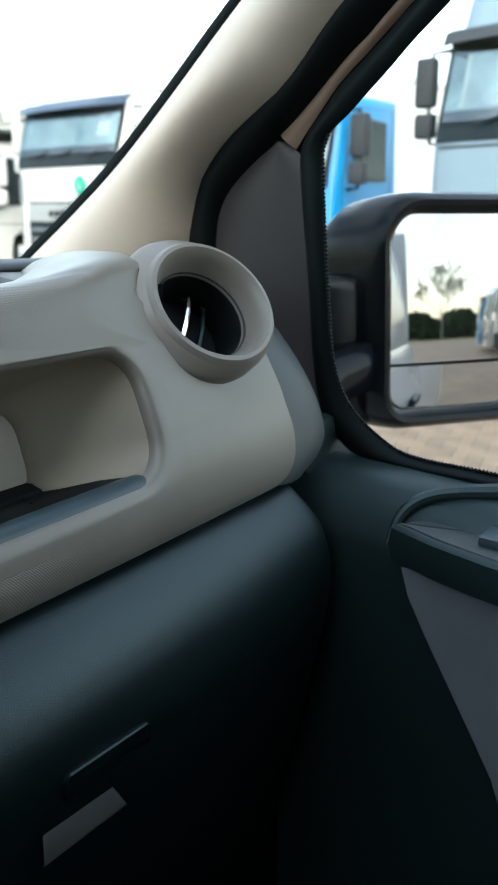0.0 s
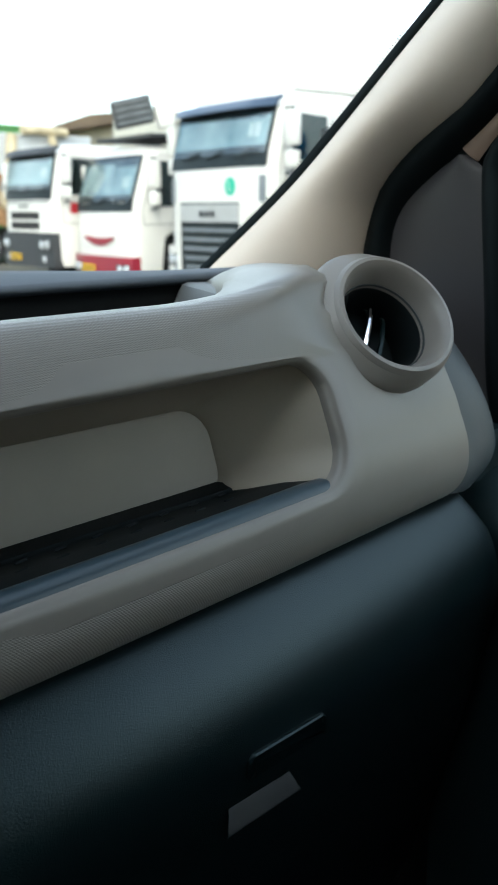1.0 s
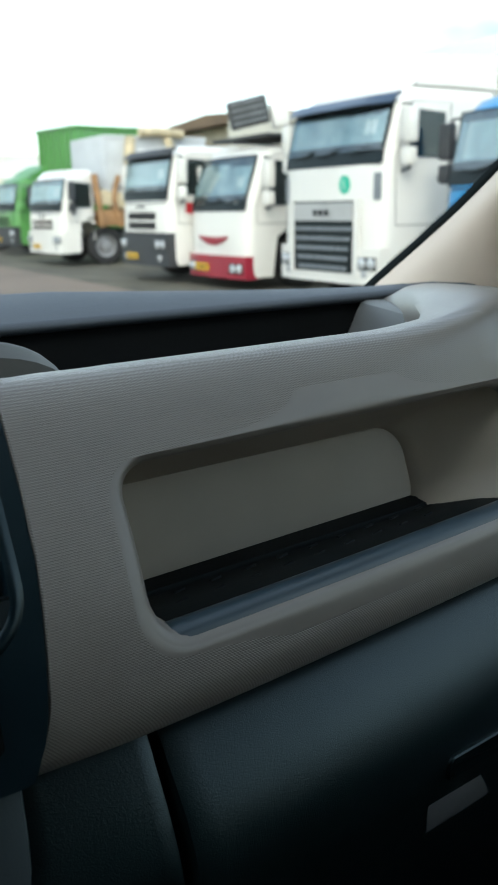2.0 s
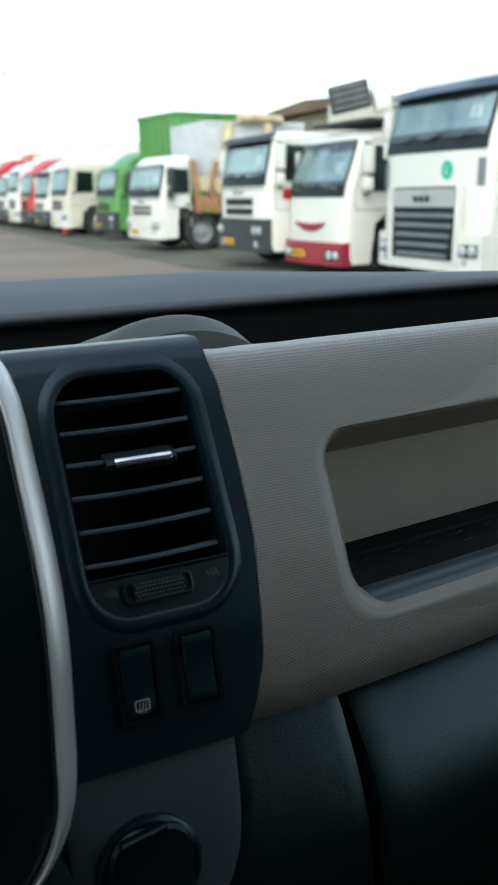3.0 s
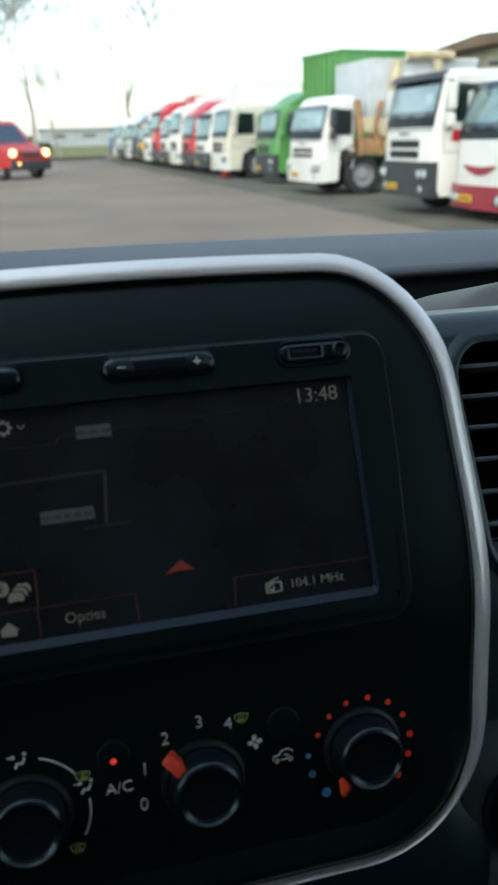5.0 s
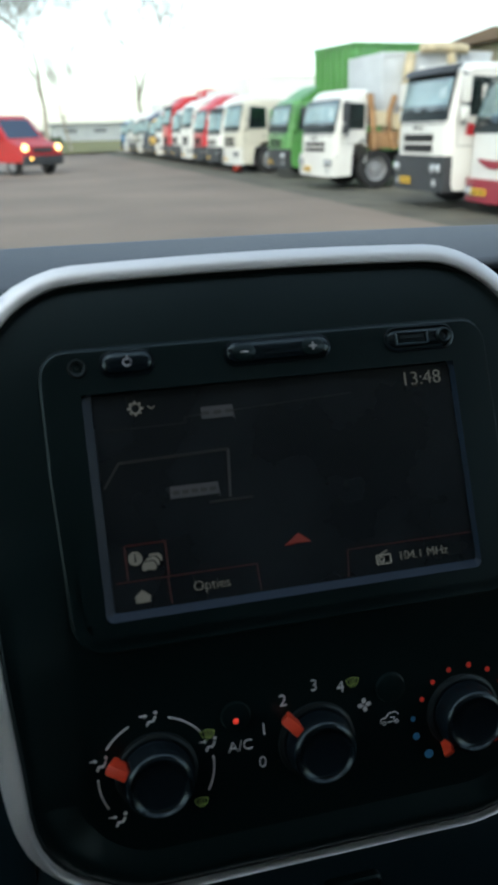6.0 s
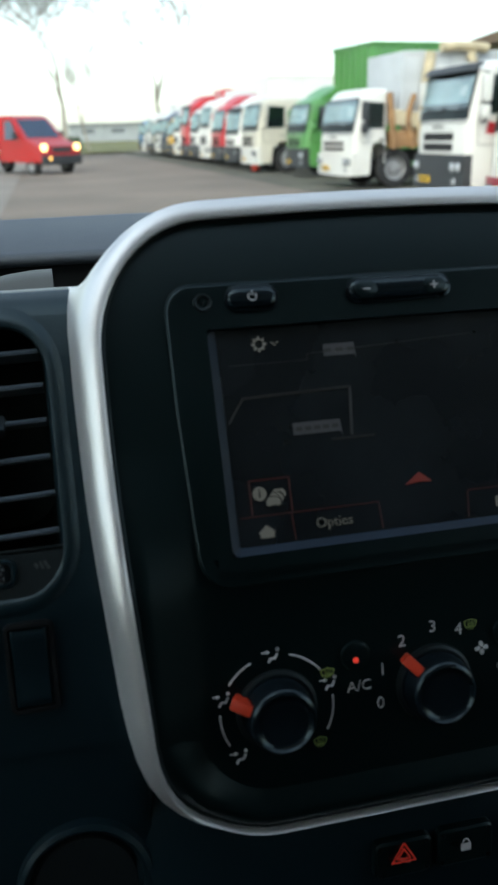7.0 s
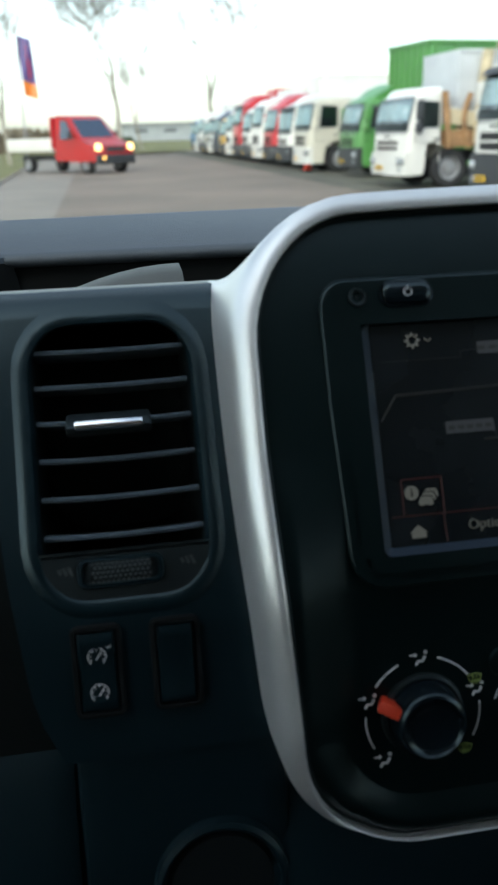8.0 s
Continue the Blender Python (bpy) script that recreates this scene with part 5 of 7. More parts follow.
cover = []
for p, q in zip(POST[::-1], along(outer_edge[:44], 46)):
    cover.append([p + Vector((0.006, 0.004, 0)), p.lerp(q, 0.5) + Vector((0.012, 0, 0)), q + Vector((0.008, -0.004, 0))])
part("frame_backing", loft(cover, cyclic=False), RUBBER, door)
part("corner_filler", box_bm((0.07, 0.16, 0.10), pose(0.833, 0.185, 1.292), 0.008, 2), DOOR_GRAIN, door)

# inner door panel: ledge, dark body, armrest and pale insert
prof = []
for y in np.linspace(0.125, -0.75, 60):
    k = max(0.0, (y - 0.02) / 0.105)
    xin = 0.782 - 0.020 * k**2
    zt = 1.302
    prof.append([Vector((0.850, y, 1.306)), Vector((0.838, y, 1.3075)), Vector((0.815, y, zt)), Vector((xin + 0.020, y, zt - 0.010 - 0.004 * k)), Vector((xin + 0.006, y, zt - 0.026 - 0.006 * k)), Vector((xin, y, zt - 0.050)), Vector((xin + 0.002, y, zt - 0.10)), Vector((xin + 0.012, y, 1.10)), Vector((xin + 0.02, y, 0.85)), Vector((xin + 0.02, y, 0.65))])
part("inner_panel", loft(prof, cyclic=False), DOOR_GRAIN, door, "black grained inner panel")
rest = dense([tuple(v)[:2] for v in curved([(*q, 0.0) for q in [(0.772, 0.002), (0.790, -0.004), (0.806, -0.022), (0.822, -0.055), (0.832, -0.10), (0.836, -0.20), (0.836, -0.60), (0.735, -0.60), (0.742, -0.25), (0.752, -0.10), (0.760, -0.04)][::-1]], 60)], 0.02)
part("armrest", loft([[Vector((x, y, z)) for x, y in grow(rest, g)] for g, z in ((-0.012, 1.248), (-0.003, 1.252), (0.0, 1.266), (-0.0015, 1.2795), (-0.005, 1.2825), (-0.010, 1.2830))], cap1=True), DOOR_GRAIN, door, "black armrest")
part("armrest_top", loft([[Vector((x, y, z)) for x, y in grow(rest, g)] for g, z in ((-0.0065, 1.2822), (-0.0075, 1.2840), (-0.011, 1.2842))], cap1=True), GREY_TRIM, door, "grey armrest top")
step = curved(((0.780, 0.006, 1.262), (0.793, 0.002, 1.286), (0.808, -0.014, 1.300), (0.826, -0.050, 1.307), (0.840, -0.10, 1.309), (0.844, -0.3, 1.309), (0.844, -0.6, 1.309)), 120)
part("armrest_edge", tube(step, [0.0045 + 0.0030 * min(1.0, k / 20) for k in range(len(step))], 10), DOOR_GRAIN, door)
part("window_switch", box_bm((0.030, 0.045, 0.008), pose(0.792, -0.092, 1.2875, 0, 0, 8), 0.003, 2), MAT_BLUE, door, "window switch")
ins = dense([(-0.016, 1.244), (-0.0925, 1.238), (-0.30, 1.222), (-0.30, 0.98), (-0.135, 1.03), (-0.107, 1.10), (-0.072, 1.154), (-0.042, 1.20)], 0.02)
part("door_insert", loft([[Vector((x, y, z)) for y, z in grow(ins, g)] for g, x in ((0.0, 0.800), (0.0, 0.7765), (0.002, 0.7745), (0.008, 0.7735))], cap1=True), material("slate_grey_insert", (0.15, 0.16, 0.175), 0.6, vary=0.1, vary_scale=10, grain=0.3, grain_scale=900), door, "slate grey insert")


def wall(name, size, place, mat, label, bevel=0.01):
    return solid(name, box_bm(size, pose(*place), bevel, 1), mat, label, "van body", kind="structure", smooth=False)


wall("cab_roof", (1.66, 0.95, 0.04), (0, -0.73, 1.99), HEADLINER, "pale fabric cab headliner above the seats")
wall("cab_floor", (1.70, 1.70, 0.04), (0, -0.20, 0.62), RUBBER, "black rubber cab floor below the dashboard")
# unseen, darkened so little light returns to the console from behind
wall("bulkhead", (1.70, 0.04, 1.42), (0, -1.20, 1.30), material("dark_bulkhead", (0.03, 0.032, 0.035), 0.9, vary=0.15, vary_scale=12), "dark grey bulkhead panel behind the seats")
wall("left_side_lower", (0.05, 1.75, 0.66), (-0.875, -0.33, 0.97), DARK, "dark grey lower driver side panel")
wall("right_side_lower", (0.03, 1.75, 0.66), (0.885, -0.33, 0.95), DARK, "dark grey lower passenger side panel")
wall("right_corner", (0.14, 0.40, 0.62), (0.80, 0.32, 0.98), BLACK, "black footwell corner under the dashboard")
# out of view, made this wide to hold back light from the left
wall("left_side_rear", (0.05, 0.58, 0.72), (-0.85, -0.91, 1.64), PILLAR, "cream unseen wall narrowing the light from the driver window")
wall("right_side_rear", (0.05, 0.35, 0.72), (0.85, -1.02, 1.64), PILLAR, "cream door post behind the passenger window")
# out of view, raised to keep low light off the console
wall("left_sill", (0.05, 0.84, 0.14), (-0.86, -0.20, 1.37), DARK, "dark unseen strip raised to cut light from the driver window")
dw = solid("driver_window", box_bm((0.004, 0.84, 0.56), pose(-0.85, -0.20, 1.70), 0, 1), GLASS, "clear driver door window", "window", kind="structure")
dw.visible_shadow = False
wall("bonnet", (1.60, 0.75, 0.06), (0, 0.95, 1.13), material("white_van_paint", (0.72, 0.73, 0.74), 0.3, vary=0.04, vary_scale=3, coat=0.5), "white van bonnet ahead of the windscreen")
WHITE_VAN = bpy.data.materials["white_van_paint"]
wall("footwell_front", (1.70, 0.05, 0.75), (0, 0.45, 0.98), BLACK, "black footwell wall under the dashboard")

screen_rows = []
for p in FRIT:
    screen_rows.append([Vector((x, p.y + 0.10 * (1 - (x / p.x) ** 2) + 0.012, p.z + 0.012)) for x in np.linspace(-p.x - 0.01, p.x + 0.01, 24)])
windscreen = solid("windscreen", loft(screen_rows, cyclic=False), GLASS, "clear sloping windscreen over the dashboard", "windscreen", kind="structure")
windscreen.visible_shadow = False
header = []
for x in np.linspace(-0.80, 0.80, 20):
    header.append([Vector((x, -0.18 - 0.09 * (x / 0.8) ** 2, 1.945)), Vector((x, -0.21 - 0.09 * (x / 0.8) ** 2, 1.945)), Vector((x, -0.30, 1.97)), Vector((x, -0.32, 2.01)), Vector((x, -0.22, 2.01))])
solid("windscreen_header", loft(header, cyclic=False), HEADLINER, "pale header trim above the windscreen", "trim", kind="structure")
pane = bmesh.new()
loft([[Vector((side_x(z) + 0.006, y, z)) for y in np.linspace(0.16, -0.86, 4)] for z in (1.29, 1.55, 1.88)], cyclic=False, bm=pane)
dg = solid("door_window", pane, GLASS, "clear passenger door window", "window", kind="structure")
dg.visible_shadow = False
body_side = []
for y in np.linspace(0.75, -3.4, 30):
    body_side.append([Vector((0.885, y, 1.298)), Vector((0.905, y, 1.29)), Vector((0.935, y, 1.24)), Vector((0.952, y, 1.0)), Vector((0.950, y, 0.6)), Vector((0.93, y, 0.40))])
solid("van_side", loft(body_side, cyclic=False), WHITE_VAN, "white outer side of the van below the window", "van body", kind="structure")
left_side = [[Vector((-p.x, p.y, p.z)) for p in row] for row in body_side]
solid("van_left_side", loft(left_side, cyclic=False), WHITE_VAN, "white driver side of the van below the window", "van body", kind="structure")
half = ((0.900, 1.29), (0.888, 1.5), (0.862, 1.80), (0.80, 1.98), (0.6, 2.05))
arch = [*half, (0.0, 2.07), *((-x, z) for x, z in half[::-1])]
body_up = [[Vector((x, y, z)) for x, z in arch] for y in np.linspace(-0.95, -3.4, 12)]
solid("van_rear_body", loft(body_up, cyclic=False), WHITE_VAN, "white upper body of the load bay", "van body", kind="structure")
wall("van_back", (1.80, 0.05, 1.62), (0, -3.40, 1.22), WHITE_VAN, "white rear doors of the van")
wall("van_nose", (1.74, 0.05, 0.75), (0, 1.33, 0.79), WHITE_VAN, "white front of the van")
wall("van_nose_side", (0.05, 0.62, 0.78), (0.86, 1.02, 0.78), WHITE_VAN, "white front wing of the van")
wall("van_nose_side", (0.05, 0.62, 0.78), (-0.86, 1.02, 0.78), WHITE_VAN, "white front wing of the van")
wall("cab_outer_roof", (1.60, 0.80, 0.03), (0, -0.70, 2.04), WHITE_VAN, "white cab roof of the van")
hd = solid("outer_pull", box_bm((0.03, 0.16, 0.035), pose(0.965, -0.78, 1.08), 0.012, 2), DARK, "black outer door handle on white paint", "door handle")

# ---- door mirror ----
MN = Vector((-0.50, -0.863, 0.085)).normalized()
mx = Vector((0.866, -0.5, 0)).normalized()
mx = (mx - MN * mx.dot(MN)).normalized()
my = MN.cross(mx).normalized()
mir_m = Matrix((mx, my, MN)).transposed().to_4x4()
mir_m.translation = Vector((1.153, 0.134, 1.412))
door_mirror = thing("door_mirror", mir_m, "black door mirror with a large and a small glass", "mirror")
HOUSING = material("black_gloss_plastic", (0.0025, 0.0038, 0.0055), 0.20, vary=0.1, vary_scale=15, spec=0.16, bump=0.03, grain_scale=900)
# local: x across (0 at the middle of the glass), y up
hx0, hx1, hy0, hy1 = -0.117, 0.117, -0.131, 0.119
house = []
for g, h, sh in ((-0.012, -0.020, 0), (-0.0105, -0.004, 0), (-0.004, 0.004, 0), (0.002, 0.005, 0), (0.008, -0.002, 0), (0.0125, -0.020, -0.004), (0.014, -0.050, -0.012), (0.010, -0.080, -0.03), (-0.010, -0.105, -0.05), (-0.045, -0.120, -0.06)):
    o = dense(rrect(hx0, hx1, hy0, hy1, (0.05, 0.045, 0.05, 0.035), 8), 0.012)
    house.append([mir_m @ Vector((x + (sh if x < 0 else 0), y, h)) for x, y in grow(o, g)])
part("mirror_housing", loft(house, cap1=True), HOUSING, door_mirror, "glossy black housing")
gl_top = dense(rrect(-0.104, 0.104, -0.0645, 0.1065, (0.004, 0.034, 0.034, 0.004), 8), 0.012)
gl_low = dense(rrect(-0.104, 0.104, -0.119, -0.068, (0.034, 0.004, 0.004, 0.028), 8), 0.012)


def curved_glass(o, h, tilt, bow):
    c = (sum(p[0] for p in o) / len(o), sum(p[1] for p in o) / len(o))
    loops = []
    for f in (1.0, 0.8, 0.6, 0.4, 0.2, 0.06):
        loops.append([mir_m @ Vector((c[0] + (x - c[0]) * f, c[1] + (y - c[1]) * f, h - bow * (((x - c[0]) * f) ** 2 + ((y - c[1]) * f) ** 2) - tilt * (y - c[1]) * f)) for x, y in o])
    return loft(loops, cap1=True)


part("mirror_glass", curved_glass(gl_top, -0.010, 0.0, 0.10), MIRROR, door_mirror, "large mirror glass")
part("wide_mirror_glass", curved_glass(gl_low, -0.009, -0.07, 0.5), MIRROR, door_mirror, "small curved wide-angle glass")
part("mirror_backing", plate(grow(dense(rrect(hx0, hx1, hy0, hy1, (0.05, 0.045, 0.05, 0.035), 8), 0.012), -0.009), mir_m @ Matrix.Translation((0, 0, -0.030)), 0.003), BLACK, door_mirror)
part("mirror_arm", tube([(0.875, 0.20, 1.30), (0.93, 0.215, 1.315), (0.99, 0.22, 1.335), (1.05, 0.215, 1.345)], (0.030, 0.032, 0.032, 0.03), 14, 0.7), HOUSING, door_mirror)
foot_m = mir_m @ Matrix.Translation((-0.150, -0.050, -0.072))
part("mirror_foot", box_bm((0.085, 0.185, 0.085), foot_m, 0.022, 4), HOUSING, door_mirror)

# ---- yard: ground, grass, pavers ----
GZ = 0.10


def paving(name):
    """Small herringbone clay pavers, weathered."""
    m = material(name, (0.235, 0.19, 0.145), 0.85, vary=0.2, vary_scale=0.6, bump=0.4, grain_scale=60)
    return m


YARD = paving("brick_yard")
nt = YARD.node_tree
brick = nt.nodes.new("ShaderNodeTexBrick")
brick.inputs["Scale"].default_value = 1.0
brick.inputs["Brick Width"].default_value, brick.inputs["Row Height"].default_value, brick.inputs["Mortar Size"].default_value = 0.18, 0.09, 0.005
brick.inputs["Color1"].default_value, brick.inputs["Color2"].default_value, brick.inputs["Mortar"].default_value = (0.235, 0.178, 0.130, 1), (0.180, 0.138, 0.103, 1), (0.085, 0.070, 0.055, 1)
tcn = [n for n in nt.nodes if n.bl_idname == "ShaderNodeTexCoord"][0]
rot = nt.nodes.new("ShaderNodeMapping")
rot.inputs["Rotation"].default_value = (0, 0, radians(45))
nt.links.new(tcn.outputs["Object"], rot.inputs[0])
nt.links.new(rot.outputs[0], brick.inputs["Vector"])
bs = nt.nodes["Principled BSDF"]
scl = [n for n in nt.nodes if n.bl_idname == "ShaderNodeVectorMath"][0]
nt.links.new(brick.outputs["Color"], scl.inputs[0])
ASPHALT = material("worn_asphalt", (0.164, 0.129, 0.101), 0.9, vary=0.25, vary_scale=0.25, bump=0.5, grain_scale=40)
CONCRETE = material("pale_concrete", (0.200, 0.174, 0.146), 0.9, vary=0.15, vary_scale=0.5, bump=0.3, grain_scale=40)
GRASS = material("rough_grass", (0.125, 0.122, 0.040), 0.95, vary=0.35, vary_scale=0.5, bump=0.8, grain_scale=12)
g = bmesh.new()
bmesh.ops.create_grid(g, x_segments=60, y_segments=60, size=900, matrix=pose(0, 0, GZ - 0.03))
solid("ground", g, GRASS, "rough winter grass reaching the horizon", "ground", kind="structure")


def sheet(name, pts, z, mat, label, cat="ground"):
    bm = bmesh.new()
    bm.faces.new([bm.verts.new((x, y, z)) for x, y in pts])
    bmesh.ops.triangulate(bm, faces=bm.faces[:])
    return solid(name, bm, mat, label, cat, kind="structure", smooth=False)


sheet("yard", ((-9, -60), (40, -60), (40, 4), (30, 20), (24, 100), (9.6, 100), (8.4, 82), (-4.9, 82), (-4.35, 51), (-3.8, 32), (-3.3, 14), (-9, 6)), GZ - 0.008, ASPHALT, "grey-brown worn yard surface between the trucks")
sheet("brick_yard", ((-8, -58), (25, -58), (25, 4.5), (6.1, 4.5), (6.1, 7.5), (-8, 7.5)), GZ - 0.004, YARD, "beige herringbone brick paving beside the van")
sheet("olive_ground_strip", ((6.2, 1.0), (30, 1.0), (24, 90), (6.9, 90), (6.6, 30)), GZ - 0.006, material("dark_olive_ground", (0.085, 0.078, 0.058), 0.95, vary=0.4, vary_scale=0.8, bump=0.6, grain_scale=30), "darker olive ground under the parked trucks")
sheet("concrete_strip", ((-3.3, 14), (-1.15, 14), (-1.4, 45), (-1.7, 82), (-4.9, 82), (-4.35, 51), (-3.8, 32)), GZ - 0.002, CONCRETE, "pale concrete strip along the grass")
kerb = loft([[Vector((x - 0.12, y, GZ - 0.03)), Vector((x - 0.12, y, GZ + 0.07)), Vector((x - 0.02, y, GZ + 0.07)), Vector((x, y, GZ + 0.05)), Vector((x, y, GZ - 0.03))] for x, y in ((-3.3, 14), (-3.8, 32), (-4.35, 51), (-4.9, 82))], True, True, True)
solid("kerb", kerb, CONCRETE, "low grey concrete kerb along the grass", "kerb", kind="structure", smooth=False)


# ---- trucks ----
def paint(name, color, coat=0.4):
    return material(name, color, 0.34, vary=0.06, vary_scale=1.2, coat=coat * 0.6)


P_WHITE = paint("white_truck_paint", (0.68, 0.665, 0.63))
P_CREAM = paint("cream_truck_paint", (0.55, 0.52, 0.44))
P_BLUE = paint("bright_blue_truck_paint", (0.006, 0.22, 0.50))
P_SILVER = paint("blue_grey_truck_paint", (0.24, 0.32, 0.38))
P_GREEN = paint("green_truck_paint", (0.085, 0.25, 0.065))
P_RED = paint("red_truck_paint", (0.50, 0.02, 0.03))
P_DARKRED = paint("dark_red_bumper", (0.28, 0.02, 0.04))
P_ORANGE = paint("orange_truck_paint", (0.75, 0.20, 0.03))
P_YELLOW = paint("yellow_truck_paint", (0.75, 0.42, 0.03))
P_NAVY = paint("navy_visor", (0.04, 0.065, 0.11))
BUMPER = material("grey_bumper_plastic", (0.036, 0.039, 0.043), 0.6, vary=0.15, vary_scale=3)
TYRE = material("tyre_rubber", (0.02, 0.02, 0.021), 0.85, vary=0.2, vary_scale=6)
RIM = material("grey_wheel_rim", (0.35, 0.35, 0.36), 0.45, metal=0.5, vary=0.15, vary_scale=6)
CAB_DARK = material("cab_interior", (0.12, 0.135, 0.145), 0.8, vary=0.3, vary_scale=3)
# daylight showing through the cabs is put into these two pale colours
CAB_PALE = material("pale_cab_daylight", (0.44, 0.48, 0.48), 0.8, vary=0.35, vary_scale=2.5)
CAB_DAYLIGHT = material("cab_daylight", (0.55, 0.55, 0.54), 0.9, vary=0.2, vary_scale=3)
CANVAS = material("white_trailer_skin", (0.64, 0.64, 0.62), 0.55, vary=0.06, vary_scale=0.8)
LAMP = material("headlight_lens", (0.42, 0.44, 0.46), 0.1, vary=0.2, vary_scale=12, coat=1.0)
RUSTY = material("rust_brown_steel", (0.30, 0.17, 0.08), 0.8, vary=0.35, vary_scale=4, bump=0.3, grain_scale=40)
PLATE_Y = material("yellow_plate", (0.75, 0.45, 0.03), 0.5, vary=0.05, vary_scale=20)
TRUCK_GLASS = pane_glass("truck_glass", (0.80, 0.89, 0.90), 0.01, 0.22)
GRILLE_GREY = material("slate_grille_bar", (0.17, 0.19, 0.21), 0.4, vary=0.1, vary_scale=5)
SIDE_GLASS = pane_glass("truck_side_glass", (0.42, 0.50, 0.49), 0.01, 0.07)
SILVER_PANEL = material("silver_grille_panel", (0.5, 0.5, 0.51), 0.35, metal=0.5, vary=0.08, vary_scale=6)


def wheel(parent, m, x, y, r=0.50, w=0.30):
    axle = m @ Matrix.Translation((x, y, r)) @ pose(0, 0, 0, 90)
    ty = part("wheel", lathe(((r * 0.60, -w / 2), (r * 0.92, -w / 2), (r, -w * 0.38), (r, w * 0.38), (r * 0.92, w / 2), (r * 0.60, w / 2)), axle, 28, cap1=False), TYRE, parent, "black tyre")
    part("rim", lathe(((r * 0.61, w / 2 - 0.01), (r * 0.56, w / 2 - 0.02), (r * 0.50, w * 0.1), (r * 0.30, w * 0.12), (r * 0.27, w * 0.42), (r * 0.1, w * 0.46)), axle, 24), RIM, ty, "grey rim")
    part("rim", lathe(((r * 0.1, -w * 0.46), (r * 0.27, -w * 0.42), (r * 0.30, -w * 0.12), (r * 0.50, -w * 0.1), (r * 0.56, -w / 2 + 0.02), (r * 0.61, -w / 2 + 0.01)), axle, 24, cap0=True, cap1=False), RIM, ty, "grey rim")


def slab(parent, name, m, c, size, mat, bevel=0.03, label="", seg=2):
    return part(name, box_bm(size, m @ Matrix.Translation(c), min(bevel, min(size) * 0.45), seg), mat, parent, label)


def truck(front, mid, label, body, *, roof=2.75, screen=(1.95, 2.70), floor=0.35, length=1.9, width=2.48, lower=None, bumper=BUMPER, bumper_top=0.95, visor=None, grille="bars", turn=0.0, boxed=None, box_size=(7.0, 2.5, 2.6), box_z=1.05, mirrors=None, rake=0.16, fairing=0.0, side_mark=None, detail=2, group="parked trucks", plate_on=True):
    """A lorry standing with its nose towards the lane: local x runs back from the nose, y across, z up from the ground."""
    m = Matrix.Translation((front, mid, GZ)) @ pose(0, 0, 0, 0, 0, turn)
    t = thing("truck", m, label, "truck", group)
    lower = lower or body
    s0, s1 = screen
    h = width / 2
    arch, door = min(1.0, length / 1.75), min(1.0, length / 1.4)
    # cab shell, cut by its side outline, lofted from one flank to the other
    outline = [(0.06, floor), (0.0, floor + 0.12), (0.0, bumper_top), (0.02, s0 - 0.30), (0.06, s0 - 0.02), (0.06 + rake, s1), (0.10 + rake, s1 + 0.06), (0.30 + rake, roof - 0.02), (0.5 + rake, roof), (length, roof), (length, floor + 0.35), (min(1.75, length * 0.97), floor + 0.30), (1.62 * arch, 1.05), (1.35 * arch, 1.16), (1.0 * arch, 1.12), (0.72 * arch, 0.92), (0.62 * arch, floor)]
    rows = []
    for f, pull in ((-1, 0.26), (-0.985, 0.18), (-0.95, 0.115), (-0.88, 0.068), (-0.7, 0.027), (-0.45, 0.007), (0, 0), (0.45, 0.007), (0.7, 0.027), (0.88, 0.068), (0.95, 0.115), (0.985, 0.18), (1, 0.26)):
        rows.append([m @ Vector((x + (pull * (1 - x / length) if x < 0.6 else 0) - (pull * 0.5 if x > length - 0.05 else 0), f * (h - 0.06 * max(0, z - s0)), z - (pull * 0.6 if z > s1 + 0.03 else 0))) for x, z in outline])
    cab = part("cab", loft(rows, True, True, True), body, t, sharp=30)

    def front_x(z):
        return float(np.interp(z, [0.3, s0 - 0.30, s0 - 0.02, s1], [0.0, 0.02, 0.06, 0.06 + rake]))

    def front_piece(y0, y1, z0, z1, d0, bow=0.08, n=9, nz=5, thick=0.03):
        loops = []
        for z in np.linspace(z0, z1, nz):
            row = [m @ Vector((front_x(z) - d0 + bow * (abs(y) / h) ** 3, y, z)) for y in np.linspace(y0, y1, n)]
            back = [m @ Vector((front_x(z) - d0 + thick + bow * (abs(y) / h) ** 3, y, z)) for y in np.linspace(y1, y0, n)]
            loops.append(row + back)
        return loft(loops, True, True, True)

    wy = h - 0.13
    part("screen_surround", front_piece(-wy - 0.05, wy + 0.05, s0 - 0.18, s1 + 0.03, 0.010, thick=0.02), BLACK, cab)
    part("cab_interior", front_piece(-wy, wy, s0, s1, 0.012, thick=0.003), CAB_PALE, cab)
    part("windscreen", front_piece(-wy, wy, s0, s1, 0.020, thick=0.004), TRUCK_GLASS, cab, "reflecting windscreen")
    if detail > 1:
        # pale patch added behind the glass for sky seen through the cab
        part("daylight_patch", front_piece(-wy * 0.25, wy * 0.85, s0 + 0.12, s1 - 0.10, 0.0145, thick=0.002), CAB_DAYLIGHT, cab, "pale patch for daylight through the cab")
        part("cab_dashboard", front_piece(-wy, wy, s0 - 0.02, s0 + 0.10, 0.0165, thick=0.002), BLACK, cab)
        part("windscreen_card", front_piece(-wy * 0.86, -wy * 0.66, s0 + 0.22, s0 + 0.40, 0.0155, thick=0.001), CANVAS, cab, "white card behind the glass")
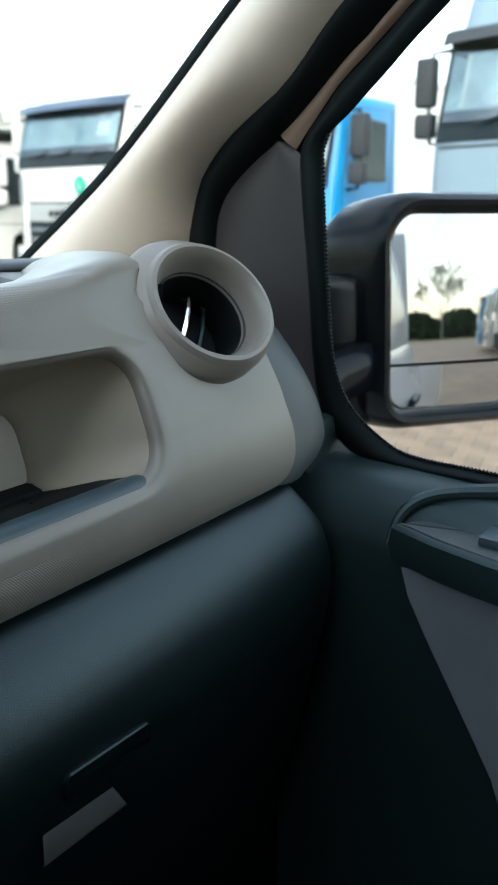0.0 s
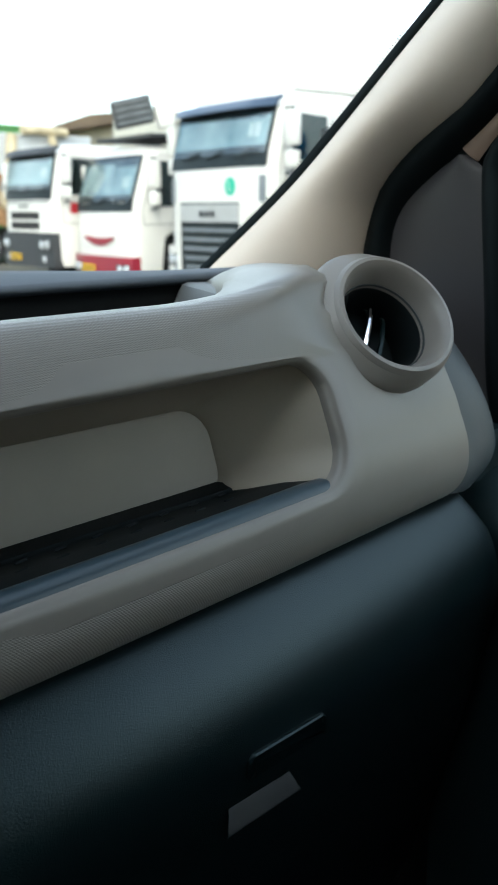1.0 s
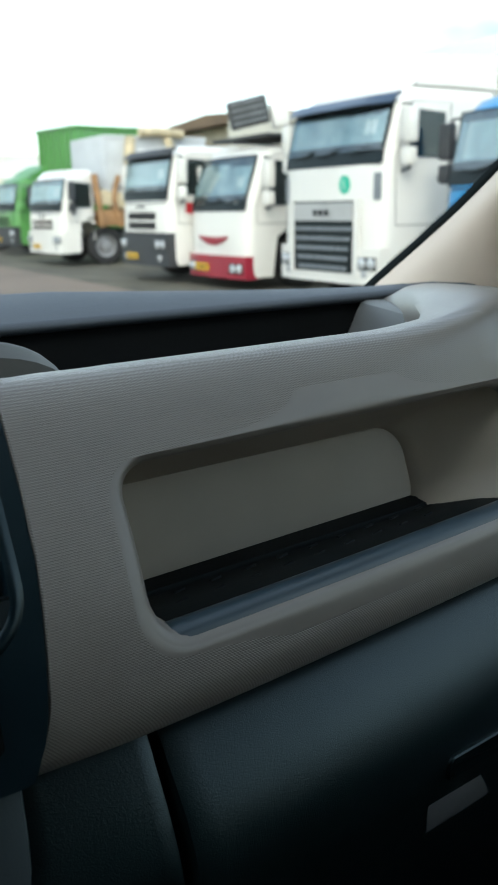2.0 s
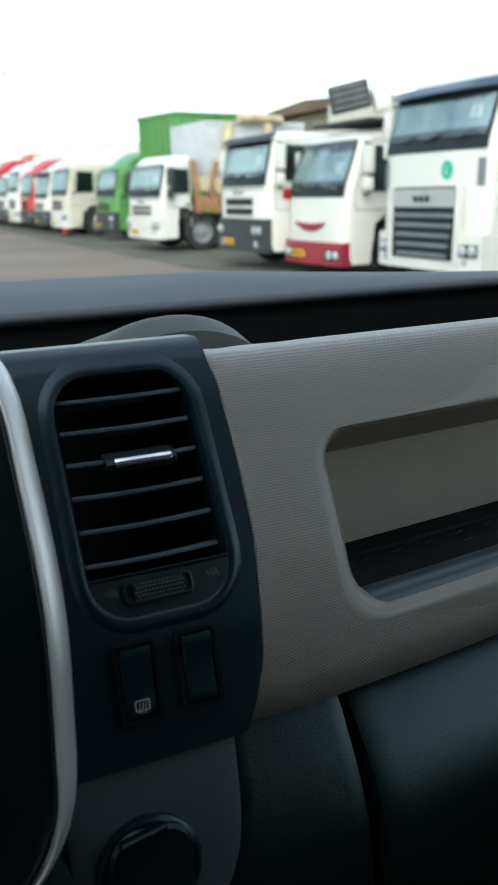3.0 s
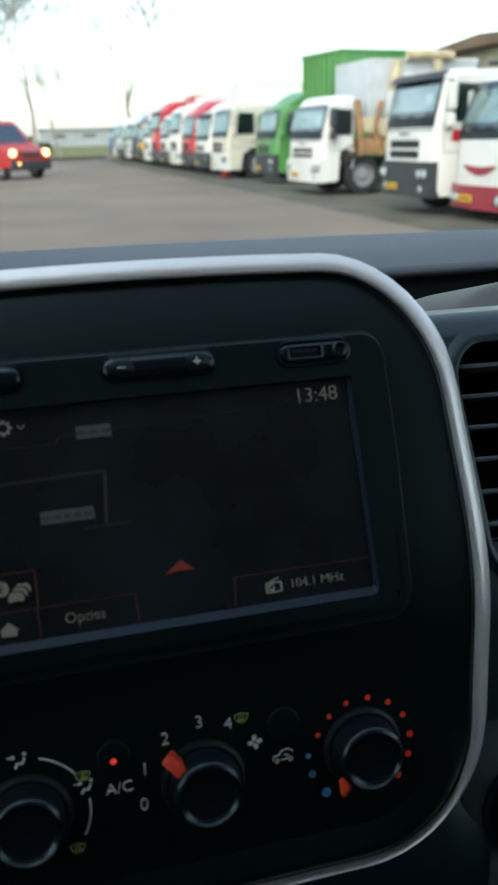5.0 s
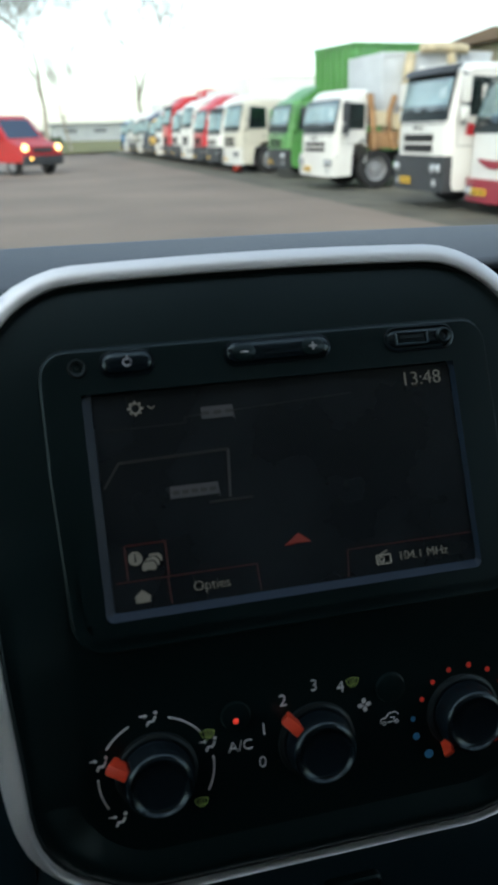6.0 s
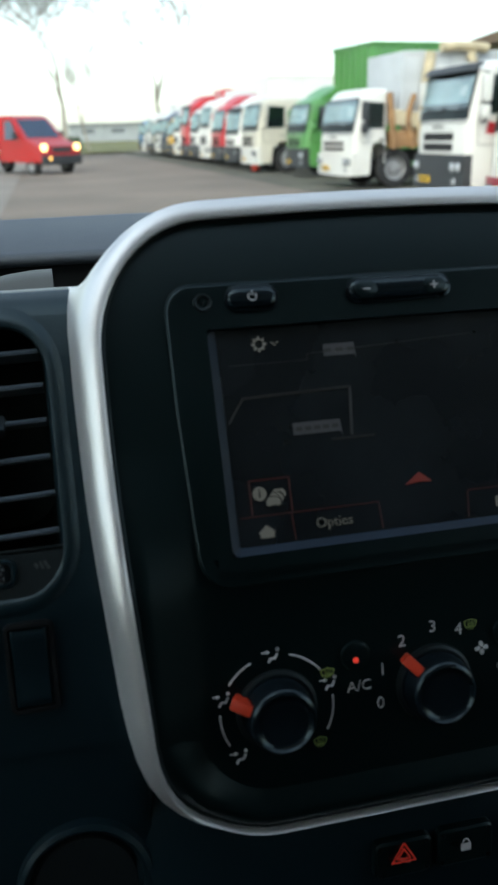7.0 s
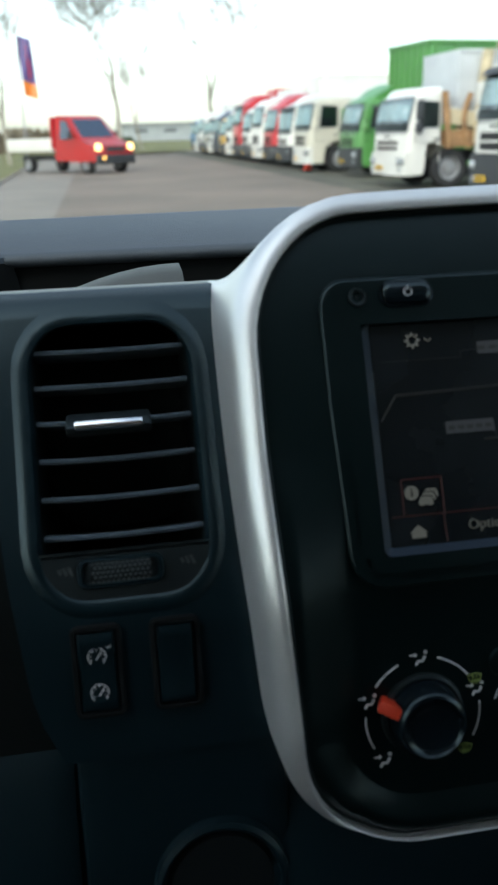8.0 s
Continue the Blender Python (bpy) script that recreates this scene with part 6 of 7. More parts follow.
        for y in (-0.55, 0.15, 0.75):
            arm = [m @ Vector((front_x(s0 - 0.04 + q) - 0.04, y - 0.55 * q / 0.12 * 0.9, s0 - 0.05 + q)) for q in (0, 0.03, 0.06, 0.10)]
            part("wiper", tube(arm, 0.012, 6), BLACK, cab)
    # side windows on both flanks
    for sy in (-1, 1):
        o = [((0.32 + rake) * door, s0 - 0.10), (1.18 * door, s0 - 0.10), (1.20 * door, s1 - 0.10), ((0.42 + rake) * door, s1 - 0.06)]
        yy = lambda z, d: sy * (h - 0.06 * max(0, z - s0) + d)
        w = part("side_window", loft([[m @ Vector((x, yy(z, d), z)) for x, z in o] for d in (-0.02, 0.006)], True, True, True), CAB_DARK, cab)
        part("pane", loft([[m @ Vector((x, yy(z, d), z)) for x, z in [(a + 0.015 * (1 if a < 0.8 else -1), b + 0.015 * (1 if b < s0 + 0.2 else -1)) for a, b in o]] for d in (0.008, 0.012)], True, True, True), SIDE_GLASS, w, "side glass")
        seam = [m @ Vector((x, sy * (h + 0.003), z)) for x, z in ((0.30, 1.15), (0.28, s0 - 0.12), (0.38 + rake, s1 + 0.02), (1.27 * door, s1 + 0.02), (1.27 * door, 1.20), (0.95 * door, 1.15), (0.30, 1.15))]
        part("door_gap", tube(seam, 0.006, 4), BLACK, cab)
        part("door_handle", box_bm((0.16, 0.03, 0.04), m @ Matrix.Translation((1.12 * door, sy * (h + 0.01), s0 - 0.38)), 0.012, 1), BLACK, cab)
        mz = s1 - 0.08
        mmat = mirrors or body
        mir = part("wing_mirror", box_bm((0.16, 0.20, 0.46), m @ Matrix.Translation((0.16 + rake, sy * (h + 0.20), mz - 0.22)), 0.05, 2), mmat, cab, "wing mirror")
        part("wing_mirror", box_bm((0.15, 0.20, 0.24), m @ Matrix.Translation((0.16 + rake, sy * (h + 0.19), mz - 0.62)), 0.045, 2), mmat, cab)
        part("mirror_bracket", tube([m @ Vector((0.22 + rake, sy * (h - 0.02), mz + 0.06)), m @ Vector((0.2 + rake, sy * (h + 0.16), mz + 0.05)), m @ Vector((0.2 + rake, sy * (h + 0.20), mz - 0.30)), m @ Vector((0.2 + rake, sy * (h + 0.16), mz - 0.78)), m @ Vector((0.22 + rake, sy * (h - 0.02), mz - 0.80))], 0.02, 6), BLACK, mir)
    # bumper, lamps, grille
    part("bumper", front_piece(-h + 0.01, h - 0.01, floor - 0.02, bumper_top, 0.05, bow=0.09, n=13, thick=0.25), bumper, t, "bumper")
    for sy in (-1, 1):
        lo, hi = sorted((sy * (h - 0.44), sy * (h - 0.07)))
        shell = part("headlight", front_piece(lo, hi, bumper_top - 0.31, bumper_top - 0.13, 0.068, bow=0.09, thick=0.03), BUMPER if bumper is BUMPER else TYRE, t, "headlight")
        for off in (0.16, 0.34) if detail > 1 else (0.25,):
            part("lamp", lathe(((0.085, 0.0), (0.08, 0.02), (0.05, 0.035), (0.01, 0.04)), m @ Matrix.Translation((-0.055 + 0.09 * ((h - off) / h) ** 3, sy * (h - off), bumper_top - 0.22)) @ pose(0, 0, 0, 0, -90, 0), 16), LAMP, shell, "clear lamp")
        if detail > 1:
            part("fog_lamp", lathe(((0.07, 0.0), (0.06, 0.02), (0.01, 0.03)), m @ Matrix.Translation((0.0, sy * (h - 0.30), floor + 0.14)) @ pose(0, 0, 0, 0, -90, 0), 14), LAMP, t)
    if plate_on:
        npl = part("number_plate", box_bm((0.015, 0.50, 0.12), m @ Matrix.Translation((-0.075, 0.35, floor + 0.16)), 0.003, 1), PLATE_Y, t, "yellow number plate")
        nb = bmesh.new()
        for k in range(3):
            box_bm((0.004, 0.09, 0.06), m @ Matrix.Translation((-0.085, 0.20 + 0.15 * k, floor + 0.16)), 0, 1, nb)
        part("plate_bar", nb, BLACK, npl)
    if grille == "bars":
        lo_z, hi_z = bumper_top + 0.02, min(bumper_top + 0.48, s0 - 0.36)
        part("grille_back", front_piece(-h * 0.58, h * 0.58, lo_z, hi_z, 0.012, thick=0.02), TYRE, cab)
        for k in range(3):
            z = lo_z + (hi_z - lo_z - 0.05) * k / 2
            part("grille_bar", front_piece(-h * 0.60, h * 0.60, z, z + 0.045, 0.035, nz=2, thick=0.03), body, cab)
        part("front_gap", front_piece(-h * 0.90, h * 0.90, s0 - 0.235, s0 - 0.215, 0.006, nz=2, thick=0.01), TYRE, cab)
        if detail > 1:
            name_bars = bmesh.new()
            for k in range(3):
                box_bm((0.012, 0.11, 0.05), m @ Matrix.Translation((front_x(s0 - 0.30) - 0.008, 0.16 - 0.16 * k, s0 - 0.295)), 0.004, 1, name_bars)
            part("name_bar", name_bars, BUMPER, cab)
    elif grille == "deep":
        part("grille_back", front_piece(-h * 0.60, h * 0.60, 0.48, 1.50, 0.055, bow=0.03, thick=0.06), BLACK, t)
        for k in range(5):
            z = 0.52 + 0.140 * k
            e = h * (0.47 + 0.024 * k)
            part("grille_bar", front_piece(-e, e, z, z + 0.05, 0.085, bow=0.03, nz=3, thick=0.04), GRILLE_GREY, t, "slate grille bar")
        for sy in (-1, 1):
            lo, hi = sorted((sy * (h - 0.20), sy * (h - 0.08)))
            part("corner_vent", front_piece(lo, hi, 1.50, 1.86, 0.006, bow=0.09, thick=0.02), GRILLE_GREY, cab)
            part("side_cheek", front_piece(*sorted((sy * h * 0.60, sy * h * 0.68)), 0.45, 1.52, 0.075, bow=0.05, thick=0.05), body, t)
        pl = part("badge_panel", front_piece(-h * 0.58, h * 0.58, 1.22, 1.475, 0.078, bow=0.03, thick=0.04), SILVER_PANEL, t, "silver panel over the grille")
        bars = bmesh.new()
        for k, y in enumerate((0.14, 0.0, -0.14)):
            box_bm((0.012, 0.10, 0.085), m @ Matrix.Translation((-0.082, y, 1.335)), 0.008, 1, bars)
        part("badge_bar", bars, BUMPER, pl)
    if visor:
        vis = []
        for y in np.linspace(-h + 0.02, h - 0.02, 15):
            e = (abs(y) / h) ** 3
            z = s1 + 0.05
            vis.append([m @ Vector(p) for p in ((0.14 + rake + 0.05 * e, y, z + 0.10), (-0.02 + rake + 0.12 * e, y, z + 0.06), (-0.12 + rake + 0.16 * e, y, z - 0.05), (-0.11 + rake + 0.16 * e, y, z - 0.06), (0.02 + rake + 0.12 * e, y, z + 0.03), (0.14 + rake + 0.05 * e, y, z + 0.05))])
        part("sun_visor", loft(vis, True, True, True), visor, cab, "sun visor over the windscreen")
    if fairing:
        fa = []
        for y in np.linspace(-h + 0.08, h - 0.08, 9):
            e = 0.12 * (abs(y) / h) ** 2
            fa.append([m @ Vector(p) for p in ((0.45 + rake, y, roof - 0.05), (0.62 + rake + e, y, roof + fairing * 0.45 - e), (0.95 + rake + e, y, roof + fairing * 0.85 - e), (length - 0.1, y, roof + fairing - e), (length, y, roof + fairing - 0.05 - e), (length, y, roof - 0.05))])
        part("roof_fairing", loft(fa, True, True, True), body, cab, "roof air deflector")
    # frame and wheels
    part("chassis", box_bm((6.2, 0.9, 0.28), m @ Matrix.Translation((3.4, 0, 0.78)), 0.02, 1), BUMPER, t)
    for x in (1.30, 4.9):
        for sy in (-1, 1):
            wheel(t, m, x, sy * (h - 0.17))
    part("fuel_tank", box_bm((1.2, 0.5, 0.55), m @ Matrix.Translation((2.9, -h + 0.30, 0.75)), 0.08, 2), BUMPER, t)
    if boxed:
        bx = length + 0.35
        c = (bx + box_size[0] / 2, 0, box_z + box_size[2] / 2)
        bo = part("box_body", box_bm(box_size, m @ Matrix.Translation(c), 0.03, 2), boxed, t, "tall box body")
        rails = bmesh.new()
        for k in range(8):
            box_bm((0.05, 0.03, box_size[2] - 0.1), m @ Matrix.Translation((bx + 0.1 + (box_size[0] - 0.2) * k / 7, -box_size[1] / 2 - 0.008, c[2])), 0, 1, rails)
        part("side_rail", rails, boxed, bo)
        part("roof_rail", box_bm((box_size[0], 0.06, 0.10), m @ Matrix.Translation((c[0], -box_size[1] / 2, box_z + box_size[2] - 0.05)), 0.01, 1), BUMPER if boxed is P_GREEN else boxed, bo)
    if side_mark:
        sm = bmesh.new()
        for k in range(4):
            box_bm((0.17, 0.006, 0.20), m @ Matrix.Translation((0.55 + 0.24 * k, -h - 0.004, s0 - 0.34)) @ pose(0, 0, 0, 0, 12, 0), 0, 1, sm)
        part("lettering_bar", sm, side_mark, cab)
    return t, m


FX = 7.2
GREY_BOX = material("pale_grey_box_panel", (0.50, 0.52, 0.54), 0.6, vary=0.12, vary_scale=1.5)
truck(7.6, 2.76, "large blue-grey truck with dark visor and chrome trim", P_SILVER, roof=3.5, screen=(2.2, 2.9), visor=BUMPER, grille="bars", mirrors=BUMPER, length=2.2, bumper=P_SILVER, rake=0.2, plate_on=False)
truck(8.0, 6.65, "bright blue day-cab truck with black mirrors", P_BLUE, roof=2.72, screen=(1.83, 2.50), mirrors=BUMPER, length=1.55, rake=0.16)
t_daf, m_daf = truck(7.78, 10.03, "tall white truck with navy visor and slatted grille", P_WHITE, roof=3.05, screen=(2.16, 2.76), visor=P_NAVY, grille="deep", bumper=P_WHITE, bumper_top=0.85, length=2.25, fairing=0.55, boxed=CANVAS, box_size=(9.0, 2.5, 2.9), box_z=0.95, rake=0.18, plate_on=False)
part("eco_badge", lathe(((0.13, -0.002), (0.13, 0.004), (0.05, 0.006)), m_daf @ Matrix.Translation((0.018, -0.45, 1.72)) @ pose(0, 0, 0, 0, -90, 0), 28), paint("green_badge", (0.02, 0.42, 0.28)), t_daf, "round green badge with letter L")
part("badge_letter", writing("L", 0.17, m_daf @ Matrix.Translation((0.008, -0.45, 1.72)) @ pose(0, 0, 0, 90, 0, -90), 0.002), P_WHITE, t_daf)
t_ren, m_ren = truck(7.75, 13.42, "white truck with dark red bumper and smile-shaped grille", P_WHITE, roof=2.50, screen=(1.55, 2.28), bumper=P_DARKRED, bumper_top=0.60, floor=0.22, width=2.12, grille="none", length=1.8, rake=0.26)
sm = []
for y in np.linspace(-0.52, 0.52, 13):
    e = (y / 0.52) ** 2
    sm.append([m_ren @ Vector(p) for p in ((0.00, y, 0.92 + 0.03 * e), (-0.02, y, 0.91 + 0.03 * e), (-0.02, y, 0.78 + 0.13 * e), (0.0, y, 0.77 + 0.14 * e))])
part("smile_grille", loft(sm, True, True, True), P_DARKRED, t_ren, "dark red curved grille")
t_man, m_man = truck(7.35, 15.72, "white truck with dark visor and red side lettering", P_WHITE, roof=2.62, screen=(1.78, 2.42), visor=BUMPER, bumper=BUMPER, bumper_top=0.98, grille="bars", side_mark=P_RED, rake=0.14, width=2.24)
t_crane, m_crane = truck(7.51, 22.6, "white low cab truck with rusty loader arms and pale bags", P_WHITE, roof=2.50, screen=(1.60, 2.22), bumper=P_WHITE, bumper_top=0.9, grille="bars", mirrors=BUMPER, length=1.1, turn=3.0, boxed=GREY_BOX, box_size=(3.2, 2.2, 1.75), box_z=1.60)
CREAM_STEEL = material("cream_steel", (0.50, 0.42, 0.28), 0.7, vary=0.25, vary_scale=3)
for mat, r, pts in ((RUSTY, 0.09, ((1.20, -1.34, 1.0), (1.10, -1.36, 1.7), (1.02, -1.34, 2.35))), (RUSTY, 0.08, ((1.75, -1.36, 1.0), (1.55, -1.37, 1.7), (1.72, -1.36, 2.3))), (CREAM_STEEL, 0.15, ((2.0, -1.36, 1.1), (2.02, -1.37, 2.4), (2.15, -1.35, 3.3))), (CREAM_STEEL, 0.12, ((2.45, -1.30, 3.42), (3.1, -1.28, 3.44), (3.8, -1.26, 3.40))), (RUSTY, 0.10, ((2.9, -1.34, 1.1), (2.7, -1.36, 2.0), (2.75, -1.35, 2.8))), (CREAM_STEEL, 0.12, ((3.5, -1.34, 1.2), (3.45, -1.36, 2.5), (3.3, -1.33, 3.3)))):
    part("loader_arm", tube([m_crane @ Vector(p) for p in along(pts, 8)], r, 8), mat, t_crane, "worn loader arm")
part("load_bed", box_bm((3.6, 2.60, 0.42), m_crane @ Matrix.Translation((2.95, -0.02, 1.22)), 0.04, 2), RUSTY, t_crane, "rusty load bed")
part("rear_plate", box_bm((2.2, 0.06, 1.5), m_crane @ Matrix.Translation((2.6, -1.05, 2.05)), 0.02, 1), CREAM_STEEL, t_crane, "worn cream side plate")
part("side_plate", box_bm((0.75, 0.05, 0.38), m_crane @ Matrix.Translation((1.50, -1.36, 1.72)) @ pose(0, 0, 0, 0, 8, 0), 0.02, 1), CREAM_STEEL, t_crane)
part("load_bag", lathe(((0.15, -0.75), (0.36, -0.7), (0.40, -0.2), (0.30, 0.4), (0.16, 0.75), (0.06, 0.8)), m_crane @ Matrix.Translation((2.55, -1.12, 2.2)), 18), CANVAS, t_crane, "pale sagging bag")
cm = Matrix.Translation((7.55, 27.0, GZ)) @ pose(0, 0, 0, 0, 0, 10)
container = thing("container", cm, "tall green steel container standing behind the trucks", "container")
part("container_body", box_bm((3.2, 2.5, 3.7), cm @ Matrix.Translation((3.85, 0, 2.15)), 0.04, 2), P_GREEN, container)
for y in np.linspace(-1.1, 1.1, 7):
    part("rib", box_bm((0.08, 0.10, 3.5), cm @ Matrix.Translation((2.22, y, 2.15)), 0.01, 1), P_GREEN, container)
for x in np.linspace(2.5, 5.2, 5):
    part("rib", box_bm((0.10, 0.08, 3.5), cm @ Matrix.Translation((x, -1.28, 2.15)), 0.01, 1), P_GREEN, container)
part("top_rail", box_bm((3.3, 2.6, 0.12), cm @ Matrix.Translation((3.85, 0, 3.96)), 0.02, 1), P_GREEN, container)
part("skid", box_bm((3.1, 2.2, 0.32), cm @ Matrix.Translation((3.85, 0, 0.16)), 0.02, 1), BUMPER, container)
truck(8.3, 29.3, "bright green truck with a grey bumper", P_GREEN, roof=2.55, screen=(1.65, 2.32), bumper=BUMPER, bumper_top=0.95, fairing=0.45, rake=0.16)
ROW = ((P_CREAM, P_WHITE, 2.75, 0.0, None, "cream truck with grey bumper"), (P_WHITE, P_WHITE, 2.65, 0.4, None, "white truck with roof deflector"), (P_RED, P_WHITE, 2.75, 0.5, P_WHITE, "red and white truck with box body"), (P_WHITE, P_WHITE, 3.0, 0.3, CANVAS, "white truck with white box body"), (P_WHITE, P_CREAM, 2.8, 0.5, CANVAS, "white truck with pale trailer"), (P_RED, P_WHITE, 3.2, 0.5, P_RED, "tall red truck with red box"), (P_WHITE, P_WHITE, 2.9, 0.4, None, "white truck with deflector"), (P_YELLOW, P_WHITE, 2.6, 0.0, None, "yellow truck with white bumper"), (P_NAVY, P_WHITE, 2.8, 0.4, CANVAS, "navy truck with white box"), (P_WHITE, P_WHITE, 2.8, 0.4, CANVAS, "white truck with box body"), (P_CREAM, P_CREAM, 2.7, 0.0, None, "cream low truck"), (P_WHITE, P_WHITE, 3.0, 0.4, CANVAS, "white tall truck"), (P_WHITE, P_WHITE, 2.7, 0.2, None, "white truck"), (P_BLUE, P_WHITE, 2.8, 0.2, None, "blue truck at the end of the row"))
for k, (c, c2, rf, fa, bx, lab) in enumerate(ROW):
    truck(FX + 0.5 + 0.06 * k, 33.9 + 3.7 * k, lab + " parked in the row", c, roof=rf, screen=(rf - 1.0, rf - 0.25), bumper=BUMPER if k % 3 else c2, fairing=fa, boxed=bx, box_size=(6, 2.5, 2.5 + 0.2 * (k % 3)), detail=1, turn=2.0, lower=c2, visor=BUMPER if k % 4 == 1 else None)


# ---- trucks and hedge behind the van, seen in the door mirror ----
truck(3.3, -33.5, "orange, white and blue truck parked behind the van", P_BLUE, roof=2.9, screen=(1.9, 2.65), bumper=P_BLUE, visor=P_ORANGE, fairing=0.5, detail=1, boxed=P_ORANGE, box_size=(5, 2.5, 2.6))
truck(3.4, -29.8, "white truck parked behind the van", P_WHITE, roof=2.9, screen=(1.9, 2.65), bumper=P_WHITE, grille="deep", fairing=0.5, detail=1)
truck(3.5, -26.2, "white truck with dark grille parked behind the van", P_WHITE, roof=3.0, screen=(1.95, 2.7), bumper=BUMPER, grille="deep", fairing=0.5, detail=1)

BARK = material("bare_bark", (0.30, 0.27, 0.22), 0.9, vary=0.25, vary_scale=3, bump=0.5, grain_scale=30)
TWIG = material("fine_twigs", (0.26, 0.25, 0.22), 0.9, vary=0.3, vary_scale=2)
LEAF = material("dark_evergreen_leaf", (0.060, 0.085, 0.040), 0.7, vary=0.45, vary_scale=1.5)
rng = random.Random(4)


def bare_tree(x, y, height, spread, lean, label, seed, depth=5, fine=0.0016):
    """A leafless tree: trunk and limbs in one part, the fine twigs of its crown in another."""
    r = random.Random(seed)
    t = thing("tree", (x, y, GZ), label, "tree", "bare trees")
    limbs, twigs = bmesh.new(), bmesh.new()

    def grow_limb(p, d, length, rad, level):
        pts, rads = [p], [rad]
        for k in range(3):
            d = (d + Vector((r.uniform(-1, 1), r.uniform(-1, 1), r.uniform(-0.3, 0.6))) * 0.16).normalized()
            p = p + d * length / 3
            pts.append(p)
            rads.append(rad * (1 - 0.16 * (k + 1)))
        tube(pts, rads, 6 if level < 2 else 4, 1, limbs if level < 3 else twigs)
        if level >= depth:
            return
        for k in range(3 if level else 5):
            a, tilt = r.uniform(0, 6.28), r.uniform(0.35, 0.95) * spread
            side = Vector((math.cos(a), math.sin(a), 0))
            nd = (d * math.cos(tilt) + side * math.sin(tilt) + Vector((0, 0, 0.12))).normalized()
            grow_limb(pts[-1] if k < 2 else pts[2], nd, length * r.uniform(0.55, 0.78), max(rads[-1] * 0.62, height * fine), level + 1)

    grow_limb(Vector((x, y, GZ - 0.1)), Vector((lean, 0, 1)).normalized(), height * 0.42, height * 0.015, 0)
    part("trunk", limbs, BARK, t, "leaning grey-brown trunk")
    part("crown", twigs, TWIG, t, "bare twigs")
    return t


def leaf_clump(x0, x1, y0, y1, z1, n, label, leaf=LEAF, name="hedge"):
    """A hedge of many small leaf sprays with an uneven top."""
    bm = bmesh.new()
    for _ in range(n):
        x, y = rng.uniform(x0, x1), rng.uniform(y0, y1)
        top = z1 * (0.72 + 0.28 * noise.noise(Vector((x * 0.35, y * 0.35, 3))) + 0.12 * noise.noise(Vector((x * 1.3, 0, 7))))
        z = GZ + rng.random() ** 0.7 * max(top, 0.3)
        s = rng.uniform(0.16, 0.38)
        m = Matrix.Translation((x, y, z)) @ Euler((rng.uniform(0, 6), rng.uniform(0, 6), rng.uniform(0, 6))).to_matrix().to_4x4()
        v = [bm.verts.new(m @ Vector(p)) for p in ((-s, 0, 0), (0, -s * 0.45, 0.05), (s, 0, 0), (0, s * 0.45, -0.05))]
        bm.faces.new(v)
    ob = new(name, mesh_from(bm, name, leaf, False, normals=False))
    return tagged(ob, label, "hedge", kind="stuff")


bare_tree(1.4, -72, 8.6, 1.05, 0.02, "bare round-crowned tree before an evergreen hedge", 11, 6, 0.0032)
leaf_clump(-9, 6, -76, -74, 3.7, 18000, "dark evergreen hedge along the yard's end")
bare_tree(1.5, 62, 12.6, 0.98, -0.17, "slender leaning bare tree beyond the yard", 5, 6, 0.0013)
bare_tree(11.6, 84, 16.0, 0.98, -0.17, "slender leaning bare tree behind the truck row", 8, 6, 0.0013)
bare_tree(-6.1, 60, 10.0, 0.6, 0.05, "bare roadside tree beside the banner", 21)
bare_tree(5.2, 110, 11, 0.6, -0.08, "far bare tree on the verge", 31)
leaf_clump(-2, 4.5, 118, 122, 2.2, 1200, "low dark hedge beyond the verge")
leaf_clump(-45, -2.5, 118, 122, 3.6, 9000, "brown winter hedge beyond the verge", material("brown_winter_twigs", (0.17, 0.135, 0.09), 0.9, vary=0.35, vary_scale=1.5))
HALL = material("pale_hall_cladding", (0.34, 0.36, 0.37), 0.7, vary=0.08, vary_scale=0.3)
hall = thing("hall", (70, 420, GZ), "long low grey hall far beyond the field", "building")
part("wall", box_bm((120, 30, 7.2), pose(72, 435, GZ + 3.6), 0.05, 1), HALL, hall)
part("roof", box_bm((122, 32, 0.8), pose(72, 435, GZ + 7.6), 0.05, 1), material("pale_grey_roof_sheet", (0.27, 0.28, 0.29), 0.7, vary=0.1, vary_scale=0.2), hall)
for k in range(8):
    part("window", box_bm((6.0, 0.3, 1.6), pose(20 + 14 * k, 419.9, GZ + 4.6), 0.02, 1), CAB_DARK, hall)

# ---- shed behind the row ----
SHED = material("cream_shed_boards", (0.46, 0.40, 0.30), 0.8, vary=0.15, vary_scale=1)
shed = thing("shed", (19, 27, GZ), "cream shed with a brown low-pitched roof", "building")
part("wall", box_bm((6, 8, 4.24), pose(19, 27.5, GZ + 2.12), 0.03, 1), SHED, shed)
rf = bmesh.new()
loft([[Vector((x, 23.0, GZ + 4.36)), Vector((x, 27.5, GZ + 4.62)), Vector((x, 32.0, GZ + 4.36)), Vector((x, 32.0, GZ + 4.22)), Vector((x, 23.0, GZ + 4.22))] for x in (15.4, 22.6)], True, True, True, bm=rf)
part("roof", rf, material("brown_roof", (0.16, 0.11, 0.07), 0.8, vary=0.2, vary_scale=1), shed, smooth=False)

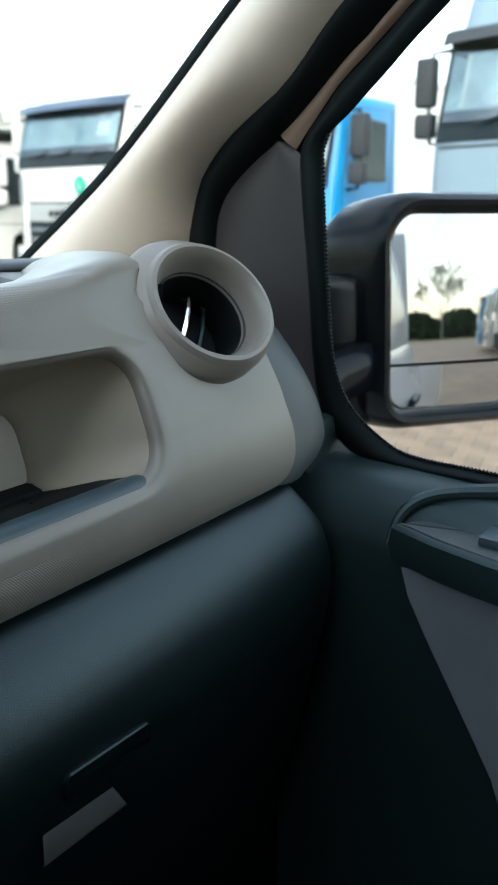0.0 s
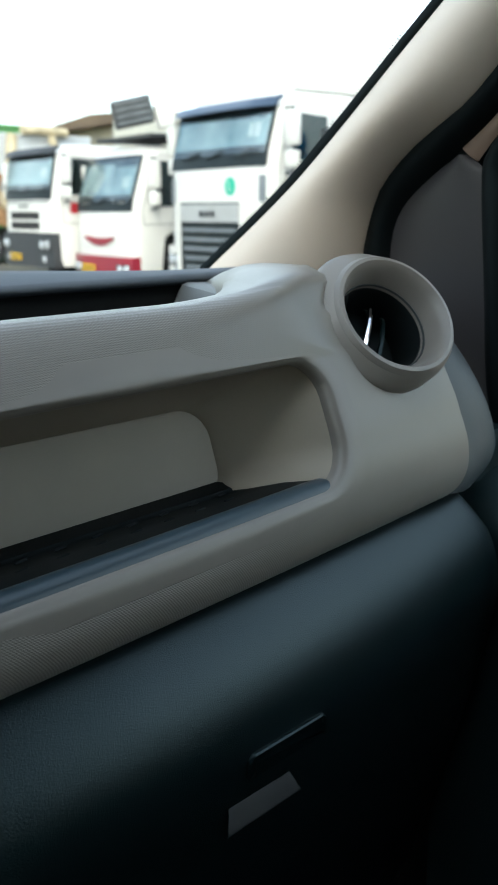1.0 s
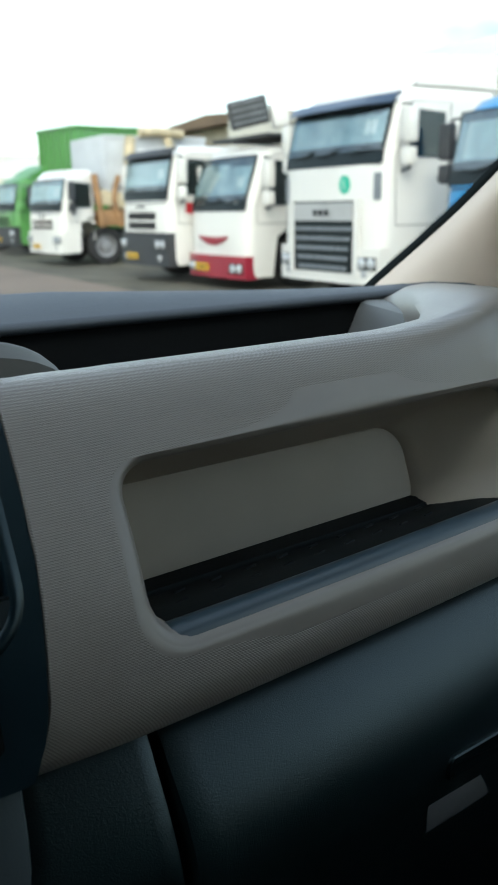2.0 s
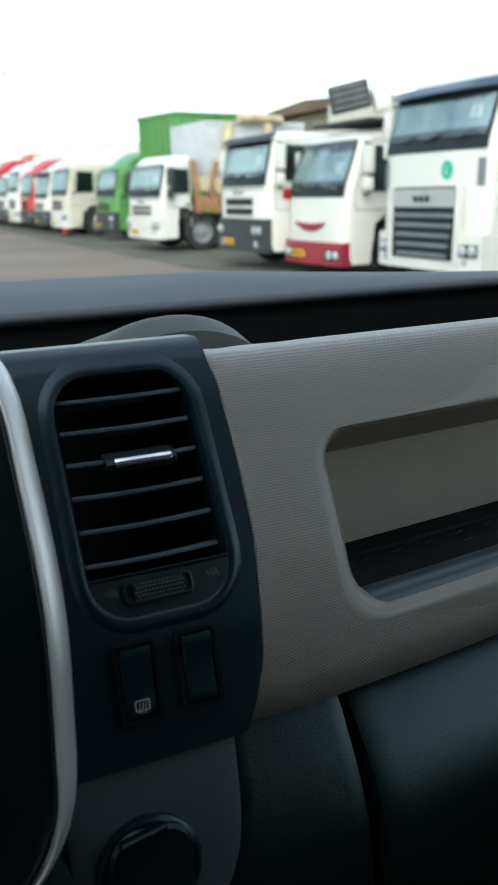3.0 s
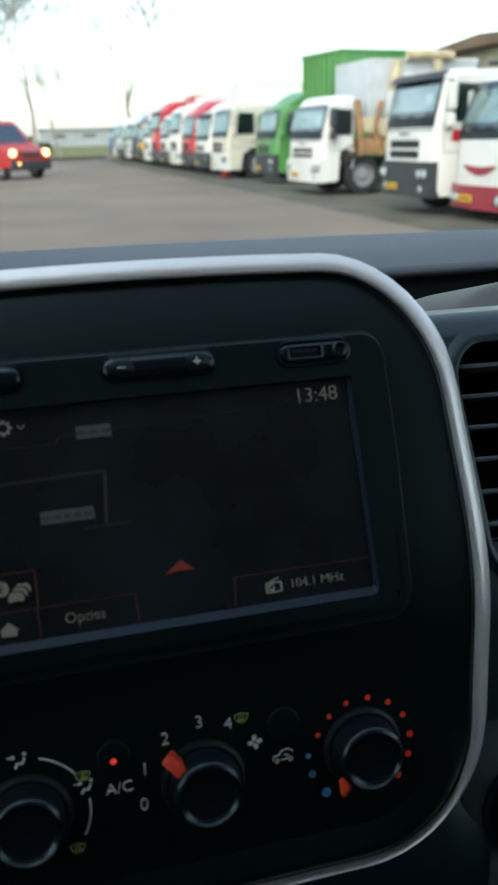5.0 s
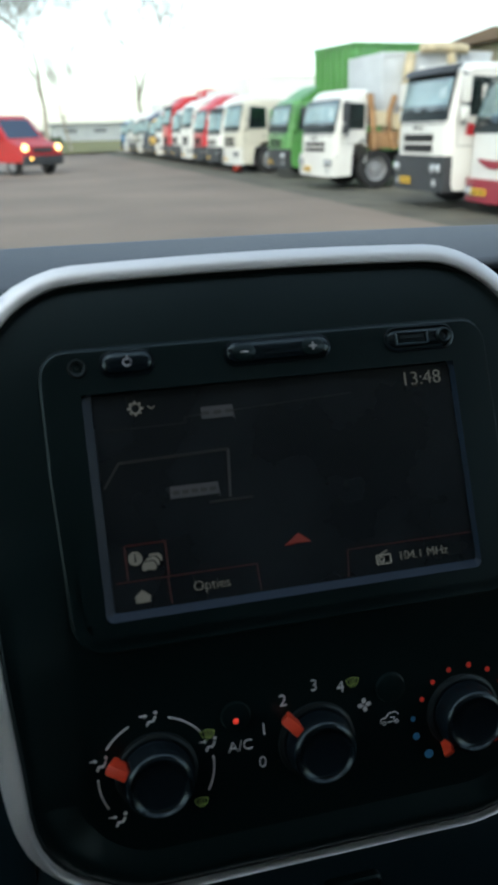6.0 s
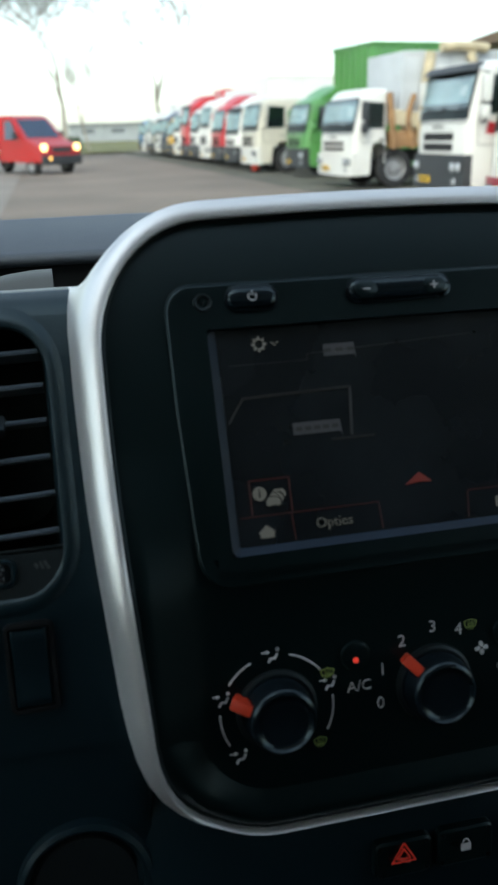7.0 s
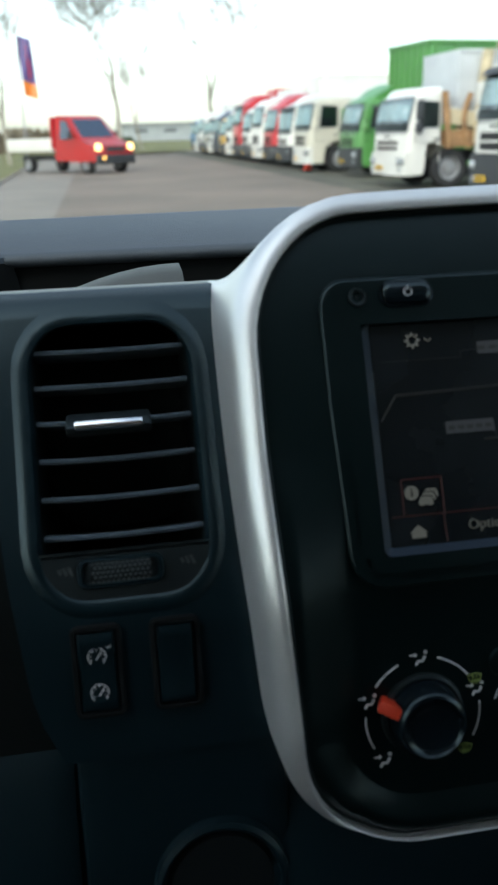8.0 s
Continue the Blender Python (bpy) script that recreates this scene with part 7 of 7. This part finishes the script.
# ---- stake-sided trailer and raised dark hatch behind the white trucks ----
trailer = thing("stake_trailer", (12.2, 15.6, GZ), "cream stake-sided trailer behind the white trucks", "trailer")
part("bed", box_bm((5.0, 2.5, 0.35), pose(12.6, 15.6, GZ + 1.25), 0.03, 1), BUMPER, trailer)
for k in range(6):
    part("side_board", box_bm((4.9, 0.05, 0.28), pose(12.6, 14.36, GZ + 1.58 + 0.31 * k), 0.01, 1), P_CREAM, trailer)
for k in range(5):
    part("stake", box_bm((0.09, 0.09, 2.1), pose(10.3 + 1.15 * k, 14.30, GZ + 2.2), 0.01, 1), P_CREAM, trailer)
part("head_board", box_bm((0.06, 2.4, 2.0), pose(10.12, 15.6, GZ + 2.3), 0.01, 1), P_CREAM, trailer)
for sy in (-1, 1):
    wheel(trailer, Matrix.Translation((12.6, 15.6, GZ)), 1.0, sy * 1.0)
part("raised_hatch", box_bm((0.70, 0.30, 0.46), m_ren @ Matrix.Translation((0.62, -0.30, 3.05)) @ pose(0, 0, 0, 0, -12, -25), 0.04, 2), BUMPER, t_ren, "dark raised roof hatch")
part("hatch_side", box_bm((0.30, 0.30, 0.42), m_ren @ Matrix.Translation((1.13, -0.53, 3.02)) @ pose(0, 0, 0, 0, -12, -25), 0.05, 2), P_WHITE, t_ren, "white side of the hatch")
part("raised_hatch", box_bm((1.3, 1.9, 0.06), m_ren @ Matrix.Translation((1.1, -0.2, 2.62)), 0.02, 1), BUMPER, t_ren)
for k in range(4):
    part("hatch_louvre", box_bm((0.62, 0.02, 0.05), m_ren @ Matrix.Translation((0.62, -0.30, 3.05)) @ pose(0, 0, 0, 0, -12, -25) @ Matrix.Translation((0, -0.155, -0.16 + 0.11 * k)), 0.008, 1), CAB_DARK, t_ren)

P_PICK = paint("deep_red_pickup_paint", (0.36, 0.003, 0.006))
# ---- red pickup with a white flatbed ----
pick_m = Matrix.Translation((0.55, 39.4, GZ)) @ pose(0, 0, 0, 0, 0, -52)
pick = thing("pickup", pick_m, "red pickup truck with a white flatbed and lit headlights", "pickup truck")
pick_m = pick_m @ Matrix.Scale(1.14, 4)  # a large van-based pickup


def pl(x, y, z):
    """Local: x forward from the nose (back is negative), y across, z up."""
    return pick_m @ Vector((x, y, z))


side = [(-0.02, 0.45), (0.0, 0.80), (-0.10, 1.05), (-0.95, 1.28), (-1.75, 2.08), (-1.98, 2.18), (-2.55, 2.20), (-2.65, 2.10), (-2.65, 0.50), (-1.30, 0.45)]
rows = []
for f, e in ((-1, 0.10), (-0.96, 0.03), (-0.85, 0), (0.85, 0), (0.96, 0.03), (1, 0.10)):
    rows.append([pl(x - (e if x > -0.2 else 0), f * (0.98 - 0.12 * max(0, z - 1.2)), z - (e * 0.4 if z > 2 else 0)) for x, z in side])
cabp = part("cab", loft(rows, True, True, True), P_PICK, pick)
part("windscreen", loft([[pl(-1.02 + 0.012, y, 1.335 + 0.01) for y in np.linspace(-0.78, 0.78, 6)], [pl(-1.70 + 0.012, y * 0.93, 2.02 + 0.01) for y in np.linspace(-0.78, 0.78, 6)]], cyclic=False), material("dark_blue_window", (0.02, 0.035, 0.07), 0.08, coat=1.0), cabp, "dark windscreen")
for sy in (-1, 1):
    part("side_window", loft([[pl(x, sy * (0.985 - 0.12 * max(0, z - 1.2)) + d * sy, z) for x, z in ((-1.35, 1.32), (-2.22, 1.30), (-2.22, 1.98), (-1.85, 1.98))] for d in (-0.01, 0.008)], True, True, True), bpy.data.materials["dark_blue_window"], cabp)
    part("headlight", lathe(((0.15, -0.04), (0.14, 0.02), (0.08, 0.05), (0.02, 0.06)), Matrix.Translation(pl(-0.03, sy * 0.80, 0.98)) @ pick_m.to_3x3().to_4x4() @ pose(0, 0, 0, 0, 90, 0), 18), glowing("lit_headlight", (1.0, 0.62, 0.25), 3.0) if sy < 0 else bpy.data.materials["lit_headlight"], pick, "lit headlight")
    part("mirror", box_bm((0.12, 0.16, 0.28), pick_m @ Matrix.Translation((-1.35, sy * 1.14, 1.45)), 0.03, 2), BUMPER, cabp)
    for x in (-0.75, -4.7):
        wheel(pick, pick_m, x, sy * 0.82, 0.36, 0.24)
part("fog_lamp", lathe(((0.10, -0.03), (0.09, 0.02), (0.03, 0.04)), Matrix.Translation(pl(0.02, -0.60, 0.58)) @ pick_m.to_3x3().to_4x4() @ pose(0, 0, 0, 0, 90, 0), 16), glowing("amber_lamp", (1.0, 0.5, 0.12), 3.0), pick, "amber lamp")
part("bumper", box_bm((0.30, 1.9, 0.35), pick_m @ Matrix.Translation((-0.10, 0, 0.52)), 0.06, 2), BUMPER, pick)
part("grille", box_bm((0.06, 0.9, 0.18), pick_m @ Matrix.Translation((0.0, 0, 0.90)), 0.02, 1), BUMPER, pick)
part("chassis", box_bm((5.4, 0.8, 0.2), pick_m @ Matrix.Translation((-3.2, 0, 0.60)), 0.02, 1), BUMPER, pick)
bed = part("flatbed", box_bm((3.2, 2.0, 0.12), pick_m @ Matrix.Translation((-4.40, 0, 0.90)), 0.02, 1), P_WHITE, pick, "white flatbed")
for sy in (-1, 1):
    part("side_board", box_bm((3.2, 0.05, 0.42), pick_m @ Matrix.Translation((-4.40, sy * 1.0, 1.15)), 0.01, 1), P_WHITE, bed)
part("head_board", box_bm((0.06, 2.0, 1.2), pick_m @ Matrix.Translation((-2.80, 0, 1.55)), 0.02, 1), P_RED, bed)

# ---- banner, cone ----
banner = thing("banner_flag", (-4.1, 50, GZ), "tall blue and red banner with an orange foot", "flag")
part("pole", tube([(-4.15, 50, GZ), (-4.12, 50, 4), (-4.0, 50, 7.2)], 0.05, 8), RIM, banner)
fl_rows = []
for k in range(13):
    z = 6.9 - 3.0 * k / 12
    fl_rows.append([Vector((-4.05 + 0.72 * f + 0.03 * k * 0.4, 50 + 0.10 * math.sin(5 * f + 0.5 * k), z - 0.25 * f)) for f in np.linspace(0, 1, 7)])
fb = loft(fl_rows[:10], cyclic=False)
part("cloth", fb, paint("violet_cloth", (0.10, 0.07, 0.22), 0.0), banner, "blue-violet cloth")
part("cloth_foot", loft(fl_rows[9:], cyclic=False), P_ORANGE, banner, "orange foot")
rb = [[p.lerp(q, f) + Vector((0, -0.02, 0)) for f in (0.05, 0.3)] for p, q in ((row[3], row[6]) for row in fl_rows[1:9])]
part("red_stripe", loft(rb, cyclic=False), P_RED, banner)
cone = thing("traffic_cone", (8.1, 34.2, GZ), "red traffic cone on the yard by the trucks", "traffic cone")
part("cone_body", lathe(((0.20, 0.03), (0.15, 0.25), (0.09, 0.5), (0.04, 0.72), (0.02, 0.74)), Matrix.Translation((8.1, 34.2, GZ)), 20), material("red_cone_plastic", (0.7, 0.06, 0.03), 0.5), cone)
part("cone_base", box_bm((0.45, 0.45, 0.05), pose(8.1, 34.2, GZ + 0.025), 0.01, 1), BUMPER, cone)


# ---- herringbone pavers beside the van ----
PAVER = material("clay_paver", (0.205, 0.150, 0.105), 0.85, vary=0.18, vary_scale=14, bump=0.5, grain_scale=220, per_object=0.14)
bm = box_bm((0.175, 0.085, 0.05), None, 0.004, 1)
paver_mesh = mesh_from(bm, "paver", PAVER, False)
bed_sheet = sheet("paving_bed", ((4.0, 1.24), (6.04, 1.24), (6.04, 3.24), (4.0, 3.24)), GZ + 0.012, material("paving_sand", (0.09, 0.08, 0.066), 0.95, vary=0.2, vary_scale=20), "dark sand joints under the pavers")
for i in range(-19, 20):
    for j in range(-19, 20):
        # cells run in fours along the diagonal: two for a flat block, two for an upright one
        turn = {0: 0, 3: 90}.get((i - j) % 4)
        if turn is None:
            continue
        q = Vector((i * 0.090 + (0.045 if turn == 0 else 0.0), j * 0.090 + (0.045 if turn else 0.0), 0))
        q.rotate(Euler((0, 0, radians(20))))
        x, y = 5.0 + q.x, 2.2 + q.y
        if 3.98 < x < 6.06 and 1.22 < y < 3.26:
            p = new("paver", paver_mesh)
            p.parent = bed_sheet
            p.matrix_basis = Matrix.Translation((x, y, GZ - 0.006 + rng.uniform(-0.0015, 0.0015))) @ pose(0, 0, 0, rng.uniform(-0.6, 0.6), rng.uniform(-0.6, 0.6), 20 + turn)

# ---- the van's own wheels ----
van_m = Matrix.Translation((0, 0, GZ)) @ pose(0, 0, 0, 0, 0, 90)
running_gear = thing("van_running_gear", van_m, "black tyres and grey rims under the white van", "wheels", kind="structure")
for along_van in (0.78, -2.55):
    for side in (-0.80, 0.80):
        wheel(running_gear, van_m, along_van, side, 0.33, 0.22)
